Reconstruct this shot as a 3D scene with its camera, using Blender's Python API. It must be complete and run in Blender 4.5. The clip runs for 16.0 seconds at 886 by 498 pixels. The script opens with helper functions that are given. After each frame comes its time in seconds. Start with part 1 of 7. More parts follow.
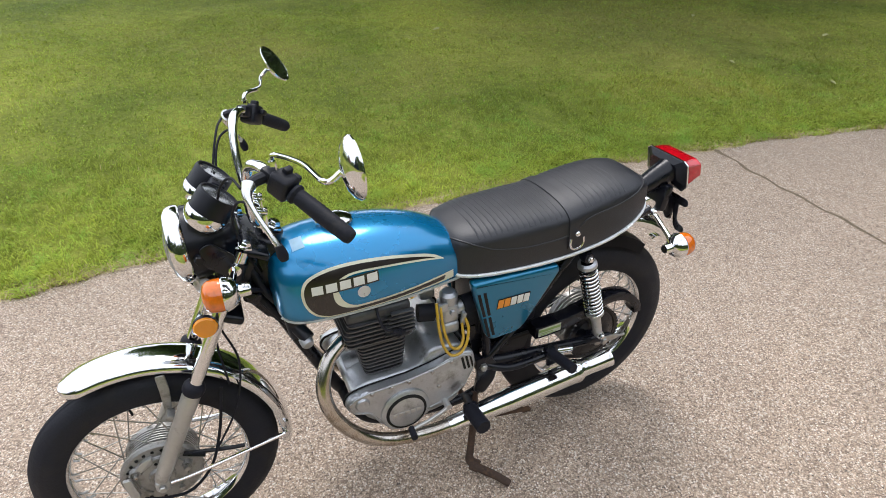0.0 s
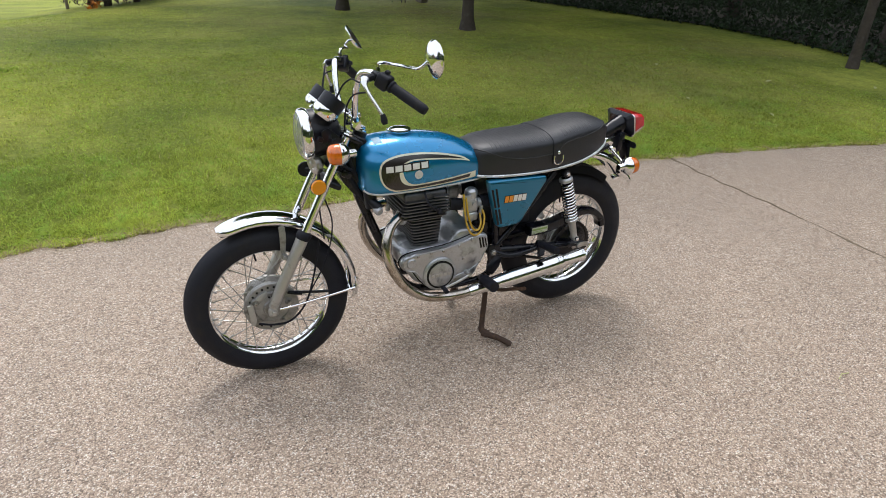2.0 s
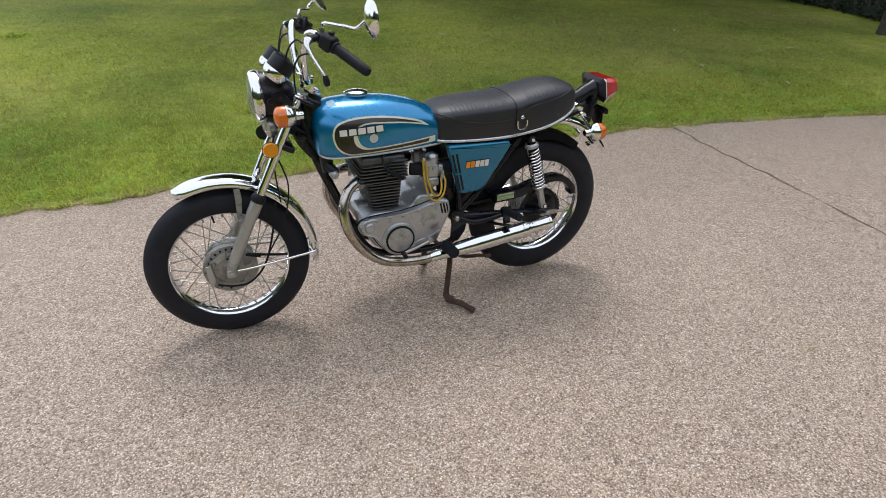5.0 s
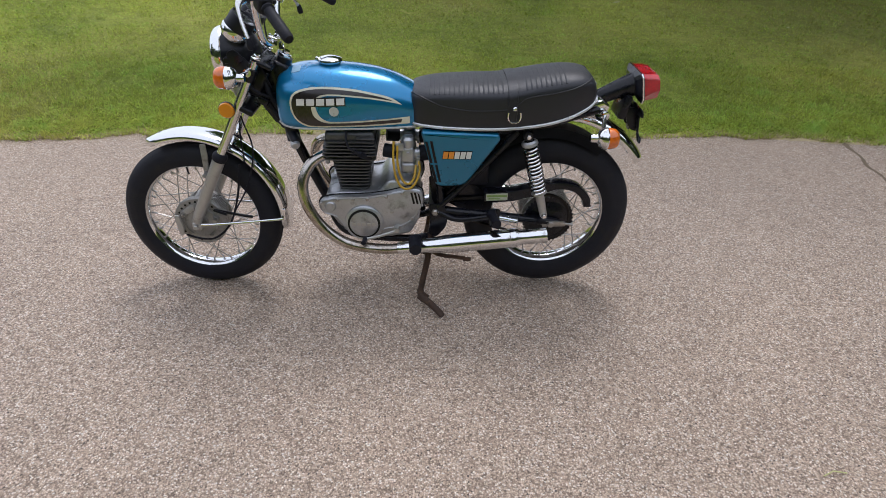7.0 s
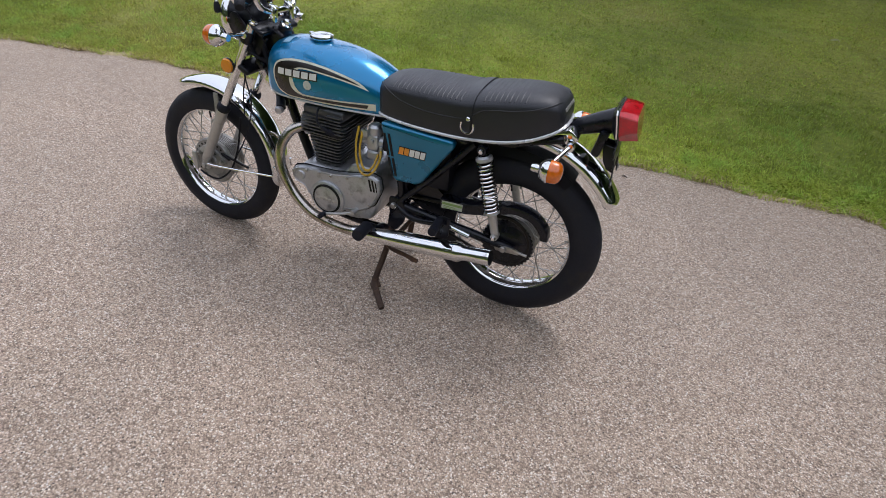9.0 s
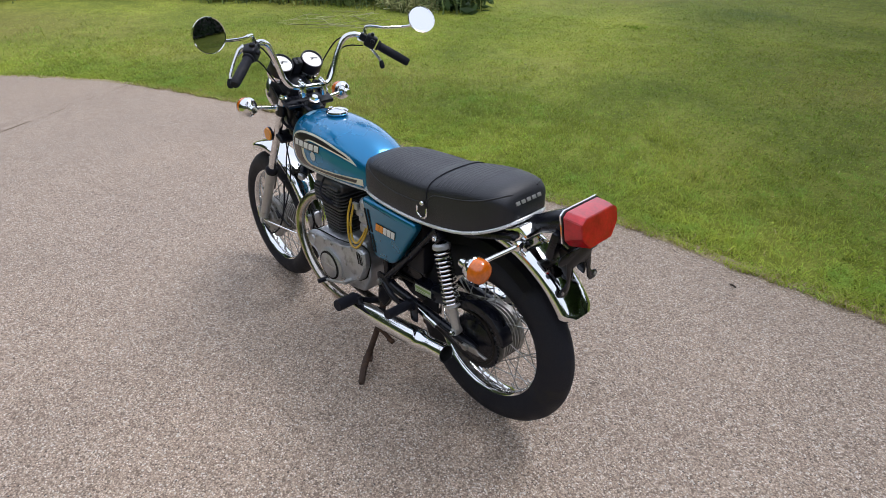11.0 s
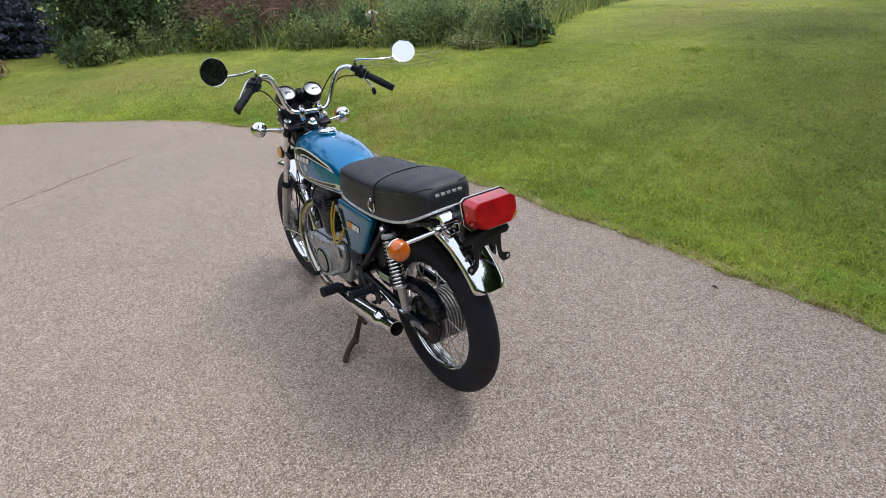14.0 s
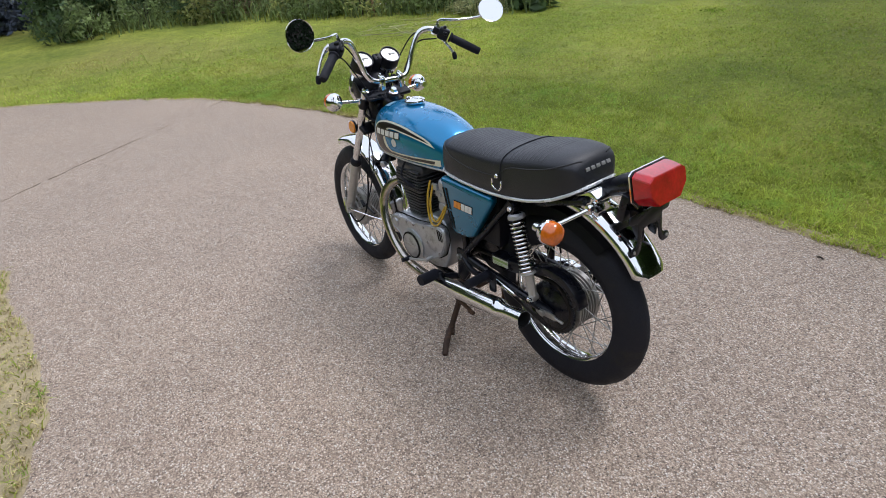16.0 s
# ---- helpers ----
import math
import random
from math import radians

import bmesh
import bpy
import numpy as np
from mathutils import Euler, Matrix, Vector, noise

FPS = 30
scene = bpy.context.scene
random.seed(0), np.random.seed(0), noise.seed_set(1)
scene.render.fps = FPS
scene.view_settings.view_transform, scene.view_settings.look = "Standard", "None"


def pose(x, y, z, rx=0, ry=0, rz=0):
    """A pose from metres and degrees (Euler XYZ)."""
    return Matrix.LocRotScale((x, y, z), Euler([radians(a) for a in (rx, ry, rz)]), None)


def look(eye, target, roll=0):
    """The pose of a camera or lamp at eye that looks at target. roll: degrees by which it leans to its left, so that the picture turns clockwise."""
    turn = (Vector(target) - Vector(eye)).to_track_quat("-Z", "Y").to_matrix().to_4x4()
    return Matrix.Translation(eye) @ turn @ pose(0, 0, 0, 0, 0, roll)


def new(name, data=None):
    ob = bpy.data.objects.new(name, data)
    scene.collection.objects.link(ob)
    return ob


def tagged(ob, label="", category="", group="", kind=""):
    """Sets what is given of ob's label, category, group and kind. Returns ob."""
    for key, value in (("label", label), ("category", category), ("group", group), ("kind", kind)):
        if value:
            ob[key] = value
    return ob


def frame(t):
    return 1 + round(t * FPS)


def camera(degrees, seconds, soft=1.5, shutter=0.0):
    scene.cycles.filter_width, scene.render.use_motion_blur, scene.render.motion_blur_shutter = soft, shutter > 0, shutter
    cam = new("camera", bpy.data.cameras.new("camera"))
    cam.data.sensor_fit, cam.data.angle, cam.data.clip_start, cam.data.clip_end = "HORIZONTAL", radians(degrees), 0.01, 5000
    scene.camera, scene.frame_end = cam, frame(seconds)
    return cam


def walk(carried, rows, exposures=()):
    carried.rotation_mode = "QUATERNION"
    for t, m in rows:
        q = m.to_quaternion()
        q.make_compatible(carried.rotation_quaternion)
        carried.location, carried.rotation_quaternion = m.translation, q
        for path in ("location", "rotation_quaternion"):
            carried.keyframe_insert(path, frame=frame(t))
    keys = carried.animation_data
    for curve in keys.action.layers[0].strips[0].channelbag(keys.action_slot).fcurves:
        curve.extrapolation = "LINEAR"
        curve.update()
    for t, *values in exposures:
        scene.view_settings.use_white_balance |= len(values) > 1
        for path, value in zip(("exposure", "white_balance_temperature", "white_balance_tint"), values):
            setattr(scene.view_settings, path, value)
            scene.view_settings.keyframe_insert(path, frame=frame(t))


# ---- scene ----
cam = camera(73.0, 16.0, soft=0.9)
ROWS = [
    (0.0, -0.406, -1.308, 1.643, 58.47, 0.24, -23.96),
    (0.5, -0.648, -1.495, 1.583, 62.26, -0.49, -22.95),
    (1.0, -0.914, -1.649, 1.529, 60.36, -5.02, -23.20),
    (1.5, -0.917, -1.897, 1.465, 63.43, -3.31, -23.15),
    (2.0, -0.931, -2.073, 1.511, 64.07, -1.28, -25.20),
    (2.5, -0.894, -2.147, 1.520, 64.71, 0.50, -25.14),
    (3.0, -0.873, -2.166, 1.520, 64.52, 1.37, -25.46),
    (3.5, -0.863, -2.177, 1.509, 64.51, 1.67, -25.98),
    (4.0, -0.839, -2.186, 1.499, 64.83, 1.65, -25.99),
    (4.5, -0.785, -2.190, 1.498, 65.02, 0.59, -24.91),
    (5.0, -0.691, -2.190, 1.496, 61.24, -0.86, -22.57),
    (5.2, -0.633, -2.160, 1.495, 59.27, -1.35, -21.46),
    (7.3, 0.364, -2.079, 1.502, 57.14, -1.36, 2.61),
    (7.5, 0.456, -2.051, 1.504, 56.81, -1.53, 4.94),
    (8.0, 0.643, -2.015, 1.512, 56.16, -2.00, 9.96),
    (8.2, 0.751, -1.980, 1.526, 55.69, -1.90, 12.66),
    (10.3, 1.513, -1.507, 1.565, 56.60, -6.31, 39.74),
    (10.5, 1.588, -1.389, 1.573, 57.22, -4.49, 42.38),
    (11.0, 1.745, -1.254, 1.587, 60.53, -0.26, 46.02),
    (11.5, 1.947, -1.258, 1.599, 64.01, 0.54, 47.97),
    (12.0, 2.175, -1.148, 1.588, 64.14, 2.84, 50.71),
    (12.5, 2.301, -1.088, 1.591, 63.77, 4.20, 52.46),
    (13.0, 2.335, -1.086, 1.590, 63.94, 4.54, 53.38),
    (13.5, 2.358, -1.088, 1.588, 64.21, 4.22, 54.13),
    (14.0, 2.365, -1.081, 1.587, 64.04, 4.15, 54.38),
    (14.5, 2.352, -1.074, 1.579, 63.92, 4.19, 54.50),
    (15.0, 2.297, -1.053, 1.564, 63.66, 4.82, 54.95),
    (15.5, 2.095, -1.243, 1.570, 62.70, 3.73, 53.03),
    (16.0, 1.868, -1.364, 1.549, 61.32, 4.96, 51.58),
]
EXPOSURES = [(0.0, 0.31, 6150, 13.5), (1.5, 0.20, 6150, 13), (2.5, 0.02, 6130, 13), (5.0, -0.05, 6030, 14), (8.0, -0.23, 5900, 17.5), (10.5, -0.20, 5880, 16.5), (12.0, -0.15, 5830, 15), (16.0, -0.17, 5830, 15)]
walk(cam, [(t, pose(*row)) for t, *row in ROWS], EXPOSURES)

# ---------------------------------------------------------------- sky and sun: bright overcast, light from beyond the lawn
world = bpy.data.worlds.new("sky")
scene.world = world
world.use_nodes = True
wn, wl = world.node_tree.nodes, world.node_tree.links
wn.clear()
sky = wn.new("ShaderNodeTexSky")
sky.sky_type, sky.sun_disc = "NISHITA", False
sky.sun_elevation, sky.sun_rotation = radians(58), radians(15)
sky.air_density, sky.dust_density = 1.0, 3.0
clear = wn.new("ShaderNodeBackground")
clear.inputs["Strength"].default_value = 0.10
cloud = wn.new("ShaderNodeBackground")
cloud.inputs["Color"].default_value = (0.93, 0.97, 1.0, 1)
cloud.inputs["Strength"].default_value = 1.55
sky_mix = wn.new("ShaderNodeMixShader")
sky_mix.inputs[0].default_value = 0.78
sky_out = wn.new("ShaderNodeOutputWorld")
wl.new(sky.outputs[0], clear.inputs["Color"])
wl.new(clear.outputs[0], sky_mix.inputs[1])
wl.new(cloud.outputs[0], sky_mix.inputs[2])
wl.new(sky_mix.outputs[0], sky_out.inputs["Surface"])

sun = new("sun", bpy.data.lights.new("sun", "SUN"))
sun.data.energy, sun.data.angle, sun.data.color = 1.5, radians(24), (1.0, 0.95, 0.86)
sun.matrix_basis = look((2.5, 9.0, 16.0), (0, 0, 0))

# ---------------------------------------------------------------- materials
def mat(name, col, rough=0.5, metal=0.0, var=0.12, scale=18.0, bump=0.0, bscale=120.0, coat=0.0, wear=None, wear_amount=0.0, wear_scale=9.0, rvar=0.1, trans=0.0, rand=0.0, island=0.0, spec=0.5, thin=0.0):
    """A surface with a broad and a fine variation of its colour, its gloss and its relief, and optional stains."""
    m = bpy.data.materials.new(name)
    m.use_nodes = True
    n, l = m.node_tree.nodes, m.node_tree.links
    b = n["Principled BSDF"]
    co = n.new("ShaderNodeTexCoord")
    big = n.new("ShaderNodeTexNoise")
    big.inputs["Scale"].default_value, big.inputs["Detail"].default_value = scale, 6
    fine = n.new("ShaderNodeTexNoise")
    fine.inputs["Scale"].default_value, fine.inputs["Detail"].default_value = bscale, 4
    for t in (big, fine):
        l.new(co.outputs["Object"], t.inputs["Vector"])
    amount = n.new("ShaderNodeMath")
    amount.operation = "MULTIPLY_ADD"
    l.new(big.outputs["Fac"], amount.inputs[0])
    amount.inputs[1].default_value, amount.inputs[2].default_value = 1.0, 0.0
    add = n.new("ShaderNodeMath")
    add.operation = "MULTIPLY_ADD"
    l.new(fine.outputs["Fac"], add.inputs[0])
    add.inputs[1].default_value = 0.6
    l.new(amount.outputs[0], add.inputs[2])
    ramp = n.new("ShaderNodeMapRange")
    ramp.inputs["From Min"].default_value, ramp.inputs["From Max"].default_value = 0.5, 1.1
    ramp.inputs["To Min"].default_value, ramp.inputs["To Max"].default_value = 1 - var, 1 + var
    l.new(add.outputs[0], ramp.inputs["Value"])
    last = ramp.outputs["Result"]
    for on, socket in ((rand, ("ShaderNodeObjectInfo", "Random")), (island, ("ShaderNodeNewGeometry", "Random Per Island"))):
        if on:
            info = n.new(socket[0])
            mr = n.new("ShaderNodeMapRange")
            mr.inputs["To Min"].default_value, mr.inputs["To Max"].default_value = 1 - on, 1 + on
            l.new(info.outputs[socket[1]], mr.inputs["Value"])
            mul = n.new("ShaderNodeMath")
            mul.operation = "MULTIPLY"
            l.new(last, mul.inputs[0])
            l.new(mr.outputs["Result"], mul.inputs[1])
            last = mul.outputs[0]
    tone = n.new("ShaderNodeVectorMath")
    tone.operation = "SCALE"
    tone.inputs[0].default_value = col
    l.new(last, tone.inputs["Scale"])
    colour = tone.outputs[0]
    if wear:
        wn_ = n.new("ShaderNodeTexNoise")
        wn_.inputs["Scale"].default_value, wn_.inputs["Detail"].default_value, wn_.inputs["Roughness"].default_value = wear_scale, 8, 0.65
        l.new(co.outputs["Object"], wn_.inputs["Vector"])
        wr = n.new("ShaderNodeMapRange")
        wr.inputs["From Min"].default_value, wr.inputs["From Max"].default_value = 0.62 - 0.25 * wear_amount, 0.78 - 0.2 * wear_amount
        l.new(wn_.outputs["Fac"], wr.inputs["Value"])
        mix = n.new("ShaderNodeMix")
        mix.data_type = "RGBA"
        l.new(wr.outputs["Result"], mix.inputs["Factor"])
        l.new(colour, mix.inputs["A"])
        mix.inputs["B"].default_value = (*wear, 1)
        colour = mix.outputs["Result"]
    l.new(colour, b.inputs["Base Color"])
    rr = n.new("ShaderNodeMapRange")
    rr.inputs["From Min"].default_value, rr.inputs["From Max"].default_value = 0.3, 0.7
    rr.inputs["To Min"].default_value, rr.inputs["To Max"].default_value = max(0.0, rough - rvar), min(1.0, rough + rvar)
    l.new(big.outputs["Fac"], rr.inputs["Value"])
    l.new(rr.outputs["Result"], b.inputs["Roughness"])
    b.inputs["Metallic"].default_value = metal
    b.inputs["Coat Weight"].default_value = coat
    b.inputs["Coat Roughness"].default_value = 0.04
    b.inputs["Transmission Weight"].default_value = trans
    b.inputs["Specular IOR Level"].default_value = spec
    if bump:
        bp = n.new("ShaderNodeBump")
        bp.inputs["Strength"].default_value, bp.inputs["Distance"].default_value = 0.6, bump
        l.new(fine.outputs["Fac"], bp.inputs["Height"])
        l.new(bp.outputs["Normal"], b.inputs["Normal"])
    if thin:
        through_light(m, colour, thin)
    return m


def through_light(m, colour, share):
    """Lets thin leaves pass light."""
    n, l = m.node_tree.nodes, m.node_tree.links
    tl = n.new("ShaderNodeBsdfTranslucent")
    l.new(colour, tl.inputs["Color"])
    mx = n.new("ShaderNodeMixShader")
    mx.inputs[0].default_value = share
    l.new(n["Principled BSDF"].outputs[0], mx.inputs[1])
    l.new(tl.outputs[0], mx.inputs[2])
    l.new(mx.outputs[0], n["Material Output"].inputs["Surface"])


def aggregate():
    """Exposed-aggregate paving: small tan, grey and white pebbles in a sandy binder, with broad stains."""
    m = bpy.data.materials.new("exposed_aggregate")
    m.use_nodes = True
    n, l = m.node_tree.nodes, m.node_tree.links
    b = n["Principled BSDF"]
    co = n.new("ShaderNodeTexCoord")
    v = n.new("ShaderNodeTexVoronoi")
    v.inputs["Scale"].default_value = 195
    v.inputs["Randomness"].default_value = 1.0
    v2 = n.new("ShaderNodeTexVoronoi")
    v2.inputs["Scale"].default_value = 98
    big = n.new("ShaderNodeTexNoise")
    big.inputs["Scale"].default_value, big.inputs["Detail"].default_value, big.inputs["Roughness"].default_value = 0.9, 6, 0.6
    mid = n.new("ShaderNodeTexNoise")
    mid.inputs["Scale"].default_value, mid.inputs["Detail"].default_value = 14, 5
    for t in (v, v2, big, mid):
        l.new(co.outputs["Object"], t.inputs["Vector"])
    sep = n.new("ShaderNodeSeparateColor")
    l.new(v.outputs["Color"], sep.inputs[0])
    ramp = n.new("ShaderNodeValToRGB")
    e = ramp.color_ramp.elements
    e[0].position, e[0].color = 0.0, (0.190, 0.138, 0.104, 1)
    e[1].position, e[1].color = 1.0, (0.82, 0.75, 0.65, 1)
    for pos, c in ((0.2, (0.345, 0.256, 0.188, 1)), (0.5, (0.478, 0.362, 0.268, 1)), (0.8, (0.600, 0.478, 0.364, 1)), (0.93, (0.71, 0.61, 0.51, 1))):
        k = e.new(pos)
        k.color = c
    l.new(sep.outputs[0], ramp.inputs["Fac"])
    edge = n.new("ShaderNodeMapRange")
    edge.inputs["From Min"].default_value, edge.inputs["From Max"].default_value = 0.25, 0.75
    edge.inputs["To Min"].default_value, edge.inputs["To Max"].default_value = 1.04, 0.58
    l.new(v.outputs["Distance"], edge.inputs["Value"])
    st = n.new("ShaderNodeMapRange")
    st.inputs["From Min"].default_value, st.inputs["From Max"].default_value = 0.3, 0.7
    st.inputs["To Min"].default_value, st.inputs["To Max"].default_value = 0.94, 1.06
    l.new(big.outputs["Fac"], st.inputs["Value"])
    st2 = n.new("ShaderNodeMapRange")
    st2.inputs["From Min"].default_value, st2.inputs["From Max"].default_value = 0.3, 0.7
    st2.inputs["To Min"].default_value, st2.inputs["To Max"].default_value = 0.94, 1.06
    l.new(mid.outputs["Fac"], st2.inputs["Value"])
    m1 = n.new("ShaderNodeMath")
    m1.operation = "MULTIPLY"
    l.new(st.outputs[0], m1.inputs[0])
    l.new(st2.outputs[0], m1.inputs[1])
    m2 = n.new("ShaderNodeMath")
    m2.operation = "MULTIPLY"
    l.new(m1.outputs[0], m2.inputs[0])
    l.new(edge.outputs[0], m2.inputs[1])
    sc = n.new("ShaderNodeVectorMath")
    sc.operation = "SCALE"
    l.new(ramp.outputs["Color"], sc.inputs[0])
    l.new(m2.outputs[0], sc.inputs["Scale"])
    # odd dark and pale stones
    sep2 = n.new("ShaderNodeSeparateColor")
    l.new(v2.outputs["Color"], sep2.inputs[0])
    odd = n.new("ShaderNodeMath")
    odd.operation = "GREATER_THAN"
    odd.inputs[1].default_value = 0.90
    l.new(sep2.outputs[1], odd.inputs[0])
    close = n.new("ShaderNodeMath")
    close.operation = "LESS_THAN"
    close.inputs[1].default_value = 0.30
    l.new(v2.outputs["Distance"], close.inputs[0])
    both = n.new("ShaderNodeMath")
    both.operation = "MULTIPLY"
    l.new(odd.outputs[0], both.inputs[0])
    l.new(close.outputs[0], both.inputs[1])
    oc = n.new("ShaderNodeValToRGB")
    oc.color_ramp.interpolation = "CONSTANT"
    oc.color_ramp.elements[0].color = (0.07, 0.055, 0.045, 1)
    oc.color_ramp.elements[1].color = (0.60, 0.56, 0.50, 1)
    oc.color_ramp.elements[1].position = 0.45
    l.new(sep2.outputs[2], oc.inputs["Fac"])
    mix = n.new("ShaderNodeMix")
    mix.data_type = "RGBA"
    l.new(both.outputs[0], mix.inputs["Factor"])
    l.new(sc.outputs[0], mix.inputs["A"])
    l.new(oc.outputs["Color"], mix.inputs["B"])
    # broad warm and cool stains
    tn = n.new("ShaderNodeTexNoise")
    tn.inputs["Scale"].default_value, tn.inputs["Detail"].default_value = 0.45, 4
    l.new(co.outputs["Object"], tn.inputs["Vector"])
    tr = n.new("ShaderNodeValToRGB")
    tr.color_ramp.elements[0].position, tr.color_ramp.elements[0].color = 0.35, (0.99, 0.992, 0.998, 1)
    tr.color_ramp.elements[1].position, tr.color_ramp.elements[1].color = 0.65, (1.012, 1.0, 0.984, 1)
    l.new(tn.outputs["Fac"], tr.inputs["Fac"])
    warm = n.new("ShaderNodeMix")
    warm.data_type, warm.blend_type = "RGBA", "MULTIPLY"
    warm.inputs["Factor"].default_value = 1.0
    l.new(mix.outputs["Result"], warm.inputs["A"])
    l.new(tr.outputs["Color"], warm.inputs["B"])
    l.new(warm.outputs["Result"], b.inputs["Base Color"])
    b.inputs["Roughness"].default_value = 0.70
    b.inputs["Specular IOR Level"].default_value = 0.45
    bp = n.new("ShaderNodeBump")
    bp.inputs["Strength"].default_value, bp.inputs["Distance"].default_value = 0.6, 0.004
    bp.invert = True
    l.new(v.outputs["Distance"], bp.inputs["Height"])
    l.new(bp.outputs["Normal"], b.inputs["Normal"])
    return m


def lawn_like(name, scale_tone=1.0, blades=False):
    """Mown grass: green to yellow-green in broad patches, with a few tan, dry spots."""
    m = bpy.data.materials.new(name)
    m.use_nodes = True
    n, l = m.node_tree.nodes, m.node_tree.links
    b = n["Principled BSDF"]
    co = n.new("ShaderNodeTexCoord")
    a = n.new("ShaderNodeTexNoise")
    a.inputs["Scale"].default_value, a.inputs["Detail"].default_value = 0.55, 5
    c = n.new("ShaderNodeTexNoise")
    c.inputs["Scale"].default_value, c.inputs["Detail"].default_value, c.inputs["Roughness"].default_value = 5.0, 8, 0.68
    d = n.new("ShaderNodeTexNoise")
    d.inputs["Scale"].default_value, d.inputs["Detail"].default_value = 0.28, 4
    for t in (a, c, d):
        l.new(co.outputs["Object"], t.inputs["Vector"])
    s = n.new("ShaderNodeMath")
    s.operation = "MULTIPLY_ADD"
    l.new(c.outputs["Fac"], s.inputs[0])
    s.inputs[1].default_value = 0.62
    l.new(a.outputs["Fac"], s.inputs[2])
    ramp = n.new("ShaderNodeValToRGB")
    e = ramp.color_ramp.elements
    e[0].position, e[0].color = 0.56, (0.140 * scale_tone, 0.180 * scale_tone, 0.036 * scale_tone, 1)
    e[1].position, e[1].color = 0.99, (0.372 * scale_tone, 0.390 * scale_tone, 0.070 * scale_tone, 1)
    k = e.new(0.78)
    k.color = (0.240 * scale_tone, 0.274 * scale_tone, 0.050 * scale_tone, 1)
    l.new(s.outputs[0], ramp.inputs["Fac"])
    dry = n.new("ShaderNodeMapRange")
    dry.inputs["From Min"].default_value, dry.inputs["From Max"].default_value = 0.50, 0.68
    dry.inputs["To Max"].default_value = 0.55
    l.new(d.outputs["Fac"], dry.inputs["Value"])
    mix = n.new("ShaderNodeMix")
    mix.data_type = "RGBA"
    # thin, brownish grass by the trees, darkened to hold their shade
    far = n.new("ShaderNodeVectorMath")
    far.operation = "DISTANCE"
    far.inputs[1].default_value = (4.9, 4.6, 0.3)
    l.new(co.outputs["Object"], far.inputs[0])
    thin = n.new("ShaderNodeMapRange")
    thin.inputs["From Min"].default_value, thin.inputs["From Max"].default_value = 3.4, 0.6
    thin.inputs["To Max"].default_value = 1.0
    l.new(far.outputs["Value"], thin.inputs["Value"])
    uneven = n.new("ShaderNodeMath")
    uneven.operation = "MULTIPLY"
    l.new(thin.outputs["Result"], uneven.inputs[0])
    l.new(a.outputs["Fac"], uneven.inputs[1])
    both = n.new("ShaderNodeMath")
    both.operation = "MAXIMUM"
    l.new(dry.outputs["Result"], both.inputs[0])
    l.new(uneven.outputs[0], both.inputs[1])
    l.new(both.outputs[0], mix.inputs["Factor"])
    l.new(ramp.outputs["Color"], mix.inputs["A"])
    mix.inputs["B"].default_value = (0.225 * scale_tone, 0.187 * scale_tone, 0.078 * scale_tone, 1)
    colour = mix.outputs["Result"]
    if blades:
        g = n.new("ShaderNodeNewGeometry")
        mr = n.new("ShaderNodeMapRange")
        mr.inputs["To Min"].default_value, mr.inputs["To Max"].default_value = 0.66, 1.36
        l.new(g.outputs["Random Per Island"], mr.inputs["Value"])
        sc = n.new("ShaderNodeVectorMath")
        sc.operation = "SCALE"
        l.new(colour, sc.inputs[0])
        l.new(mr.outputs["Result"], sc.inputs["Scale"])
        colour = sc.outputs[0]
        lush = n.new("ShaderNodeMapRange")
        lush.inputs["From Min"].default_value, lush.inputs["From Max"].default_value = 0.47, 0.62
        lush.inputs["To Max"].default_value = 0.6
        l.new(c.outputs["Fac"], lush.inputs["Value"])
        grn = n.new("ShaderNodeMix")
        grn.data_type = "RGBA"
        l.new(lush.outputs["Result"], grn.inputs["Factor"])
        l.new(colour, grn.inputs["A"])
        grn.inputs["B"].default_value = (0.175 * scale_tone, 0.30 * scale_tone, 0.072 * scale_tone, 1)
        colour = grn.outputs["Result"]
    else:
        f = n.new("ShaderNodeTexNoise")
        f.inputs["Scale"].default_value, f.inputs["Detail"].default_value, f.inputs["Roughness"].default_value = 26, 8, 0.82
        l.new(co.outputs["Object"], f.inputs["Vector"])
        mr = n.new("ShaderNodeMapRange")
        mr.inputs["From Min"].default_value, mr.inputs["From Max"].default_value = 0.3, 0.7
        mr.inputs["To Min"].default_value, mr.inputs["To Max"].default_value = 0.58, 1.46
        l.new(f.outputs["Fac"], mr.inputs["Value"])
        sc = n.new("ShaderNodeVectorMath")
        sc.operation = "SCALE"
        l.new(colour, sc.inputs[0])
        l.new(mr.outputs["Result"], sc.inputs["Scale"])
        colour = sc.outputs[0]
        bp = n.new("ShaderNodeBump")
        bp.inputs["Strength"].default_value, bp.inputs["Distance"].default_value = 0.9, 0.022
        l.new(f.outputs["Fac"], bp.inputs["Height"])
        l.new(bp.outputs["Normal"], b.inputs["Normal"])
    l.new(colour, b.inputs["Base Color"])
    b.inputs["Roughness"].default_value = 0.7
    b.inputs["Specular IOR Level"].default_value = 0.06
    if blades:
        through_light(m, colour, 0.5)
    return m


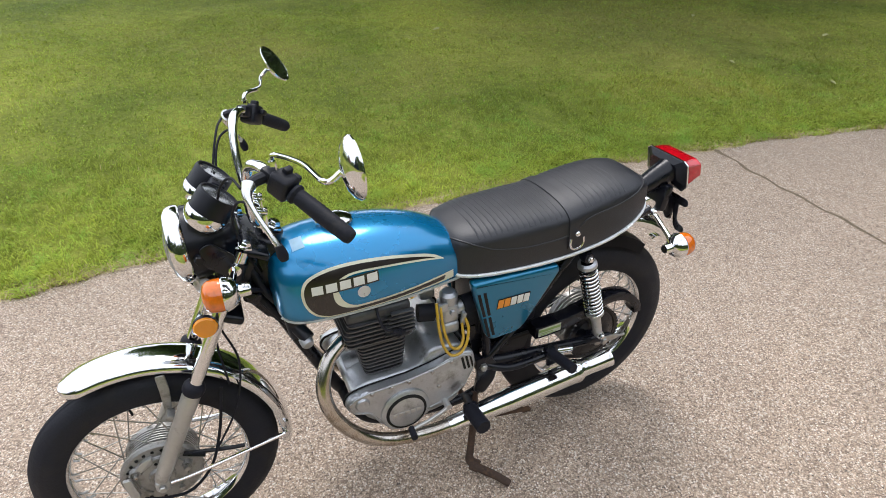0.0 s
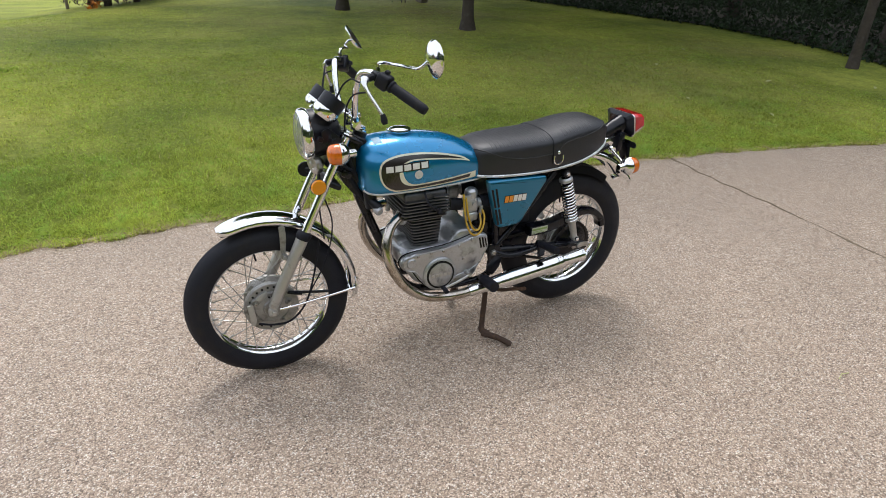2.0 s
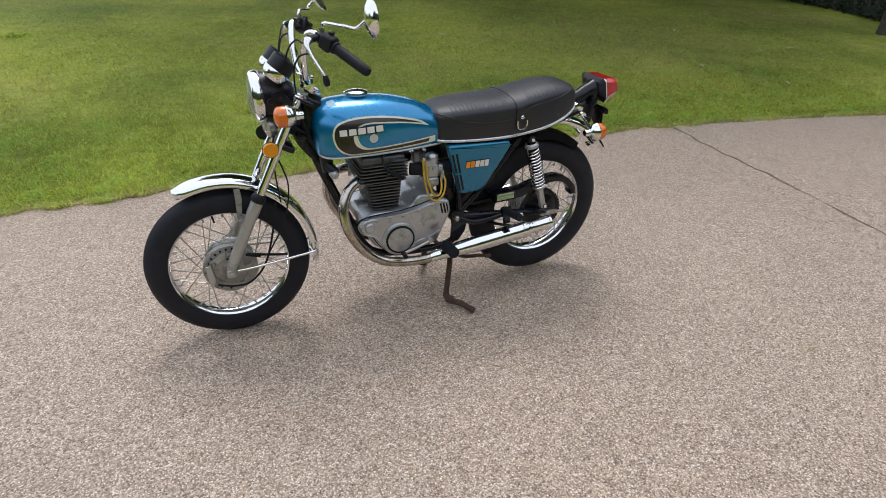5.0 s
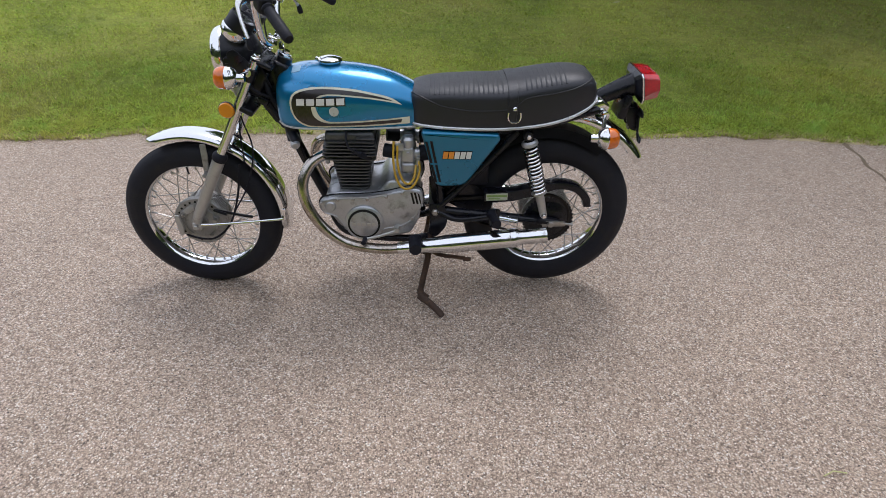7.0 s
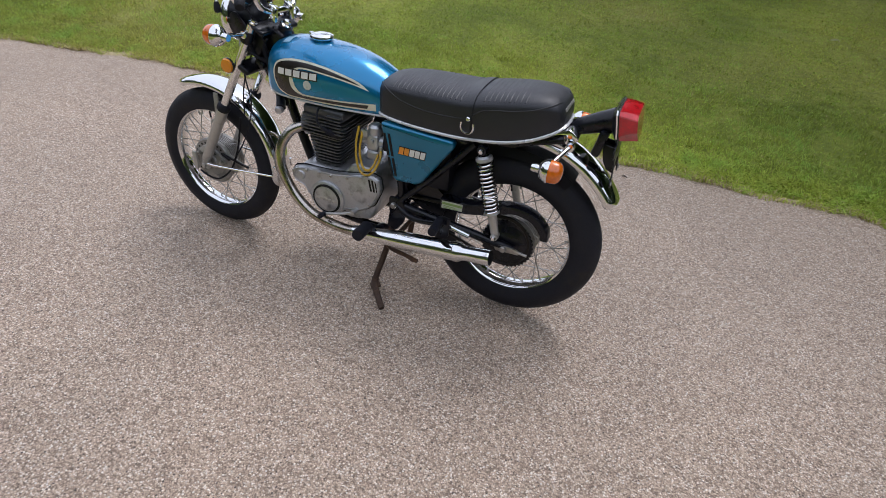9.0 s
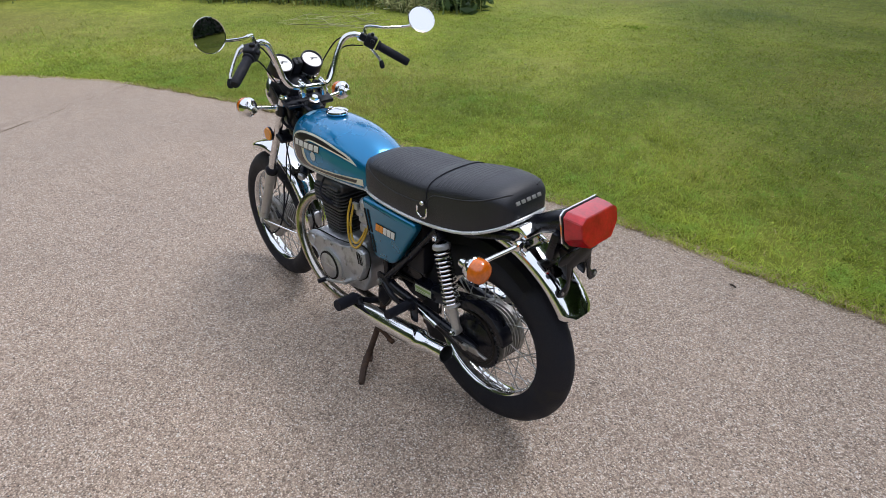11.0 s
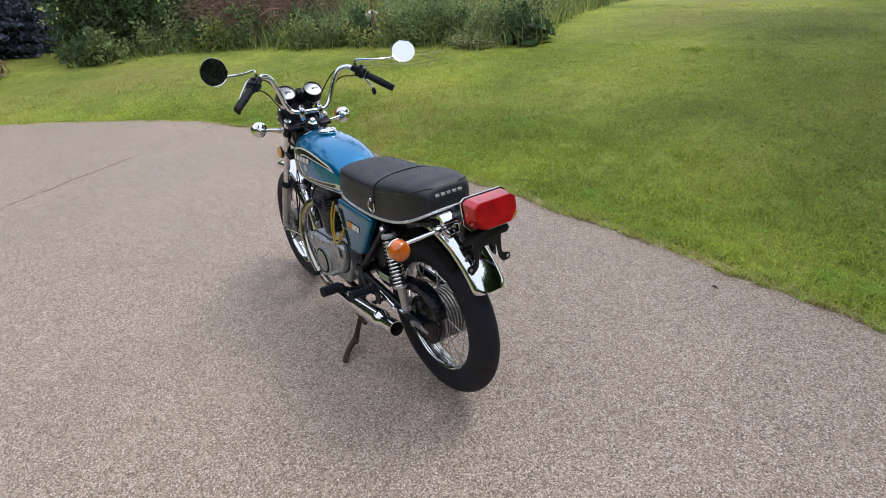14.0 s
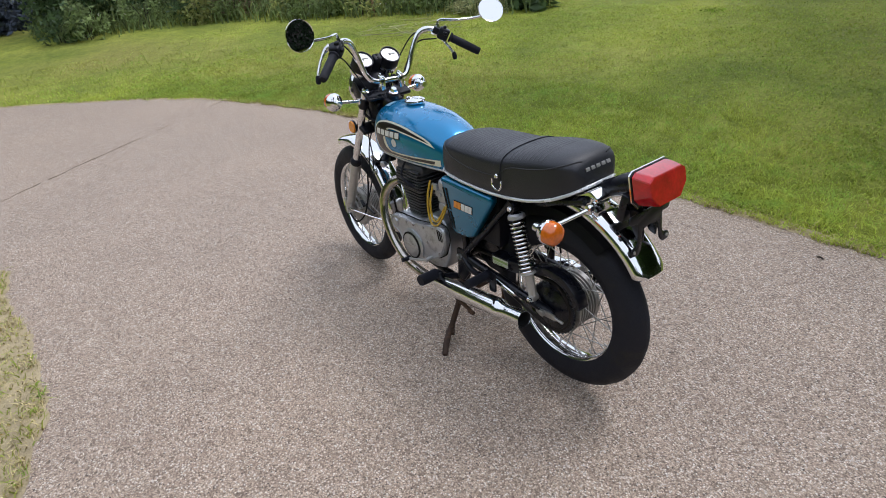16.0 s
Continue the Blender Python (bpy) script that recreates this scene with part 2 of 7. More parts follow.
M_PAVING = aggregate()
M_LAWN = lawn_like("lawn_grass", 1.06)
M_BLADE = lawn_like("grass_blade", 1.74, True)
M_EDGEBLADE = lawn_like("lush_edge_blade", 1.95, True)
M_DRYBLADE = mat("dry_grass_blade", (0.52, 0.43, 0.21), 0.8, var=0.2, island=0.35)
M_CRACK = mat("crack_dirt", (0.17, 0.13, 0.085), 0.95, var=0.3, scale=30, bump=0.004)
M_BARK = mat("tree_bark", (0.055, 0.044, 0.035), 0.9, var=0.35, scale=12, bump=0.02, bscale=30, wear=(0.095, 0.082, 0.068), wear_amount=0.3)
M_LEAF = mat("tree_leaf", (0.085, 0.14, 0.035), 0.55, var=0.2, scale=1.5, island=0.5, thin=0.5)
M_SHRUB = mat("dark_shrub_leaf", (0.105, 0.165, 0.070), 0.6, var=0.3, scale=1.5, island=0.5, thin=0.5)
# leaf green darkened to carry the canopy's shade over the bed
M_HEDGE = mat("shade_darkened_leaf", (0.021, 0.040, 0.015), 0.6, var=0.3, scale=1.5, island=0.5, thin=0.4)
M_WEED = mat("wild_weed_leaf", (0.25, 0.32, 0.125), 0.65, var=0.3, scale=1.2, island=0.5, thin=0.5)
M_WEEDYELLOW = mat("yellowing_weed_leaf", (0.36, 0.38, 0.13), 0.65, var=0.3, scale=1.2, island=0.5, thin=0.5)
M_BRUSH = mat("dry_brush_twig", (0.30, 0.185, 0.14), 0.9, var=0.35, scale=2, island=0.5)
M_PURPLE = mat("purple_shrub_leaf", (0.035, 0.018, 0.025), 0.6, var=0.3, scale=2, island=0.6)
M_SPRUCE = mat("blue_spruce_needles", (0.042, 0.056, 0.082), 0.75, var=0.3, scale=2, island=0.6)
M_YELLOWBUSH = mat("yellow_shrub_leaf", (0.42, 0.36, 0.03), 0.6, var=0.2, scale=2, island=0.4)
M_ORANGEFLOWER = mat("orange_blossom", (0.75, 0.22, 0.02), 0.6, var=0.2, scale=5, island=0.3)
M_STALK = mat("cut_pale_stalk", (0.42, 0.42, 0.19), 0.7, var=0.2, scale=4, island=0.3)
M_WHITEBITS = mat("white_blossom", (0.75, 0.74, 0.70), 0.6, var=0.1, scale=8, island=0.15)
M_RAIL = mat("weathered_grey_wood", (0.20, 0.165, 0.13), 0.85, var=0.25, scale=4, bump=0.01, bscale=40)
M_STAKE = mat("brown_garden_stake", (0.24, 0.14, 0.08), 0.8, var=0.25, scale=8)
M_BRICKHOUSE = mat("pinkish_brick_wall", (0.36, 0.22, 0.18), 0.9, var=0.15, scale=3)
M_ROOF = mat("brown_shingle_roof", (0.14, 0.12, 0.11), 0.9, var=0.2, scale=3)
M_CARBODY = mat("dark_blue_car_paint", (0.03, 0.045, 0.08), 0.25, var=0.05, scale=2, coat=0.6)
M_CARGLASS = mat("car_window_glass", (0.02, 0.025, 0.03), 0.05, var=0.02, scale=2)
M_FARWOOD = mat("far_wood_leaf", (0.105, 0.150, 0.060), 0.7, var=0.3, scale=0.4, island=0.5, thin=0.3)
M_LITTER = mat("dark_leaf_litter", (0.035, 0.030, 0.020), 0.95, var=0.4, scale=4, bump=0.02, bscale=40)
M_CLOVER = mat("clover_leaf", (0.30, 0.40, 0.06), 0.7, var=0.25, scale=1.0, island=0.55, thin=0.5, spec=0.15)
M_VERGE = mat("sandy_thatch", (0.42, 0.34, 0.20), 0.95, var=0.3, scale=9, bump=0.006, bscale=160, wear=(0.20, 0.17, 0.08), wear_amount=0.25, wear_scale=26)

# ---------------------------------------------------------------- helpers for building
def link(name, me, parent=None, label="", smooth=True):
    ob = new(name, me)
    if parent is not None:
        ob.parent = parent
        if parent.type == "EMPTY":
            ob.matrix_parent_inverse = parent.matrix_basis.inverted()
    if label:
        ob["label"] = label
    if smooth:
        me.shade_smooth()
    return ob


def part(name, bm, material, parent, label="", smooth=True, sharp=35):
    """Links a bmesh as one mesh object under a thing or a part."""
    me = bpy.data.meshes.new(name)
    bmesh.ops.recalc_face_normals(bm, faces=bm.faces)
    if smooth:
        for e in bm.edges:
            if len(e.link_faces) == 2 and e.calc_face_angle(0) > radians(sharp):
                e.smooth = False
        for f in bm.faces:
            f.smooth = True
    bm.to_mesh(me)
    bm.free()
    for m in material if isinstance(material, (list, tuple)) else [material]:
        me.materials.append(m)
    return link(name, me, parent, label, False)


def thing(name, place, label, category, group="", kind=""):
    ob = new(name)
    ob.matrix_basis = Matrix.Translation(place)
    ob.empty_display_size = 0.1
    return tagged(ob, label, category, group, kind)


def soup(name, verts, faces, material, parent=None, label="", smooth=False):
    """One mesh from arrays."""
    me = bpy.data.meshes.new(name)
    verts, faces = np.asarray(verts, dtype=np.float32), np.asarray(faces, dtype=np.int32)
    k = faces.shape[1]
    me.vertices.add(len(verts))
    me.vertices.foreach_set("co", verts.ravel())
    me.loops.add(faces.size)
    me.loops.foreach_set("vertex_index", faces.ravel())
    me.polygons.add(len(faces))
    me.polygons.foreach_set("loop_start", np.arange(0, faces.size, k, dtype=np.int32))
    me.update(calc_edges=True)
    me.validate()
    me.materials.append(material)
    return link(name, me, parent, label, smooth)


def spline(points, steps=8):
    """Catmull-Rom curve through points."""
    p = [Vector(q) for q in points]
    p = [2 * p[0] - p[1]] + p + [2 * p[-1] - p[-2]]
    out = []
    for i in range(1, len(p) - 2):
        a, b, c, d = p[i - 1:i + 3]
        for s in range(steps):
            t = s / steps
            out.append(0.5 * (2 * b + (c - a) * t + (2 * a - 5 * b + 4 * c - d) * t * t + (3 * b - 3 * c + d - a) * t ** 3))
    return out + [p[-2]]


def tube(bm, path, radius, segs=10, caps=True):
    """Sweeps a round section along a path into bm; radius may be one number or one a point."""
    path = [Vector(p) for p in path]
    n = len(path)
    rad = radius if isinstance(radius, (list, tuple)) else [radius] * n
    t0 = (path[1] - path[0]).normalized()
    u = t0.orthogonal().normalized()
    rings = []
    for i, p in enumerate(path):
        t = (path[min(i + 1, n - 1)] - path[max(i - 1, 0)]).normalized()
        u = (u - t * u.dot(t)).normalized()
        v = t.cross(u)
        rings.append([bm.verts.new(p + rad[i] * (math.cos(a) * u + math.sin(a) * v)) for a in (2 * math.pi * k / segs for k in range(segs))])
    for a, b in zip(rings, rings[1:]):
        for k in range(segs):
            bm.faces.new((a[k], a[(k + 1) % segs], b[(k + 1) % segs], b[k]))
    if caps:
        bm.faces.new(rings[0][::-1])
        bm.faces.new(rings[-1])
    return bm


def lathe(bm, profile, centre, axis, segs=40, close=False):
    """Turns a profile of (radius, height) about an axis through centre."""
    q = Vector(axis).normalized().to_track_quat("Z", "Y").to_matrix()
    c = Vector(centre)
    rings = []
    for r, h in profile:
        if r < 1e-6:
            rings.append([bm.verts.new(c + q @ Vector((0, 0, h)))])
        else:
            rings.append([bm.verts.new(c + q @ Vector((r * math.cos(a), r * math.sin(a), h))) for a in (2 * math.pi * k / segs for k in range(segs))])
    pairs = list(zip(rings, rings[1:])) + ([(rings[-1], rings[0])] if close else [])
    for a, b in pairs:
        for k in range(segs):
            j = (k + 1) % segs
            if len(a) == 1 and len(b) == 1:
                continue
            if len(a) == 1:
                bm.faces.new((a[0], b[j], b[k]))
            elif len(b) == 1:
                bm.faces.new((a[k], a[j], b[0]))
            else:
                bm.faces.new((a[k], a[j], b[j], b[k]))
    return bm


def block(bm, size, m=None, bevel=0.0, segs=2):
    """A box of that size at the pose m, with rounded edges."""
    g = bmesh.ops.create_cube(bm, size=1.0)
    vs = g["verts"]
    for v in vs:
        v.co = Vector((v.co.x * size[0], v.co.y * size[1], v.co.z * size[2]))
    if bevel:
        es = list({e for v in vs for e in v.link_edges})
        r = bmesh.ops.bevel(bm, geom=es, offset=bevel, segments=segs, affect="EDGES", profile=0.5)
        vs = list({v for f in r["faces"] for v in f.verts} | {v for v in vs if v.is_valid})
    if m is not None:
        for v in vs:
            v.co = m @ v.co
    return bm


def plate(bm, outline, y0, y1, bevel=0.0, segs=2):
    """An outline in x and z, drawn out from y0 to y1, with rounded rims."""
    vs = [bm.verts.new((x, y0, z)) for x, z in outline]
    f = bm.faces.new(vs)
    r = bmesh.ops.extrude_face_region(bm, geom=[f])
    nv = [e for e in r["geom"] if isinstance(e, bmesh.types.BMVert)]
    for v in nv:
        v.co.y = y1
    if bevel:
        rim = [e for e in bm.edges if e.is_valid and all(abs(v.co.y - y0) < 1e-6 for v in e.verts) and all(v in vs for v in e.verts)]
        rim += [e for e in bm.edges if all(v in nv for v in e.verts)]
        bmesh.ops.bevel(bm, geom=rim, offset=bevel, segments=segs, affect="EDGES", profile=0.5)
    return bm


def rounded(points, r=0.012, n=4):
    """Rounds the corners of an outline."""
    out, k = [], len(points)
    for i in range(k):
        a, b, c = (Vector(points[(i + d) % k]) for d in (-1, 0, 1))
        s = min(r, 0.45 * (a - b).length, 0.45 * (c - b).length)
        p, q = b + (a - b).normalized() * s, b + (c - b).normalized() * s
        for j in range(n + 1):
            t = j / n
            out.append(tuple(p * (1 - t) ** 2 + b * 2 * t * (1 - t) + q * t * t))
    return out


# ---------------------------------------------------------------- ground, driveway and lawn
def far_edge(x):
    """Where the lawn meets the driveway on the far side."""
    return float(np.interp(x, [-40, -16, -9.0, -7.5, -7.05, -6.2, -5.4, -4.5, -3.75, -2.6, -1.2, 0.0, 2.6, 3.2, 3.9, 4.8, 5.6, 8.0, 14, 40],
                           [-40, -12.5, -3.1, -1.3, -0.8, 0.0, 0.6, 1.0, 1.22, 1.48, 1.63, 1.68, 1.68, 1.62, 1.52, 1.34, 1.14, 0.5, -1.4, -10]))


def near_edge(x):
    """Where it meets the grass on the near side."""
    return float(np.interp(x, [-40, -16, -8, -5, -3.4, -2.1, -1.2, -0.5, -0.15, 0.4, 1.2, 3.0, 8, 40],
                           [-50, -18, -6.4, -3.3, -2.1, -1.65, -1.61, -1.63, -1.75, -2.4, -3.3, -4.6, -6.5, -22]))


def wobble(x, y=0.0):
    return 0.045 * noise.noise((x * 2.1, y, 3.0)) + 0.03 * noise.noise((x * 7.0, y, 8.0))


def lawn_height(x, y):
    d = max(0.0, y - far_edge(x) - 0.15)
    # beyond a crest the lawn falls away towards the neighbour's house
    crest = max(8.6, 10.5 + 2.3 * (x + 2.4))
    past = min(44.0, max(0.0, y - crest))
    h = 0.5 * (1 - math.exp(-d / 7.0)) - 0.048 * past * past / (past + 0.8)
    return h + 0.012 * noise.noise((x * 0.8, y * 0.8, 0.0)) * min(1.0, d)


def ground_height(x, y):
    a, b = y - far_edge(x), near_edge(x) - y
    d = max(a, b)
    if d < -0.06:
        return -0.045
    base = lawn_height(x, y) if a > 0 else 0.0
    return base + np.interp(d, [-0.06, 0.03, 0.25], [-0.045, -0.012, 0.004])


def graded(lo, hi, step, far):
    core = list(np.arange(lo, hi + 1e-6, step))
    out, s, p = [], step, hi
    while p < far:
        s *= 1.22
        p += s
        out.append(p)
    s, p, left = step, lo, []
    while p > -far:
        s *= 1.22
        p -= s
        left.append(p)
    return left[::-1] + core + out


def make_ground():
    xs, ys = graded(-12, 13, 0.14, 600), graded(-5, 9, 0.10, 600)
    v = [(x, y, ground_height(x, y)) for y in ys for x in xs]
    w = len(xs)
    f = [(j * w + i, j * w + i + 1, (j + 1) * w + i + 1, (j + 1) * w + i) for j in range(len(ys) - 1) for i in range(w - 1)]
    ob = soup("ground", v, f, M_LAWN, smooth=True)
    tagged(ob, "mown green lawn rising gently beyond the driveway", "lawn", kind="structure")


def make_driveway():
    """The paved slab between the two lawns, cut by two joints."""
    xs = sorted(set([round(x, 3) for x in np.arange(-16, 12.01, 0.07)]))
    bm = bmesh.new()
    prev = None
    for x in xs:
        a, b = near_edge(x) + wobble(x, 5), far_edge(x) + wobble(x, 1)
        n = 26
        top = [bm.verts.new((x, a + (b - a) * k / n, 0.0)) for k in range(n + 1)]
        col = [bm.verts.new((x, a - 0.01, -0.05))] + top + [bm.verts.new((x, b + 0.01, -0.05))]
        if prev:
            for k in range(len(col) - 1):
                bm.faces.new((prev[k], col[k], col[k + 1], prev[k + 1]))
        prev = col
    ob = part("driveway", bm, M_PAVING, None, sharp=60)
    tagged(ob, "tan exposed-aggregate driveway with fine pebbles and stains", "driveway", kind="structure")
    # the joints have cracked and filled with dirt
    for x0, y0, y1 in ((2.86, -1.6, 1.64), (-4.30, -2.6, 0.9)):
        bm, prev, r = bmesh.new(), None, random.Random(int(x0 * 10))
        for k in range(180):
            y = y0 + (y1 - y0) * k / 179
            x = x0 + 0.045 * noise.noise((y * 1.4, x0, 0)) + 0.022 * noise.noise((y * 7, x0, 2)) + (0.125 * (y - 0.5) if x0 > 0 else -0.67 * (y + 0.35))
            w = max(0.0010, 0.0052 + 0.016 * noise.noise((y * 3.4, x0, 7))) + (0.006 if r.random() > 0.93 else 0) + (0.009 * min(1.0, max(0.0, y - 0.3)) if x0 > 0 else 0)
            cur = [bm.verts.new((x - w, y, 0.0015)), bm.verts.new((x, y, 0.0035)), bm.verts.new((x + w, y, 0.0015))]
            if x0 < 0 and noise.noise((y * 5.5, x0, 21)) < (0.0 if y > -0.3 else -0.40) or noise.noise((y * 1.9, x0, 21)) < -0.5 and 0 < x0 and y < 0.3:
                prev = None
                continue
            if prev:
                bm.faces.new((prev[0], prev[1], cur[1], cur[0]))
                bm.faces.new((prev[1], prev[2], cur[2], cur[1]))
            prev = cur
        tagged(part("pavement_crack", bm, M_CRACK, None), "dirt-filled crack along a joint across the driveway", "crack", kind="structure")


def make_verges():
    """Sand and dry thatch along both edges of the paving."""
    for name, edge, side, x0, x1 in (("verge", far_edge, 1, -12.0, 11.0), ("verge", near_edge, -1, -9.0, 9.0)):
        bm, prev = bmesh.new(), None
        for k in range(int((x1 - x0) / 0.02)):
            x = x0 + 0.02 * k
            g = noise.noise((x * 0.9, side * 7.0, 2.0))
            rag = 0.018 * noise.noise((x * 16, side, 4.0)) + 0.012 * noise.noise((x * 45, side, 9.0))
            inn = max(0.004, 0.020 + 0.10 * max(0.0, g) + rag)
            out = (0.05 + 0.03 * g) if side > 0 else 0.20 + 0.07 * g
            y = edge(x) + wobble(x, 1 if side > 0 else 5)
            cur = [bm.verts.new((x, y - side * inn, 0.0012)), bm.verts.new((x, y - side * inn * 0.5, 0.004)), bm.verts.new((x, y + side * 0.01, 0.006)),
                   bm.verts.new((x, y + side * out * 0.5, 0.008)), bm.verts.new((x, y + side * out, ground_height(x, y + side * out) + 0.004))]
            if prev:
                for a in range(4):
                    bm.faces.new((prev[a], prev[a + 1], cur[a + 1], cur[a]))
            prev = cur
        tagged(part(name, bm, M_VERGE, None), "sandy verge with dry thatch along the driveway edge", "verge", kind="structure")


def blades(name, spots, material, parent=None, label="", seed=1):
    """Grass blades: spots are rows of x, y, z, height, lean, width."""
    r = np.random.RandomState(seed)
    s = np.asarray(spots, dtype=np.float32)
    n = len(s)
    a, b = r.rand(n) * 2 * np.pi, r.rand(n) * 2 * np.pi
    w, h, lean = s[:, 5] / 2, s[:, 3], s[:, 4]
    side = np.stack([np.cos(a), np.sin(a), 0 * a], 1) * w[:, None]
    out = np.stack([np.cos(b), np.sin(b), 0 * b], 1) * (lean * h)[:, None]
    up = np.zeros((n, 3), np.float32)
    up[:, 2] = h
    p = s[:, :3]
    mid = p + 0.55 * up + 0.3 * out
    verts = np.stack([p - side, p + side, mid + 0.8 * side, mid - 0.8 * side, p + up * (1 - 0.3 * lean[:, None] ** 2) + out], 1).reshape(-1, 3)
    i = np.arange(n)[:, None] * 5
    f = np.concatenate([i + [[0, 1, 2]], i + [[0, 2, 3]], i + [[3, 2, 4]]], 1).reshape(-1, 3)
    return soup(name, verts, f, material, parent, label)


def make_grass():
    r = np.random.RandomState(4)
    rows, dry, lush = [], [], []

    def sow(count, x0, x1, d0, d1, hgt, width, near=False, power=1.0):
        for _ in range(count):
            x = x0 + (x1 - x0) * r.rand()
            d = d0 + (d1 - d0) * r.rand() ** power
            y = near_edge(x) + wobble(x, 5) - d if near else far_edge(x) + wobble(x, 1) + d + 0.035 * noise.noise((x * 5.0, 3.0, 6.0))
            clump = noise.noise((x * 3.0, y * 3.0, 1.0))
            if clump < -0.35 and r.rand() < 0.6:
                continue
            tuft = noise.noise((x * 9.0, y * 9.0, 5.0))
            if tuft < -0.25 and r.rand() < 0.5:
                continue
            h = hgt * (0.45 + 0.6 * r.rand() + 0.3 * clump + 0.8 * max(0.0, tuft))
            z = max(ground_height(x, y), 0.0) - 0.004
            edge = d < (0.22 if near else 0.05) + 0.07 * r.rand() and r.rand() < (0.8 if near else 0.45) or r.rand() < 0.015
            (dry if edge else lush if d < 0.30 + 0.5 * r.rand() + 0.3 * clump and not near else rows).append((x, y, z, h * (0.7 if edge else 1), 0.6 + 0.9 * r.rand(), width * (0.6 + 0.7 * r.rand())))

    sow(60000, -4.8, 5.6, -0.03, 1.5, 0.052, 0.0055, power=1.6)
    sow(130000, -6.8, 7.2, 0.1, 5.2, 0.034, 0.0062, power=1.35)
    sow(16000, -9.0, -3.5, -0.02, 3.0, 0.045, 0.008, power=1.4)
    sow(30000, -5.5, 1.6, -0.01, 1.6, 0.055, 0.006, near=True, power=1.7)
    sow(26000, -5.0, 5.8, -0.045, 0.24, 0.058, 0.0060)
    sow(60000, -9.0, 8.5, 3.0, 11.5, 0.028, 0.010)
    clover = []
    while len(clover) < 80000:
        x = -7 + 14 * r.rand()
        d = 6.5 * r.rand() ** 1.8
        y = far_edge(x) + wobble(x, 1) + 0.03 + d
        if noise.noise((x * 1.3, y * 1.3, 12.0)) + 0.35 * noise.noise((x * 5, y * 5, 2.0)) < 0.15 - 0.6 * r.rand():
            continue
        clover.append((x, y, max(ground_height(x, y), 0.0) + 0.010 + 0.026 * r.rand()))
    r2 = np.random.RandomState(12)
    p = np.asarray(clover, np.float32)
    a = r2.rand(len(p)) * 2 * np.pi
    s = (0.0045 + 0.006 * r2.rand(len(p)))[:, None]
    u = np.stack([np.cos(a), np.sin(a), 0.7 * r2.randn(len(p)) * 0.6], 1) * s
    w = np.stack([-np.sin(a), np.cos(a), 0.5 * r2.randn(len(p))], 1) * s * 0.55
    v = np.stack([p - u, p + w, p + u, p - w], 1).reshape(-1, 3)
    i = np.arange(len(p))[:, None] * 4
    tagged(soup("clover", v, i + [[0, 1, 2, 3]], M_CLOVER), "bright clover and broad-leaved weeds in the lawn", "clover", kind="stuff")
    tagged(blades("grass", rows, M_BLADE, seed=2), "short green grass blades of the mown lawn", "grass", kind="stuff")
    tagged(blades("edge_grass", lush, M_EDGEBLADE, seed=6), "lush bright green grass along the lawn's edge", "grass", kind="stuff")
    tagged(blades("dry_grass", dry, M_DRYBLADE, seed=3), "straw-coloured dry grass along the driveway edge", "grass", kind="stuff")


make_ground()
make_driveway()
make_verges()
make_grass()

# ---------------------------------------------------------------- trees, beds and the far surroundings
def leaves(name, pts, size, material, parent=None, label="", seed=1, flat=0.0):
    """Many small leaves: rhombs of that size at the points, turned at random."""
    r = np.random.RandomState(seed)
    p = np.asarray(pts, dtype=np.float32)
    n = len(p)
    a = r.normal(size=(n, 3))
    a[:, 2] *= 1 - flat
    a /= np.linalg.norm(a, axis=1)[:, None]
    b = np.cross(a, r.normal(size=(n, 3)))
    b /= np.linalg.norm(b, axis=1)[:, None]
    s = (size * (0.6 + 0.8 * r.rand(n)))[:, None]
    c = np.cross(a, b)
    v = np.stack([p - a * s, p + b * s * 0.42 + c * s * 0.12, p + a * s, p - b * s * 0.42 + c * s * 0.12], 1).reshape(-1, 3)
    i = np.arange(n)[:, None] * 4
    f = np.concatenate([i + [[0, 1, 2]], i + [[0, 2, 3]]], 1).reshape(-1, 3)
    return soup(name, v, f, material, parent, label)


def clumps(r, centre, radii, groups, each, spread):
    """Points in clumps that fill an uneven ellipsoid shell."""
    out = []
    for _ in range(groups):
        d = r.normal(size=3)
        d /= np.linalg.norm(d)
        k = 0.45 + 0.6 * r.rand() ** 0.6
        c = np.array(centre) + d * np.array(radii) * k
        out.append(c + r.normal(size=(each, 3)) * spread)
    return np.concatenate(out)


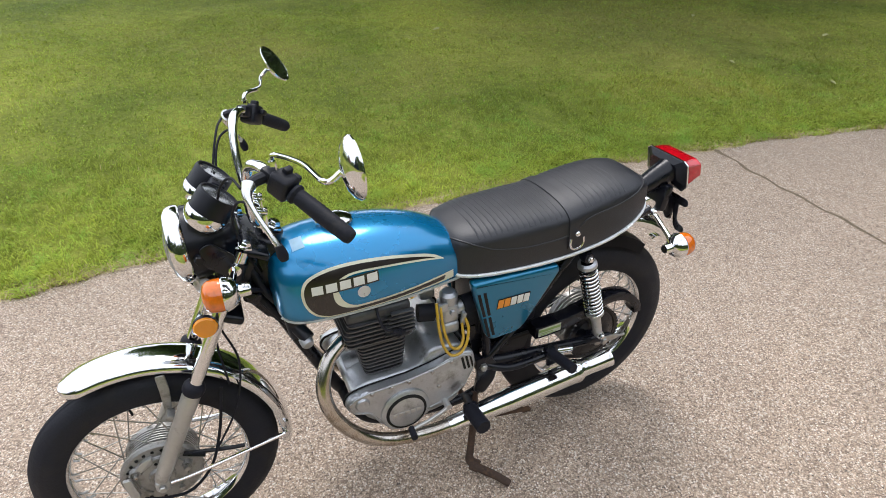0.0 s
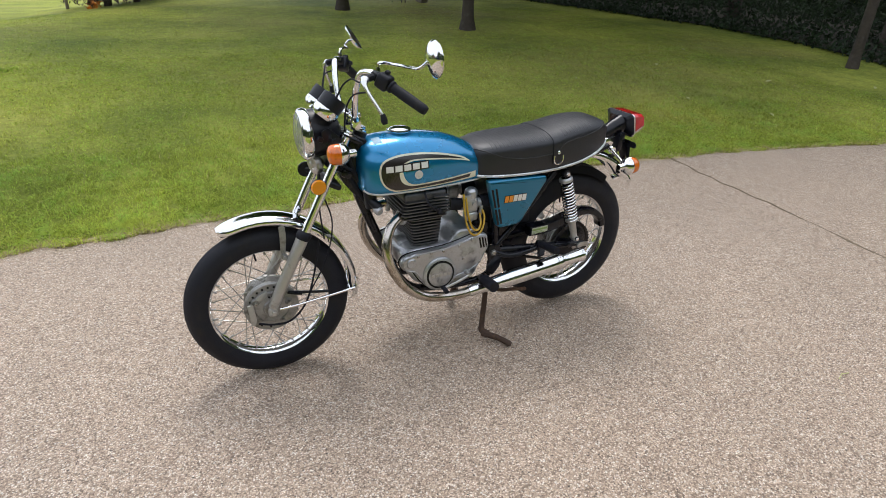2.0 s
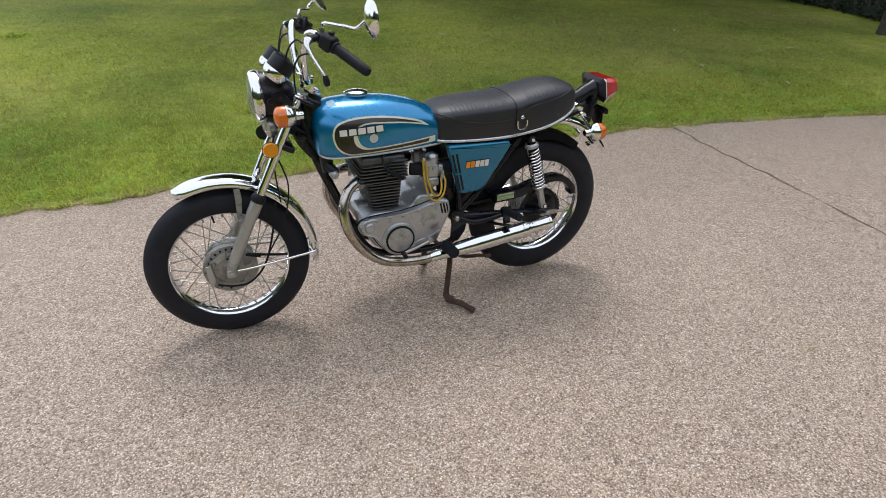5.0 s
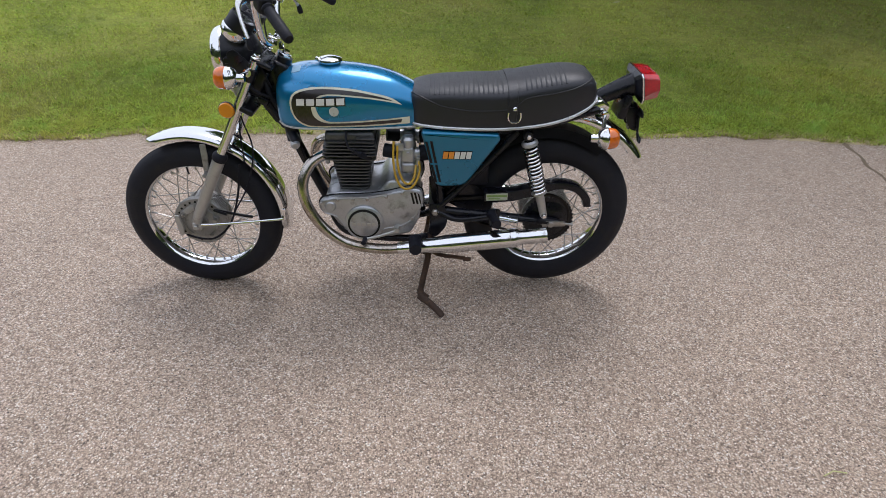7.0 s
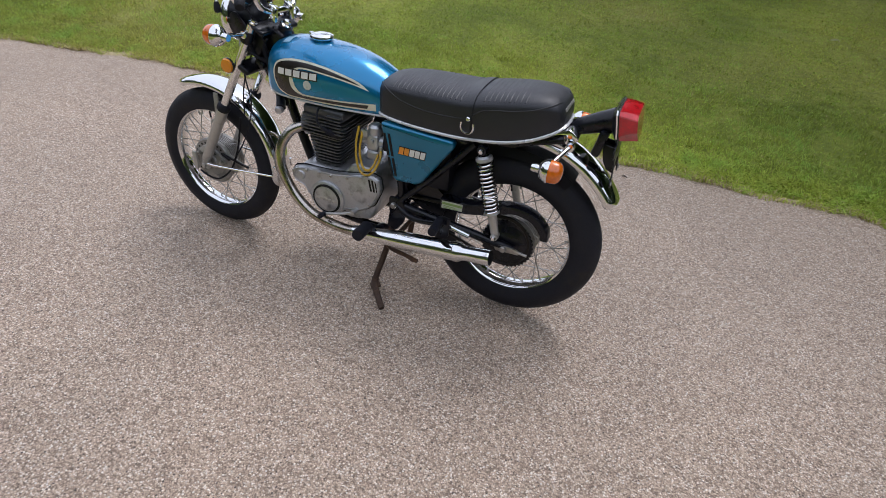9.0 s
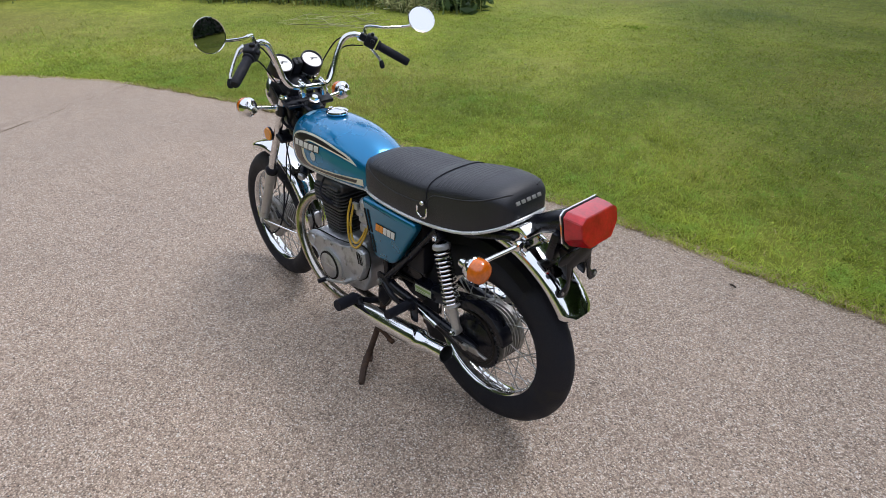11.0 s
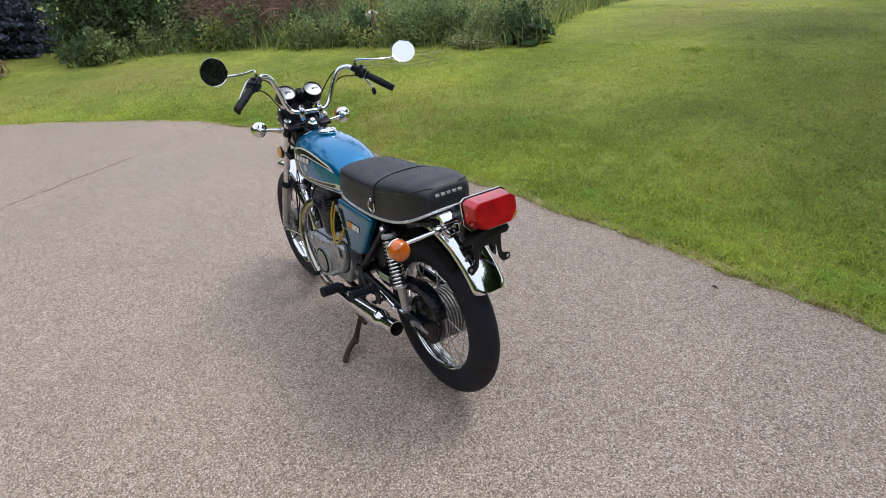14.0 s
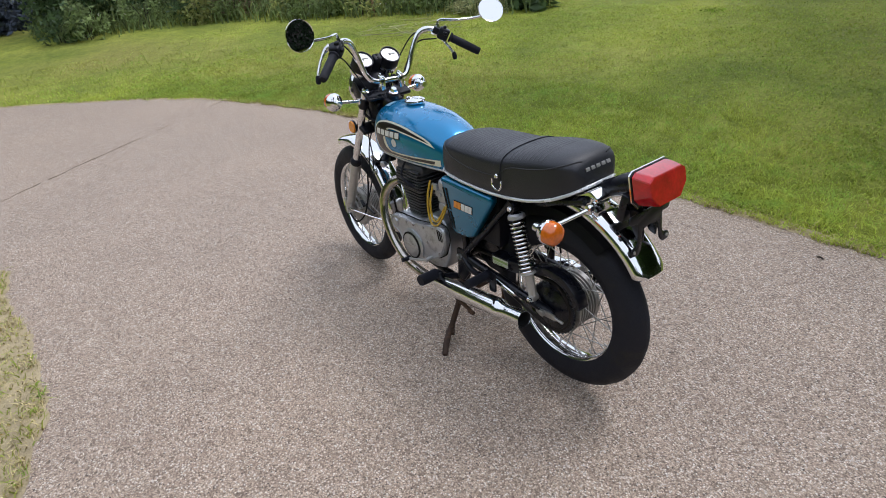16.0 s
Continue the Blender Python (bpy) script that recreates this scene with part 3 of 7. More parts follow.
def tree(place, trunk_r, height, crown_r, seed, label, leaf=0.085, groups=260, flare=1.5, off=(0.0, 0.0)):
    r = np.random.RandomState(seed)
    x, y = place
    z = ground_height(x, y) - 0.06
    t = thing("tree", (x, y, z), label, "tree", "trees on the lawn")
    fork_z = height * 0.42
    bm = bmesh.new()
    path, rad = [], []
    for k in range(14):
        u = k / 13
        path.append((x + 0.10 * u * noise.noise((u * 2, seed, 0)), y + 0.10 * u * noise.noise((u * 2, seed, 5)), z + u * fork_z))
        rad.append(trunk_r * (1 - 0.28 * u) * (1 + (flare - 1) * math.exp(-u * fork_z / 0.14)))
    tube(bm, path, rad, 18)
    for v in bm.verts:
        k = 1 + 0.10 * noise.noise((v.co.x * 9, v.co.y * 9, v.co.z * 2.5))
        v.co.x, v.co.y = x + (v.co.x - x) * k, y + (v.co.y - y) * k
    part("trunk", bm, M_BARK, t, "grey-brown ridged trunk")
    for k in range(6):
        a = 2 * math.pi * k / 6 + r.rand()
        e = Vector((x + off[0] + math.cos(a) * crown_r * 0.6, y + off[1] + math.sin(a) * crown_r * 0.6, z + height * (0.62 + 0.2 * r.rand())))
        p0 = Vector(path[-1])
        bm = bmesh.new()
        tube(bm, spline([p0 - Vector((0, 0, 0.3)), p0.lerp(e, 0.4) + Vector((0, 0, 0.3)), e], 6), [trunk_r * 0.5 * (1 - 0.8 * q / 12) for q in range(13)], 8)
        part("limb", bm, M_BARK, t)
    # unseen crown overhead, moved by off to put its shade on the lawn
    pts = clumps(r, (x + off[0], y + off[1], z + height * 0.72), (crown_r, crown_r, height * 0.27), groups, 120, 0.30)
    leaves("crown", pts, leaf, M_LEAF, t, "green leafy crown", seed)


def shrub(name, place, radii, groups, each, leaf, material, label, seed, category="shrub", lift=0.5, spread=0.12, group="", stems=7):
    r = np.random.RandomState(seed)
    x, y = place
    z = ground_height(x, y) - 0.03
    t = thing(name, (x, y, z), label, category, group)
    for k in range(stems):
        a = 2 * math.pi * k / stems
        bm = bmesh.new()
        e = Vector((x + math.cos(a) * radii[0] * 0.5, y + math.sin(a) * radii[1] * 0.5, z + radii[2] * (1 + lift) * 0.8))
        tube(bm, spline([(x + 0.05 * math.cos(a), y + 0.05 * math.sin(a), z), (x + math.cos(a) * radii[0] * 0.2, y + math.sin(a) * radii[1] * 0.2, z + radii[2] * 0.6), e], 4), [0.03 * max(0.3, radii[2]) * (1 - 0.08 * q) for q in range(9)], 6)
        part("stem", bm, M_BARK, t)
    pts = clumps(r, (x, y, z + radii[2] * (0.55 + lift)), radii, groups, each, spread)
    pts = pts[pts[:, 2] > z + 0.02]
    leaves("foliage", pts, leaf, material, t, "", seed)
    return t


tree((4.55, 8.45), 0.112, 8.0, 4.9, 11, "lawn tree with a plain grey-brown trunk", leaf=0.105, flare=1.6, groups=460, off=(0.1, 1.1))
tree((3.26, 12.15), 0.135, 9.0, 6.0, 12, "thicker lawn tree with a dark trunk", leaf=0.105, groups=520, flare=1.4)
tree((8.45, 3.60), 0.075, 7.5, 3.6, 13, "tree at the edge of the shady bed", leaf=0.105, flare=1.3, groups=420, off=(1.7, 3.0))
tree((10.4, 4.35), 0.11, 8.0, 3.2, 14, "tree close behind another in the shady bed", flare=1.2)
tree((11.6, 8.6), 0.16, 9.0, 5.2, 15, "wood edge tree with a wide crown shifted to shade the lawn", leaf=0.105, flare=1.3, groups=560, off=(-3.6, 1.6))
tree((12.2, 13.5), 0.18, 9.0, 5.4, 16, "tree in the dark wood edge, its crown shifted to shade the lawn", leaf=0.105, flare=1.3, groups=540, off=(-4.0, 3.0))

# young stem and a dark box by the lawn trees
shrub("sapling", (5.45, 13.9), (0.25, 0.25, 0.5), 10, 30, 0.05, M_LEAF, "thin sapling on the lawn", 21, "sapling", stems=2)
bm = bmesh.new()
zb = ground_height(5.95, 13.8)
block(bm, (0.26, 0.22, 0.24), pose(5.95, 13.8, zb + 0.10, 12, 18, 30), 0.02)
tagged(part("utility_box", bm, M_RAIL, None), "small dark tilted box on the lawn", "box")


def bed_front(y):
    """The curved edge of the shady bed beyond the lawn."""
    return float(np.interp(y, [-8, -1, 3.2, 5.2, 7.3, 9.7, 14.8, 24, 40], [7.2, 7.8, 8.9, 9.5, 9.75, 9.6, 9.2, 8.2, 6.0]))


def shady_bed():
    r = np.random.RandomState(31)
    low, tall = [], []
    for _ in range(44000):
        y = -4 + 34 * r.rand()
        d = 7.5 * r.rand() ** 1.4
        x = bed_front(y) + d + 0.15 * noise.noise((y * 1.5, 0, 0))
        h = 0.10 + 0.30 * min(1, d / 1.5) + 0.55 * max(0.0, noise.noise((x * 0.6, y * 0.6, 4))) * min(1, d / 2)
        low.append((x, y, ground_height(x, y) + h * r.rand() ** 0.6))
    for _ in range(52000):
        y = -6 + 40 * r.rand()
        d = 4.0 + 5 * r.rand()
        x = bed_front(y) + d
        h = 1.0 + 2.2 * (0.5 + 0.8 * noise.noise((x * 0.35, y * 0.35, 9)))
        tall.append((x, y, ground_height(x, y) + max(0.3, h) * r.rand()))
    tagged(leaves("groundcover", low, 0.050, M_HEDGE, seed=5), "green groundcover darkened in colour for the shade under trees", "groundcover", kind="stuff")
    tagged(leaves("undergrowth", tall, 0.085, M_HEDGE, seed=6), "undergrowth at the edge of the wood, darkened in colour for shade", "undergrowth", kind="stuff")


shady_bed()


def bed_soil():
    """Dark litter sheet added under the groundcover so that no bright lawn shows."""
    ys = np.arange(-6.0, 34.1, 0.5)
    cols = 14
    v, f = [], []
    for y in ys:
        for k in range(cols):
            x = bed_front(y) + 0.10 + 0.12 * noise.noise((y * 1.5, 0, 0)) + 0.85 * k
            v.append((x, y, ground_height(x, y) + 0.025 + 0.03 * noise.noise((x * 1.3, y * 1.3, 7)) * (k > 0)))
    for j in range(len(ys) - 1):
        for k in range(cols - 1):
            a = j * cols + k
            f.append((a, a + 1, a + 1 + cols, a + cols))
    tagged(soup("bed_soil", v, f, M_LITTER, smooth=True), "dark litter sheet added under the groundcover to hide the lawn", "soil", kind="structure")


bed_soil()


def car(place, turn):
    """A dark parked car, half hidden behind the trees."""
    x, y = place
    z = ground_height(x, y)
    t = thing("car", (x, y, z), "dark blue car parked behind the trees", "car")
    t.matrix_basis = pose(x, y, z, 0, 0, turn)
    M = t.matrix_basis

    def put(name, bm, m, parent, label=""):
        bmesh.ops.transform(bm, matrix=M, verts=bm.verts)
        return part(name, bm, m, parent, label)

    side = rounded([(-2.2, 0.32), (-2.25, 0.72), (-1.35, 0.92), (-0.75, 1.38), (0.75, 1.42), (1.45, 0.98), (2.15, 0.90), (2.2, 0.35)], 0.12, 4)
    bm = bmesh.new()
    plate(bm, side, -0.86, 0.86, 0.06, 3)
    body = put("body", bm, M_CARBODY, t)
    for s in (-1, 1):
        for a, b, c, d in (((-1.15, 0.95), (-0.65, 1.32), (0.0, 1.34), (0.0, 0.95)), ((0.06, 0.95), (0.06, 1.34), (0.70, 1.34), (1.22, 0.98))):
            bm = bmesh.new()
            plate(bm, [a, b, c, d], s * 0.855, s * 0.872)
            put("window", bm, M_CARGLASS, body)
        for wx in (-1.35, 1.35):
            bm = bmesh.new()
            lathe(bm, [(0.0, -0.10), (0.20, -0.10), (0.31, -0.09), (0.33, -0.05), (0.33, 0.08), (0.0, 0.08)], (wx, s * 0.80, 0.33), (0, s, 0), 28)
            put("wheel", bm, mat("car_tyre", (0.015, 0.015, 0.015), 0.8), t)
        bm = bmesh.new()
        block(bm, (2.2, 0.03, 0.05), pose(0.0, s * 0.70, 1.44), 0.01)
        put("roof_rail", bm, M_CHROME_LIGHT, t, "pale roof rail")


M_CHROME_LIGHT = mat("pale_grey_trim", (0.6, 0.62, 0.64), 0.35, 0.3, var=0.05)
car((17.2, 8.2), 60)

# purple-leaved shrubs, rail fence and the neighbour's garden far across the lawn
for k, (x, y, rx, rz) in enumerate(((-1.95, 15.6, 0.42, 0.8), (-1.55, 14.4, 0.50, 0.9), (-0.95, 15.2, 0.55, 1.0), (-0.70, 16.6, 0.62, 1.0), (0.42, 19.0, 0.72, 0.9))):
    shrub("purple_shrub", (x, y), (rx, rx, rz), 60, 60, 0.045, M_PURPLE, "dark purple-leaved shrub on bare stems", 40 + k, "shrub", 0.55, 0.15, "purple shrubs")
shrub("flowering_shrub", (-1.84, 13.95), (0.12, 0.10, 0.22), 10, 24, 0.04, M_ORANGEFLOWER, "small shrub with orange blossom", 51, "flower", 0.5, 0.05, stems=4)
shrub("yellow_shrub", (-5.7, 33.5), (0.62, 0.5, 0.42), 26, 50, 0.08, M_YELLOWBUSH, "bright yellow-leaved shrub by the house", 52, "shrub", 0.2, 0.14)
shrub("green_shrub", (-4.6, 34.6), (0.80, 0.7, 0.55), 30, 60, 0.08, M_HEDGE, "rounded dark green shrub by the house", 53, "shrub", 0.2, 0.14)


def rail_fence(a, b, posts):
    a, b = Vector((*a, ground_height(*a))), Vector((*b, ground_height(*b)))
    t = thing("rail_fence", a, "low weathered grey wooden rail fence", "fence")
    for k in range(posts):
        p = a.lerp(b, k / (posts - 1))
        bm = bmesh.new()
        block(bm, (0.065, 0.065, 0.62), pose(p.x, p.y, p.z + 0.27, 2 * noise.noise((k, 0, 0)), 0, 20), 0.01)
        part("post", bm, M_RAIL, t)
        if k:
            for h in (0.22, 0.44):
                q = a.lerp(b, (k - 1) / (posts - 1))
                bm = bmesh.new()
                tube(bm, [q + Vector((0, 0, h)), p + Vector((0, 0, h + 0.02))], 0.025, 8)
                part("rail", bm, M_RAIL, t)


rail_fence((-2.45, 15.4), (1.9, 21.0), 8)


def house(place, turn):
    x, y = place
    z = ground_height(x, y) - 1.0
    t = thing("house", (x, y, z), "far pinkish brick house behind garden shrubs", "house")
    M = pose(x, y, z, 0, 0, turn)

    def put(name, bm, m, parent):
        bmesh.ops.transform(bm, matrix=M, verts=bm.verts)
        return part(name, bm, m, parent, smooth=False)

    bm = bmesh.new()
    block(bm, (9, 6, 3.0), pose(0, 0, 1.5))
    wall = put("wall", bm, M_BRICKHOUSE, t)
    bm = bmesh.new()
    v = [bm.verts.new(p) for p in ((-4.9, -3.5, 2.95), (4.9, -3.5, 2.95), (4.9, 3.5, 2.95), (-4.9, 3.5, 2.95), (-4.9, 0, 4.9), (4.9, 0, 4.9))]
    for f in ((0, 1, 5, 4), (2, 3, 4, 5), (0, 4, 3), (1, 2, 5), (0, 3, 2, 1)):
        bm.faces.new([v[i] for i in f])
    put("roof", bm, M_ROOF, t)
    for k in (-2.6, 0.2, 2.8):
        bm = bmesh.new()
        block(bm, (1.2, 0.12, 1.1), pose(k, -3.02, 1.6))
        w = put("window", bm, M_WHITEBITS, wall)
        bm = bmesh.new()
        block(bm, (1.0, 0.12, 0.9), pose(k, -3.05, 1.6))
        put("pane", bm, M_CARGLASS, w)


house((-1.0, 43), 12)


# ---- the wild garden bed at the driveway's far end
def wild_front(x):
    """Front edge of the wild bed (y for x)."""
    return float(np.interp(x, [-20, -12.2, -11.4, -11.0, -10.7, -9.8, -8.0, -7.3, -6.2, -5.3, -4.75], [0.4, 0.1, 0.0, 0.05, 0.6, 2.25, 3.45, 4.05, 4.75, 5.05, 5.55]))


def wild_side(y):
    """Its side edge, where the mown lawn passes."""
    return float(np.interp(y, [5, 5.8, 7.4, 9.9, 16, 30], [-4.7, -4.75, -5.9, -7.1, -9.5, -15]))


def wild_bed():
    r = np.random.RandomState(61)
    green, yellow, small, white = [], [], [], []
    while len(green) < 18000:
        x, y = -18 + 13.5 * r.rand(), -3 + 17 * r.rand() ** 1.2
        d = y - wild_front(x)
        if d < 0.12 * noise.noise((x * 2, 0, 0)) or x > wild_side(y) or y > 13:
            continue
        k = noise.noise((x * 0.5, y * 0.5, 2))
        h = (0.22 + 0.5 * r.rand()) * min(1.0, 0.45 + d / 1.3) * (1.1 + 0.7 * k)
        z = ground_height(x, y) - 0.01
        row = (x, y, z, h, 0.25 + 0.5 * r.rand(), 0.012 + 0.014 * r.rand())
        (yellow if x > -7.2 and y > 5.6 and r.rand() < 0.75 or r.rand() < 0.12 else green).append(row)
        if r.rand() < 0.8:
            small.append((x + 0.05 * r.randn(), y + 0.05 * r.randn(), z + h * (0.3 + 0.7 * r.rand())))
        if r.rand() < 0.02:
            white.append((x, y, z + h * (0.8 + 0.4 * r.rand())))
    tagged(blades("weeds", green, M_WEED, seed=7), "tall green weeds of the wild garden bed", "weeds", kind="stuff")
    tagged(blades("yellow_weeds", yellow, M_WEEDYELLOW, seed=8), "yellowing tall grass at the end of the bed", "weeds", kind="stuff")
    tagged(leaves("weed_leaves", small, 0.040, M_WEED, seed=9), "small leaves among the weeds", "weeds", kind="stuff")
    tagged(leaves("white_blossoms", white, 0.035, M_WHITEBITS, seed=10), "scattered white wild blossoms", "flowers", kind="stuff")


wild_bed()
r_bed = np.random.RandomState(67)
for k in range(18):
    x = -10.8 + 5.7 * (k + 0.5) / 18
    y = wild_front(x) + 0.30 + 0.9 * r_bed.rand()
    q = 0.20 + 0.22 * r_bed.rand()
    m, w = ((M_WEED, "green"), (M_SHRUB, "dark green"), (M_WEEDYELLOW, "yellow-green"), (M_WEED, "green"))[k % 4]
    shrub("wild_plant", (x, y), (q, q, q * 1.1), 16, 34, 0.045, m, "bushy %s wild plant in the garden bed" % w, 300 + k, "plant", 0.35, 0.08, "wild plants", 3)


for k, (x, y) in enumerate(((-10.95, 0.45), (-10.75, 0.12), (-10.55, 0.50), (-11.35, 0.30), (-11.9, 0.15), (-11.25, -1.35), (-10.85, -1.50))):
    q = 0.22 + 0.16 * r_bed.rand()
    m, w = ((M_WEED, "green"), (M_SHRUB, "dark green"))[k % 2] if k < 5 else (M_BRUSH, "withered brown")
    shrub("wild_plant", (x, y), (q, q, q * 0.9), 16, 34, 0.045, m, "bushy %s wild plant in the garden bed" % w, 340 + k, "plant", 0.3, 0.08, "wild plants", 3)


def twig_pile(name, centre, radii, count, length, material, label, seed, thick=0.010):
    r = np.random.RandomState(seed)
    verts, faces = [], []
    for _ in range(count):
        d = r.normal(size=3)
        d /= np.linalg.norm(d)
        c = np.array(centre) + d * np.array(radii) * r.rand() ** 0.4
        c[2] = max(c[2], ground_height(c[0], c[1]) + 0.02)
        u = r.normal(size=3) * (1, 1, 0.45 if count > 200 else 0.05)
        u /= np.linalg.norm(u)
        L = length * (0.4 + 0.8 * r.rand())
        w = np.cross(u, r.normal(size=3))
        w = w / np.linalg.norm(w) * thick * (0.5 + 0.9 * r.rand())
        w2 = np.cross(u, w)
        i = len(verts)
        for e, k in ((-0.5, 1.0), (0.5, 0.35)):
            for q in (w, -0.5 * w + 0.87 * w2, -0.5 * w - 0.87 * w2):
                p = c + u * L * e + q * k
                p[2] = max(p[2], ground_height(p[0], p[1]) + 0.004)
                verts.append(p)
        faces += [(i, i + 1, i + 4, i + 3), (i + 1, i + 2, i + 5, i + 4), (i + 2, i, i + 3, i + 5)]
    ob = soup(name, verts, faces, material)
    return tagged(ob, label, "brush pile" if count > 200 else "stalks", kind="stuff")


zp = ground_height(-10.2, 4.6)
twig_pile("brush_pile", (-11.2, 3.75, zp + 0.55), (2.0, 1.7, 1.15), 11000, 0.34, M_BRUSH, "heap of dry reddish-brown brushwood and vines", 71, 0.0065)
twig_pile("cut_stalk_pile", (-5.75, 5.25, ground_height(-5.75, 5.2) + 0.08), (0.55, 0.35, 0.14), 420, 0.32, M_STALK, "low pile of pale cut stalks at the bed's edge", 72, 0.008)
twig_pile("loose_stalks", (-5.75, 3.9, ground_height(-5.75, 3.9) + 0.03), (0.75, 0.75, 0.02), 44, 0.55, M_STALK, "pale cut stalks strewn on the lawn", 73, 0.007)

shrub("leafy_shrub", (-11.9, 0.85), (0.95, 0.85, 1.15), 80, 100, 0.055, M_SHRUB, "dense green leafy shrub at the end of the bed", 62, "shrub", 0.35, 0.16)
shrub("leafy_shrub", (-11.7, 1.9), (0.7, 0.7, 0.75), 46, 70, 0.05, M_SHRUB, "green shrub among weeds", 63, "shrub", 0.3, 0.14)
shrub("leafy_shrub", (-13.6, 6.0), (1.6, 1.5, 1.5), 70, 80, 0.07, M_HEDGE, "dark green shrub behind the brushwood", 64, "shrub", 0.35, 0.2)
shrub("feathery_weed", (-6.75, 5.3), (0.5, 0.4, 0.45), 40, 90, 0.028, M_WEED, "soft feathery green plant", 65, "plant", 0.3, 0.10)
shrub("dark_leafed_plant", (-5.15, 5.75), (0.42, 0.30, 0.20), 20, 22, 0.09, M_SHRUB, "low plant with broad dark leaves", 66, "plant", 0.3, 0.06)


def spruce(place, height, radius, seed):
    r = np.random.RandomState(seed)
    x, y = place
    z = ground_height(x, y) - 0.05
    t = thing("spruce", (x, y, z), "dark blue-grey spruce with drooping boughs to the ground", "spruce tree")
    bm = bmesh.new()
    tube(bm, [(x, y, z), (x, y, z + height)], [0.16, 0.03], 12)
    part("trunk", bm, M_BARK, t)
    pts = []
    for k in range(620):
        u = r.rand() ** 1.6
        a = 2 * math.pi * r.rand()
        L = radius * (1 - u) * (0.75 + 0.35 * r.rand())
        h = z + 0.25 + u * height
        m = 120
        s = r.rand(m) ** 0.7
        droop = -0.22 * s * L + 0.10 * s * s * L
        w = 0.16 * (1 - 0.5 * s)
        pts.append(np.stack([x + math.cos(a) * s * L + w * r.randn(m) * math.sin(a), y + math.sin(a) * s * L + w * r.randn(m) * math.cos(a), h + droop + 0.03 * r.randn(m)], 1))
    p = np.concatenate(pts)
    p[:, 2] = np.maximum(p[:, 2], z + 0.08)
    leaves("bough_mass", p, 0.062, M_SPRUCE, t, "needle boughs", seed)


spruce((-14.5, -1.75), 6.5, 2.4, 81)
spruce((-15.6, -4.6), 5.0, 2.2, 82)

# garden stake
bm = bmesh.new()
zs = ground_height(-7.25, 4.25)
tube(bm, [(-7.25, 4.25, zs - 0.05), (-7.27, 4.27, zs + 0.7), (-7.30, 4.30, zs + 1.45)], [0.022, 0.020, 0.018], 8)
tagged(part("garden_stake", bm, M_STAKE, None), "thin brown wooden stake standing in the weeds", "stake")


def far_woods():
    """Woods all round at a distance, open towards the neighbour's lawn."""
    r = np.random.RandomState(91)
    pts = []
    for _ in range(110000):
        a = radians(-175 + 235 * r.rand())
        q = (19 if a < radians(-25) else 24) + 9 * r.rand()
        h = 14.0 * (0.8 + 0.35 * noise.noise((a * 4, 0, 0))) * r.rand() ** 0.8
        pts.append((q * math.cos(a), q * math.sin(a), h))
    for _ in range(16000):
        a = radians(60 + 125 * r.rand())
        q = 52 + 14 * r.rand()
        h = 8.0 * (0.7 + 0.5 * noise.noise((a * 5, 2, 0))) * r.rand() ** 0.8
        pts.append((q * math.cos(a), q * math.sin(a), h - 1.6))
    # added leaf-coloured sheet closes sky gaps and stands for the woods' shaded depth
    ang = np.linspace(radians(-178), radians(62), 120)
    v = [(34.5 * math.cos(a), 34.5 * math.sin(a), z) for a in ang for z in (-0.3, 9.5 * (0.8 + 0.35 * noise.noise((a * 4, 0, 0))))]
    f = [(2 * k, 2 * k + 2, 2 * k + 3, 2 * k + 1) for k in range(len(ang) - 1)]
    tagged(soup("backdrop", v, f, M_FARWOOD), "added leaf-coloured sheet that closes the gaps in the far woods", "woods", kind="structure")
    tagged(leaves("far_woods", pts, 0.28, M_FARWOOD, seed=11), "dark green woods round the lawns", "woods", kind="stuff")


far_woods()

# small weeds on the lawn and a straw on the paving
for k, (x, y, q) in enumerate(((-2.45, 6.3, 0.09),)):
    r = np.random.RandomState(95 + k)
    z = ground_height(x, y)
    pts = np.stack([x + r.randn(60) * q, y + r.randn(60) * q * 0.5, z + 0.01 + 0.02 * r.rand(60)], 1)
    tagged(leaves("lawn_weed", pts, 0.024, M_CLOVER, seed=k), "broad-leaved weed in the lawn", "weed", kind="stuff")
bm = bmesh.new()
tube(bm, [(1.395, -1.00, 0.006), (1.43, -0.985, 0.009), (1.47, -0.99, 0.006)], 0.0022, 6)
tagged(part("straw", bm, M_STALK, None), "pale piece of straw on the driveway", "straw")

fallen = bpy.data.meshes.new("fallen_leaf")
fallen.from_pydata([(-0.045, 0, 0.0), (-0.015, 0.022, 0.008), (0.02, 0.018, 0.012), (0.045, 0, 0.004), (0.02, -0.020, 0.010), (-0.015, -0.022, 0.006), (0, 0, -0.004)], [], [(0, 6, 1), (1, 6, 2), (2, 6, 3), (3, 6, 4), (4, 6, 5), (5, 6, 0)])
fallen.materials.append(M_STALK)
r_leaf = random.Random(8)
for x, y in ((4.6, 3.0), (6.3, 3.3), (5.6, 4.6), (3.9, 4.2), (7.4, 2.6), (6.9, 5.4), (2.4, 5.2), (5.0, 2.2), (7.9, 4.4), (3.2, 6.6)):
    ob = tagged(new("fallen_leaf", fallen), "pale dry leaf lying on the mown lawn", "leaf", "leaves on the lawn")
    ob.matrix_basis = pose(x, y, ground_height(x, y) + 0.026, 8, -6, 360 * r_leaf.random())
bm = bmesh.new()
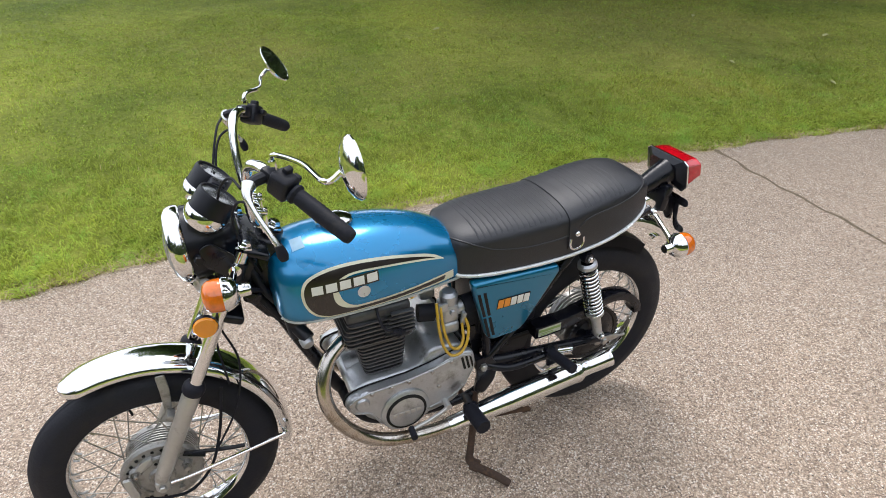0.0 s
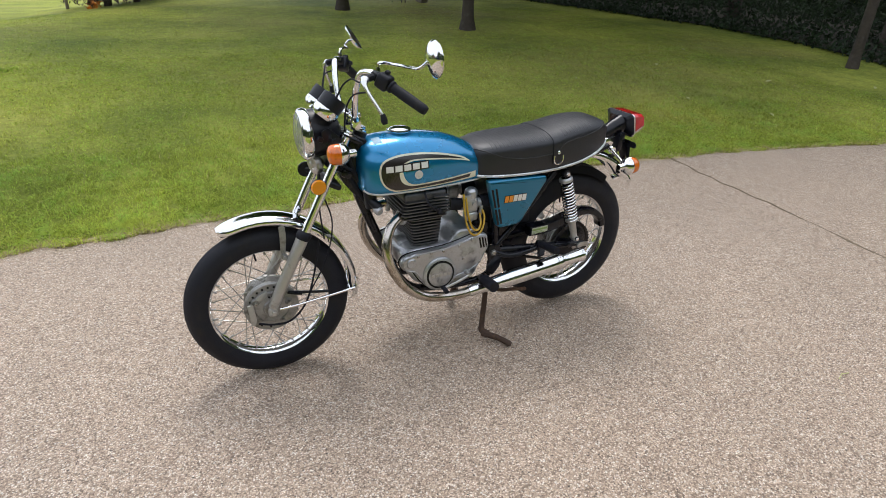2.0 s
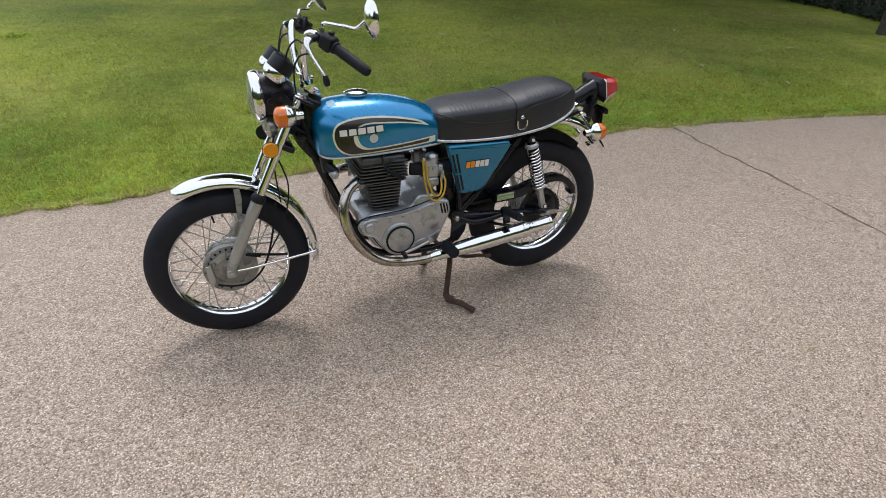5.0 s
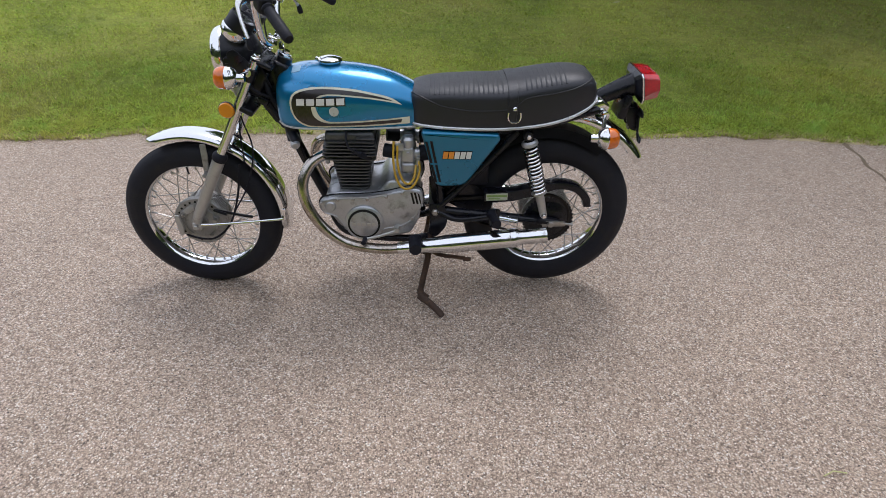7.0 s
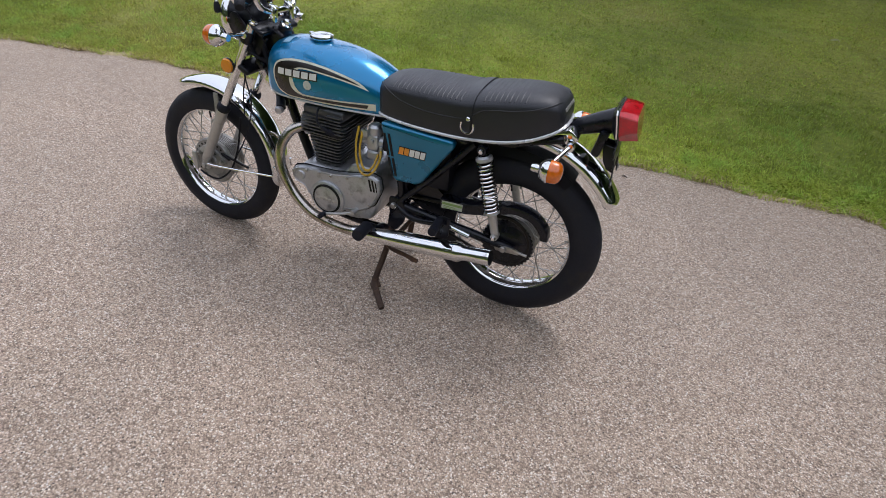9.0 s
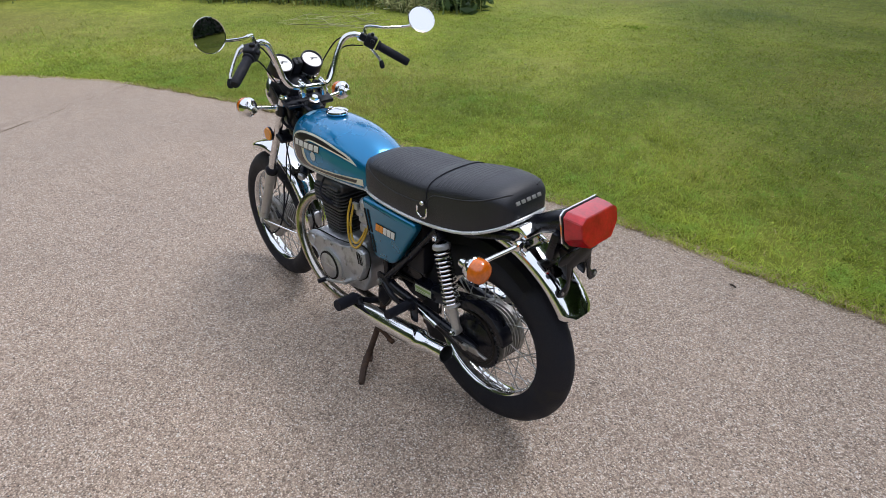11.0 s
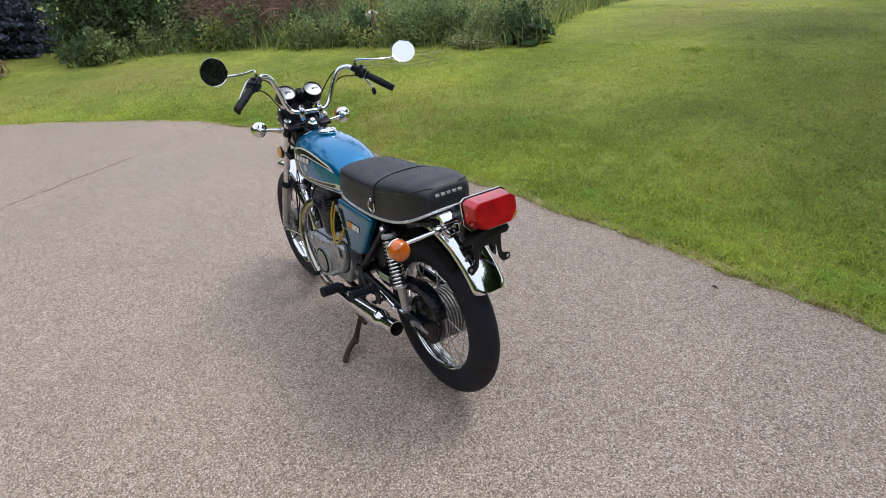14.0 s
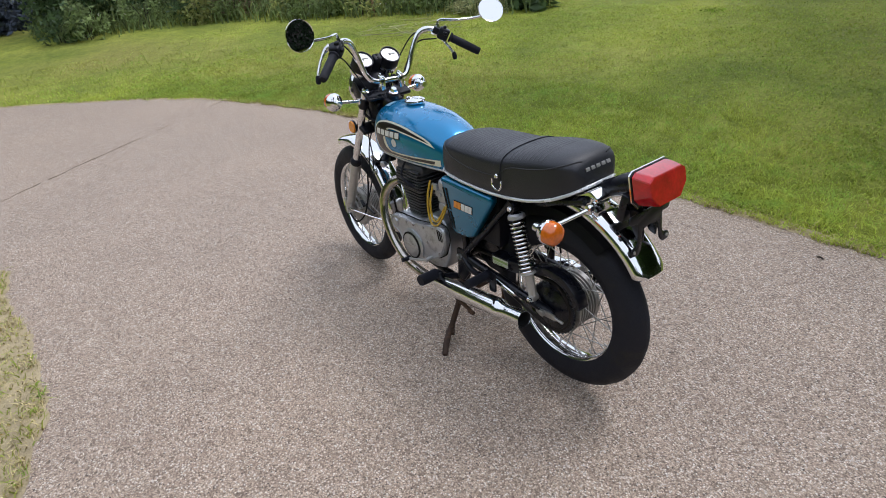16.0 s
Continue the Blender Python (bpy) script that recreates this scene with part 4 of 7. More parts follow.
leaf_rows = [[bm.verts.new((0.955 + 0.006 * i, 1.455 + 0.0035 * j * (1 - abs(i - 2.5) / 4), 0.004 + 0.003 * abs(j - 2) + 0.002 * math.sin(i))) for j in range(5)] for i in range(6)]
for a, b in zip(leaf_rows, leaf_rows[1:]):
    for j in range(4):
        bm.faces.new((a[j], a[j + 1], b[j + 1], b[j]))
bmesh.ops.solidify(bm, geom=bm.faces[:], thickness=0.0006)
tagged(part("dead_leaf", bm, M_BARK, None), "small curled brown leaf on the driveway", "leaf")
for k, (x, y, q) in enumerate(((-7.9, 4.6, 0.14), (-9.9, 6.8, 0.12))):
    bm = bmesh.new()
    bmesh.ops.create_icosphere(bm, subdivisions=3, radius=q)
    zz = ground_height(x, y)
    for v in bm.verts:
        v.co *= 1 + 0.35 * noise.noise(v.co * (0.55 / q) + Vector((k, 3, 0)))
        v.co.z *= 0.7
        v.co += Vector((x, y, zz + 0.42))
        if v.co.z < zz + 0.36:
            v.co.z = zz - 0.02
    tagged(part("pale_stone", bm, M_WHITEBITS, None), "whitish stone standing among the weeds", "stone", "stones in the bed")

# ---------------------------------------------------------------- materials of the motorcycle
M_TEAL = mat("metallic_blue_paint", (0.007, 0.215, 0.46), 0.27, 0.55, var=0.06, scale=5, bscale=900, coat=0.9, rvar=0.04)
# the tank's blue paint, darkened for the dimmer light on the side covers
M_COVER = mat("dimmed_blue_paint", (0.002, 0.170, 0.320), 0.30, 0.6, var=0.06, scale=5, bscale=900, coat=0.9, rvar=0.04)
M_CHROME = mat("polished_chrome", (0.80, 0.81, 0.82), 0.07, 1.0, var=0.03, scale=8, rvar=0.03, wear=(0.42, 0.40, 0.37), wear_amount=0.0, wear_scale=30)
M_PIPE = mat("heat_browned_chrome", (0.50, 0.465, 0.42), 0.19, 1.0, var=0.10, scale=7, rvar=0.06, wear=(0.30, 0.24, 0.17), wear_amount=0.45, wear_scale=14)
M_ALU = mat("dull_cast_aluminium", (0.50, 0.51, 0.53), 0.40, 0.8, var=0.14, scale=14, bump=0.0012, bscale=260, wear=(0.27, 0.27, 0.265), wear_amount=0.3, wear_scale=22)
M_FORK = mat("silver_painted_alloy", (0.50, 0.49, 0.47), 0.40, 0.7, var=0.08, scale=12, rvar=0.08, wear=(0.28, 0.26, 0.23), wear_amount=0.15, wear_scale=25)
M_HUB = mat("grimy_cast_hub", (0.36, 0.352, 0.335), 0.46, 0.6, var=0.18, scale=16, bump=0.001, bscale=240, wear=(0.15, 0.14, 0.12), wear_amount=0.45, wear_scale=24)
M_LEVER = mat("polished_lever_alloy", (0.74, 0.74, 0.73), 0.22, 0.9, var=0.05, scale=14)
M_FIN = mat("grey_black_cylinder_fins", (0.105, 0.105, 0.110), 0.42, 0.55, var=0.3, scale=16, wear=(0.15, 0.15, 0.15), wear_amount=0.3, wear_scale=26)
M_BLACK = mat("black_enamel", (0.0054, 0.006, 0.0105), 0.28, 0.0, spec=0.38, var=0.2, scale=10, rvar=0.1, wear=(0.022, 0.020, 0.019), wear_amount=0.2, wear_scale=16)
M_PLASTIC = mat("black_plastic", (0.0074, 0.008, 0.0135), 0.42, 0.0, spec=0.35, var=0.2, scale=14, bump=0.0006, bscale=500)
M_RUBBER = mat("black_rubber", (0.0094, 0.010, 0.0165), 0.66, 0.0, spec=0.3, var=0.2, scale=20, bump=0.001, bscale=350, wear=(0.028, 0.026, 0.024), wear_amount=0.2, wear_scale=18)
M_TYRE = mat("worn_tyre_rubber", (0.0135, 0.0142, 0.0205), 0.62, 0.0, spec=0.3, var=0.2, scale=15, bump=0.0015, bscale=180, wear=(0.022, 0.020, 0.018), wear_amount=0.25, wear_scale=12)
M_VINYL = mat("black_seat_vinyl", (0.0165, 0.0175, 0.0225), 0.43, 0.0, spec=0.55, var=0.15, scale=12, bump=0.0012, bscale=420, rvar=0.06)
M_STITCH = mat("grey_seat_piping", (0.022, 0.022, 0.024), 0.5, var=0.1)
M_CREAM = mat("cream_tank_stripe", (0.78, 0.76, 0.60), 0.35, var=0.05, coat=0.5)
M_DECAL = mat("dark_brown_black_panel", (0.016, 0.011, 0.010), 0.3, var=0.1, coat=0.5)
M_SILVER = mat("silver_emblem", (0.62, 0.64, 0.64), 0.35, 0.3, var=0.05)
M_WHITE = mat("white_lettering", (0.78, 0.77, 0.72), 0.4, var=0.04)
M_ORANGEINK = mat("orange_badge_paint", (0.80, 0.30, 0.03), 0.4, var=0.05)
M_AMBER = mat("amber_lens", (0.70, 0.15, 0.006), 0.12, var=0.22, scale=30, coat=0.8, spec=0.6)
M_REFLECT = mat("orange_reflector", (0.85, 0.30, 0.01), 0.18, var=0.05, scale=60, bump=0.0008, bscale=500, coat=0.6)
M_RED = mat("red_lens", (0.47, 0.003, 0.010), 0.10, var=0.35, scale=26, coat=0.8, spec=0.5)
M_GLASS = mat("headlamp_glass", (0.55, 0.57, 0.58), 0.10, 0.6, var=0.15, scale=30, coat=1.0, rvar=0.06)
M_GAUGE = mat("gauge_dial_under_glass", (0.12, 0.13, 0.135), 0.22, 0.5, var=0.35, scale=30, coat=1.0)
M_MIRROR = mat("mirror_glass", (0.80, 0.81, 0.82), 0.01, 1.0, var=0.0, rvar=0.005)
M_RUST = mat("rusty_stand_steel", (0.075, 0.048, 0.035), 0.85, 0.2, var=0.35, scale=18, bump=0.0015, bscale=160, wear=(0.16, 0.085, 0.045), wear_amount=0.35, wear_scale=20)
M_HOSE = mat("yellow_fuel_hose", (0.55, 0.34, 0.03), 0.35, var=0.12, scale=20, coat=0.3)
M_STEEL = mat("spoke_steel", (0.42, 0.41, 0.39), 0.35, 0.9, var=0.2, scale=40)
M_STICKER = mat("pale_sticker", (0.55, 0.56, 0.45), 0.45, var=0.1, scale=30)
M_GREENINK = mat("green_sticker_band", (0.25, 0.36, 0.10), 0.45, var=0.1, scale=30)
# near-black stands for the shade inside holes, vents, slots and the sooty bore
M_DARK = mat("near_black_fill", (0.008, 0.008, 0.008), 0.9, var=0.3)

# ---------------------------------------------------------------- the motorcycle: forward is -x, its left side -y
bike = thing("motorcycle", (0, 0, 0), "vintage metallic blue motorcycle with chrome fenders standing on its centre stand", "motorcycle")
STEM = Vector((-0.275, 0, 0.945))
STEER_AXIS = Vector((0.468, 0, 0.884))
STEERED = Matrix.Translation(STEM) @ Matrix.Rotation(radians(-2.0), 4, STEER_AXIS) @ Matrix.Translation(-STEM)
FA, RA = Vector((-0.664, 0, 0.309)), Vector((0.690, 0, 0.345))


def fpart(name, bm, material, parent, label="", **kw):
    """A part that turns with the handlebar."""
    bmesh.ops.transform(bm, matrix=STEERED, verts=bm.verts)
    return part(name, bm, material, parent, label, **kw)


BAR_LEAN = Matrix.Translation((0, 0.010, 1.0)) @ Matrix.Rotation(radians(-1.6), 4, "X") @ Matrix.Translation((0, 0, -1.0))


def bpart(name, bm, material, parent, label="", **kw):
    """A part of the handlebar, which sits a touch askew in its clamps."""
    bmesh.ops.transform(bm, matrix=BAR_LEAN, verts=bm.verts)
    return fpart(name, bm, material, parent, label, **kw)


def cubic(xs, ys, x):
    """A smooth curve through (xs, ys)."""
    if x <= xs[0]:
        return ys[0]
    if x >= xs[-1]:
        return ys[-1]
    i = max(k for k in range(len(xs)) if xs[k] <= x)
    h = xs[i + 1] - xs[i]
    t = (x - xs[i]) / h

    def slope(k):
        if k == 0:
            return (ys[1] - ys[0]) / (xs[1] - xs[0])
        if k == len(xs) - 1:
            return (ys[-1] - ys[-2]) / (xs[-1] - xs[-2])
        return (ys[k + 1] - ys[k - 1]) / (xs[k + 1] - xs[k - 1])

    a, b = slope(i) * h, slope(i + 1) * h
    return ys[i] * (2 * t ** 3 - 3 * t * t + 1) + a * (t ** 3 - 2 * t * t + t) + ys[i + 1] * (3 * t * t - 2 * t ** 3) + b * (t ** 3 - t * t)


def rod(bm, a, b, r, segs=10):
    return tube(bm, [a, b], r, segs)


def bolt(bm, place, axis, r=0.007, h=0.006):
    return lathe(bm, [(0, h), (r * 0.8, h), (r, h * 0.7), (r, 0), (0, 0)], place, axis, 6)


# ---- wheels
def wheel(name, centre, radius, width, hub_r, hub_w, front):
    turn = STEERED if front else Matrix.Identity(4)
    put = fpart if front else part
    c = centre
    bm = bmesh.new()
    w = hub_w
    prof = [(0.012, -w - 0.012), (0.03, -w - 0.010), (0.034, -w), (hub_r * 0.55, -w + 0.004), (hub_r, -w + 0.010), (hub_r, -w + 0.018)]
    for k in range(6):
        y = -w + 0.022 + k * (2 * w - 0.044) / 5.5
        prof += [(hub_r - 0.012, y), (hub_r - 0.012, y + 0.004), (hub_r - 0.002, y + 0.005), (hub_r - 0.002, y + 0.009)]
    prof += [(hub_r, w - 0.014), (hub_r, w - 0.006), (hub_r * 0.5, w), (0.03, w + 0.008), (0.012, w + 0.012)]
    lathe(bm, prof, c, (0, 1, 0), 48, True)
    hub = put(name, bm, M_HUB, bike, "spoked wheel with a cast aluminium drum hub")
    # tyre with ribs and grooves
    rim_r = 0.2285
    t = []
    h = radius - rim_r
    for k in range(25):
        a = math.pi * (k / 24)
        y = -math.cos(a) * width / 2
        r = rim_r + h * math.sin(a) ** 0.72
        if 5 <= k <= 19 and k % 2 == 0:
            r -= 0.0028
        t.append((r, y))
    t = [(rim_r - 0.006, -width * 0.36)] + t[1:-1] + [(rim_r - 0.006, width * 0.36)]
    bm = bmesh.new()
    lathe(bm, t, c, (0, 1, 0), 96, True)
    put("tyre", bm, M_TYRE, hub, "black road tyre with fine tread ribs", sharp=60)
    # chromed rim
    bm = bmesh.new()
    b = 0.029 if front else 0.034
    lathe(bm, [(0.236, -b - 0.004), (0.239, -b - 0.001), (0.236, -b + 0.003), (0.222, -b + 0.007), (0.216, -b * 0.4), (0.213, 0), (0.216, b * 0.4), (0.222, b - 0.007), (0.236, b - 0.003), (0.239, b + 0.001), (0.236, b + 0.004), (0.219, b - 0.001), (0.211, b * 0.45), (0.2085, 0), (0.211, -b * 0.45), (0.219, -b + 0.001)], c, (0, 1, 0), 96, True)
    put("rim", bm, M_CHROME, hub, "bright chromed steel rim", sharp=70)
    # spokes, each laced from a hub flange to the rim
    n = 36
    me = bpy.data.meshes.new("spoke")
    bm = bmesh.new()
    tube(bm, [(0, 0, 0), (0, 0, 1)], 0.0019, 6)
    bm.to_mesh(me)
    bm.free()
    me.materials.append(M_STEEL)
    for k in range(n):
        side = -1 if k % 2 else 1
        cross = 1 if (k // 2) % 2 else -1
        a = 2 * math.pi * k / n
        ah = a + cross * radians(46)
        p = c + Vector((math.cos(ah) * (hub_r - 0.004), side * (w - 0.010), math.sin(ah) * (hub_r - 0.004)))
        q = c + Vector((math.cos(a) * 0.2115, side * 0.006, math.sin(a) * 0.2115))
        d = q - p
        m = Matrix.Translation(p) @ d.to_track_quat("Z", "Y").to_matrix().to_4x4() @ Matrix.Diagonal((1, 1, d.length, 1))
        ob = new("spoke", me)
        ob.parent = hub
        ob.matrix_basis = turn @ m
    # nipples at the rim
    nip = bpy.data.meshes.new("spoke_nipple")
    bm = bmesh.new()
    tube(bm, [(0, 0, 0), (0, 0, 0.016)], 0.0032, 6)
    bm.to_mesh(nip)
    bm.free()
    nip.materials.append(M_STEEL)
    for k in range(n):
        a = 2 * math.pi * k / n
        u = Vector((math.cos(a), 0, math.sin(a)))
        q = c + u * 0.2115 + Vector((0, 0.006 * (-1 if k % 2 else 1), 0))
        ob = new("spoke_nipple", nip)
        ob.parent = hub
        ob.matrix_basis = turn @ Matrix.Translation(q) @ (-u).to_track_quat("Z", "Y").to_matrix().to_4x4()
    bm = bmesh.new()
    rod(bm, c + Vector((0, -w - 0.045, 0)), c + Vector((0, w + 0.045, 0)), 0.008)
    for s in (-1, 1):
        lathe(bm, [(0, 0.012), (0.012, 0.012), (0.014, 0.008), (0.014, 0), (0, 0)], c + Vector((0, s * (w + 0.03), 0)), (0, s, 0), 6)
    put("axle", bm, M_STEEL, hub)
    bm = bmesh.new()
    u = Vector((math.cos(1.75), 0, math.sin(1.75)))
    rod(bm, c + u * 0.209, c + u * 0.178, 0.0035, 8)
    put("valve_stem", bm, M_RUBBER, hub)
    return hub


front_wheel = wheel("front_wheel", FA, 0.307, 0.085, 0.092, 0.046, True)
rear_wheel = wheel("rear_wheel", RA, 0.329, 0.106, 0.100, 0.060, False)

# front drum: brake plate with ribs, arm and air scoop
bm = bmesh.new()
lathe(bm, [(0, -0.020), (0.030, -0.020), (0.034, -0.012), (0.060, -0.010), (0.066, -0.004), (0.096, -0.004), (0.102, 0.002), (0.102, 0.010), (0, 0.010)], FA + Vector((0, -0.050, 0)), (0, 1, 0), 48)
for a0, a1, rr in ((25, 165, 0.062), (200, 235, 0.064), (300, 345, 0.064)):
    arc = [FA + Vector((math.cos(radians(q)) * rr, -0.060, math.sin(radians(q)) * rr)) for q in np.linspace(a0, a1, 16)]
    tube(bm, arc, 0.0035, 8)
lathe(bm, [(0, 0.010), (0.013, 0.010), (0.016, 0.004), (0.017, 0)], FA + Vector((-0.058, -0.056, 0.032)), (0, -1, 0), 20)
lathe(bm, [(0, 0.012), (0.012, 0.012), (0.015, 0.004), (0.016, 0)], FA + Vector((0.062, -0.054, 0.012)), (0, -1, 0), 20)
fpart("brake_plate", bm, M_HUB, front_wheel, "grimy cast brake plate with small cooling holes")
for k, (q, rr) in enumerate([(35 + 15 * j, 0.084) for j in range(10)] + [(60 + 13 * j, 0.047) for j in range(4)] + [(190 + 24 * j, 0.084) for j in range(4)]):
    a = radians(q)
    bm = bmesh.new()
    at = FA + Vector((math.cos(a) * rr, -0.0556 if rr > 0.06 else -0.0618, math.sin(a) * rr))
    lathe(bm, [(0, 0.0012), (0.0042, 0.0010), (0.0046, 0)], at, (0, -1, 0), 10)
    fpart("cooling_hole", bm, M_DARK, front_wheel)
for at, rr in (((0.062, -0.066, 0.012), 0.009), ((-0.058, -0.066, 0.032), 0.007), ((0.035, -0.062, -0.058), 0.008)):
    bm = bmesh.new()
    bolt(bm, FA + Vector(at), (0, -1, 0), rr, 0.011)
    fpart("plate_nut", bm, M_STEEL, front_wheel)
bm = bmesh.new()
plate(bm, rounded([(-0.744, 0.335), (-0.699, 0.377), (-0.674, 0.383), (-0.677, 0.361), (-0.709, 0.341), (-0.725, 0.323)], 0.008), -0.066, -0.050, 0.004)
plate(bm, rounded([(-0.754, 0.343), (-0.733, 0.343), (-0.725, 0.280), (-0.734, 0.255), (-0.746, 0.257)], 0.006), -0.082, -0.070, 0.003)
fpart("brake_arm", bm, M_FORK, front_wheel, "pale alloy brake arm")
bm = bmesh.new()
tube(bm, spline([(-0.72, -0.075, 0.258), (-0.66, -0.085, 0.248), (-0.60, -0.09, 0.258), (-0.54, -0.08, 0.315), (-0.50, -0.07, 0.42), (-0.47, -0.07, 0.56)]), 0.004, 8)
fpart("brake_cable", bm, M_RUBBER, front_wheel)
bm = bmesh.new()
tube(bm, spline([(-0.55, -0.075, 0.352), (-0.60, -0.06, 0.362), (-0.50, -0.072, 0.350), (-0.45, -0.075, 0.345)]), 0.0055, 8)
fpart("brake_link", bm, M_BLACK, front_wheel)

# ---- front fork
fork = part("front_fork", tube(bmesh.new(), [STEM + Vector((-0.055, 0, -0.15)), STEM + Vector((0.0, 0, -0.01))], 0.026, 20), M_BLACK, bike, "telescopic fork with chromed tubes and silver sliders")
for s in (-1, 1):
    top, low = Vector((-0.352, s * 0.092, 0.945)), Vector((-0.664, s * 0.092, 0.328))
    ax = (low - top).normalized()
    bm = bmesh.new()
    rod(bm, top, top + ax * 0.45, 0.0165, 20)
    fpart("fork_tube", bm, M_CHROME, fork, "chromed fork tube")
    bm = bmesh.new()
    p0 = top + ax * 0.395
    tube(bm, [p0, p0 + ax * 0.01, p0 + ax * 0.055, p0 + ax * 0.075, p0 + ax * 0.20, p0 + ax * 0.27, low], [0.020, 0.0225, 0.0225, 0.0210, 0.0210, 0.020, 0.017], 20)
    block(bm, (0.038, 0.024, 0.036), pose(-0.664, s * 0.092, 0.309), 0.010, 3)
    bolt(bm, (-0.664, s * 0.106, 0.309), (0, s, 0), 0.011, 0.008)
    fpart("fork_slider", bm, M_FORK, fork, "matt silver fork slider")
    bm = bmesh.new()
    p1 = top + ax * 0.372
    tube(bm, [p1, p1 + ax * 0.006, p1 + ax * 0.012, p1 + ax * 0.026, p1 + ax * 0.032], [0.018, 0.024, 0.027, 0.027, 0.0245], 20)
    fpart("dust_boot", bm, M_RUBBER, fork, "black rubber dust boot")
    bm = bmesh.new()
    lathe(bm, [(0, 0.014), (0.010, 0.014), (0.012, 0.010), (0.012, 0.006), (0.017, 0.004), (0.018, 0), (0, 0)], top + Vector((0.004, 0, 0.006)), -ax, 6)
    fpart("fork_cap", bm, M_CHROME, fork, "chromed fork cap bolt")
    # headlamp ear and lower shroud
    bm = bmesh.new()
    rod(bm, top + ax * 0.030, top + ax * 0.075, 0.0212, 20)
    plate(bm, rounded([(-0.370, 0.940), (-0.415, 0.982), (-0.440, 0.972), (-0.440, 0.932), (-0.388, 0.882)], 0.01), s * 0.098, s * 0.104, 0.002)
    fpart("headlamp_ear", bm, M_BLACK, fork)
    bm = bmesh.new()
    lathe(bm, [(0, 0.012), (0.024, 0.011), (0.0275, 0.006), (0.0275, 0), (0, 0)], (-0.466, s * 0.112, 0.780), (0, s, 0), 28)
    fpart("side_reflector", bm, M_REFLECT, fork, "round orange side reflector")
    bm = bmesh.new()
    lathe(bm, [(0.0275, 0.005), (0.0288, 0.004), (0.0288, -0.004), (0, -0.004)], (-0.466, s * 0.112, 0.780), (0, s, 0), 28)
    rod(bm, (-0.465, s * 0.106, 0.780), (-0.432, s * 0.092, 0.778), 0.010)
    fpart("reflector_rim", bm, M_BLACK, fork)
for (x, z, d) in ((-0.326, 0.930, 0.018), (-0.410, 0.775, 0.022)):
    bm = bmesh.new()
    block(bm, (0.062, 0.212, d), Matrix.Translation((x, 0, z)) @ Matrix.Rotation(radians(27.5), 4, "Y"), 0.008, 3)
    fpart("triple_clamp", bm, M_BLACK, fork, "black triple clamp")
bm = bmesh.new()
lathe(bm, [(0, 0.020), (0.012, 0.020), (0.015, 0.014), (0.015, 0.008), (0.022, 0.006), (0.022, 0), (0, 0)], STEM + Vector((0.0, 0, -0.005)), STEER_AXIS, 6)
fpart("stem_nut", bm, M_CHROME, fork, "chromed steering stem nut")

# ---- front fender: a chromed, crowned strip on its stays
def fender(bm, centre, r, a0, a1, half, crown, lip, steps=40, taper=None):
    rings = []
    for i in range(steps + 1):
        t = i / steps
        a = radians(a0 + (a1 - a0) * t)
        u = Vector((math.cos(a), 0, math.sin(a)))
        hw = half * (taper(t) if taper else 1)
        ring = []
        for side, thin in ((1, 0.0), (-1, 0.0022)):
            for k in range(-12, 13):
                q = side * k / 12 * math.pi / 2
                sn, cs = math.sin(q), math.cos(q)
                rr = r - lip + (crown + lip) * abs(cs) ** 0.62 - thin
                ring.append(bm.verts.new(centre + u * rr + Vector((0, math.copysign(abs(sn) ** 0.85, sn) * (hw - thin), 0))))
        rings.append(ring)
    m = len(rings[0])
    for a, b in zip(rings, rings[1:]):
        for k in range(m):
            bm.faces.new((a[k], a[(k + 1) % m], b[(k + 1) % m], b[k]))
    for e in (rings[0], rings[-1]):
        for k in range(m // 2 - 1):
            bm.faces.new((e[k], e[k + 1], e[m - 2 - k], e[m - 1 - k]))
    return bm


ends = lambda t: min(1.0, (0.55 + 0.45 * min(1, t / 0.06) ** 0.5)) * min(1.0, 0.6 + 0.4 * min(1, (1 - t) / 0.05) ** 0.5)
bm = fender(bmesh.new(), FA + Vector((0, 0, 0.014)), 0.330, 117, -9, 0.054, 0.016, 0.012, 56, ends)
front_fender = fpart("front_fender", bm, M_CHROME, bike, "crowned chromed front fender", sharp=60)
bm = bmesh.new()
for s in (-1, 1):
    tube(bm, spline([FA + Vector((0.022, s * 0.105, 0.012)), FA + Vector((0.09, s * 0.100, 0.014)), FA + Vector((0.30, s * 0.064, 0.020)), FA + Vector((0.324, s * 0.059, 0.024)), FA + Vector((0.332, s * 0.057, 0.036)), FA + Vector((0.331, s * 0.056, 0.062))], 5), 0.0052, 10)
fpart("fender_stay", bm, M_CHROME, front_fender, "chromed wire fender stay")
for s in (-1, 1):
    bm = bmesh.new()
    plate(bm, rounded([(-0.610, 0.630), (-0.588, 0.630), (-0.586, 0.585), (-0.596, 0.505), (-0.612, 0.505), (-0.609, 0.585)], 0.005), s * 0.0545, s * 0.0600, 0.0015)
    block(bm, (0.020, 0.034, 0.016), pose(-0.600, s * 0.070, 0.515, 0, 25, 0), 0.003)
    plate(bm, rounded([(-0.545, 0.602), (-0.525, 0.596), (-0.578, 0.480), (-0.592, 0.485)], 0.006), s * 0.062, s * 0.067, 0.002)
    fpart("fender_bracket", bm, M_HUB, front_fender, "pale alloy fender bracket")
bm = bmesh.new()
lathe(bm, [(0.012, -0.003), (0.015, 0), (0.012, 0.003), (0.009, 0)], (-0.425, -0.055, 0.565), (0.4, 0.2, 1), 16, True)
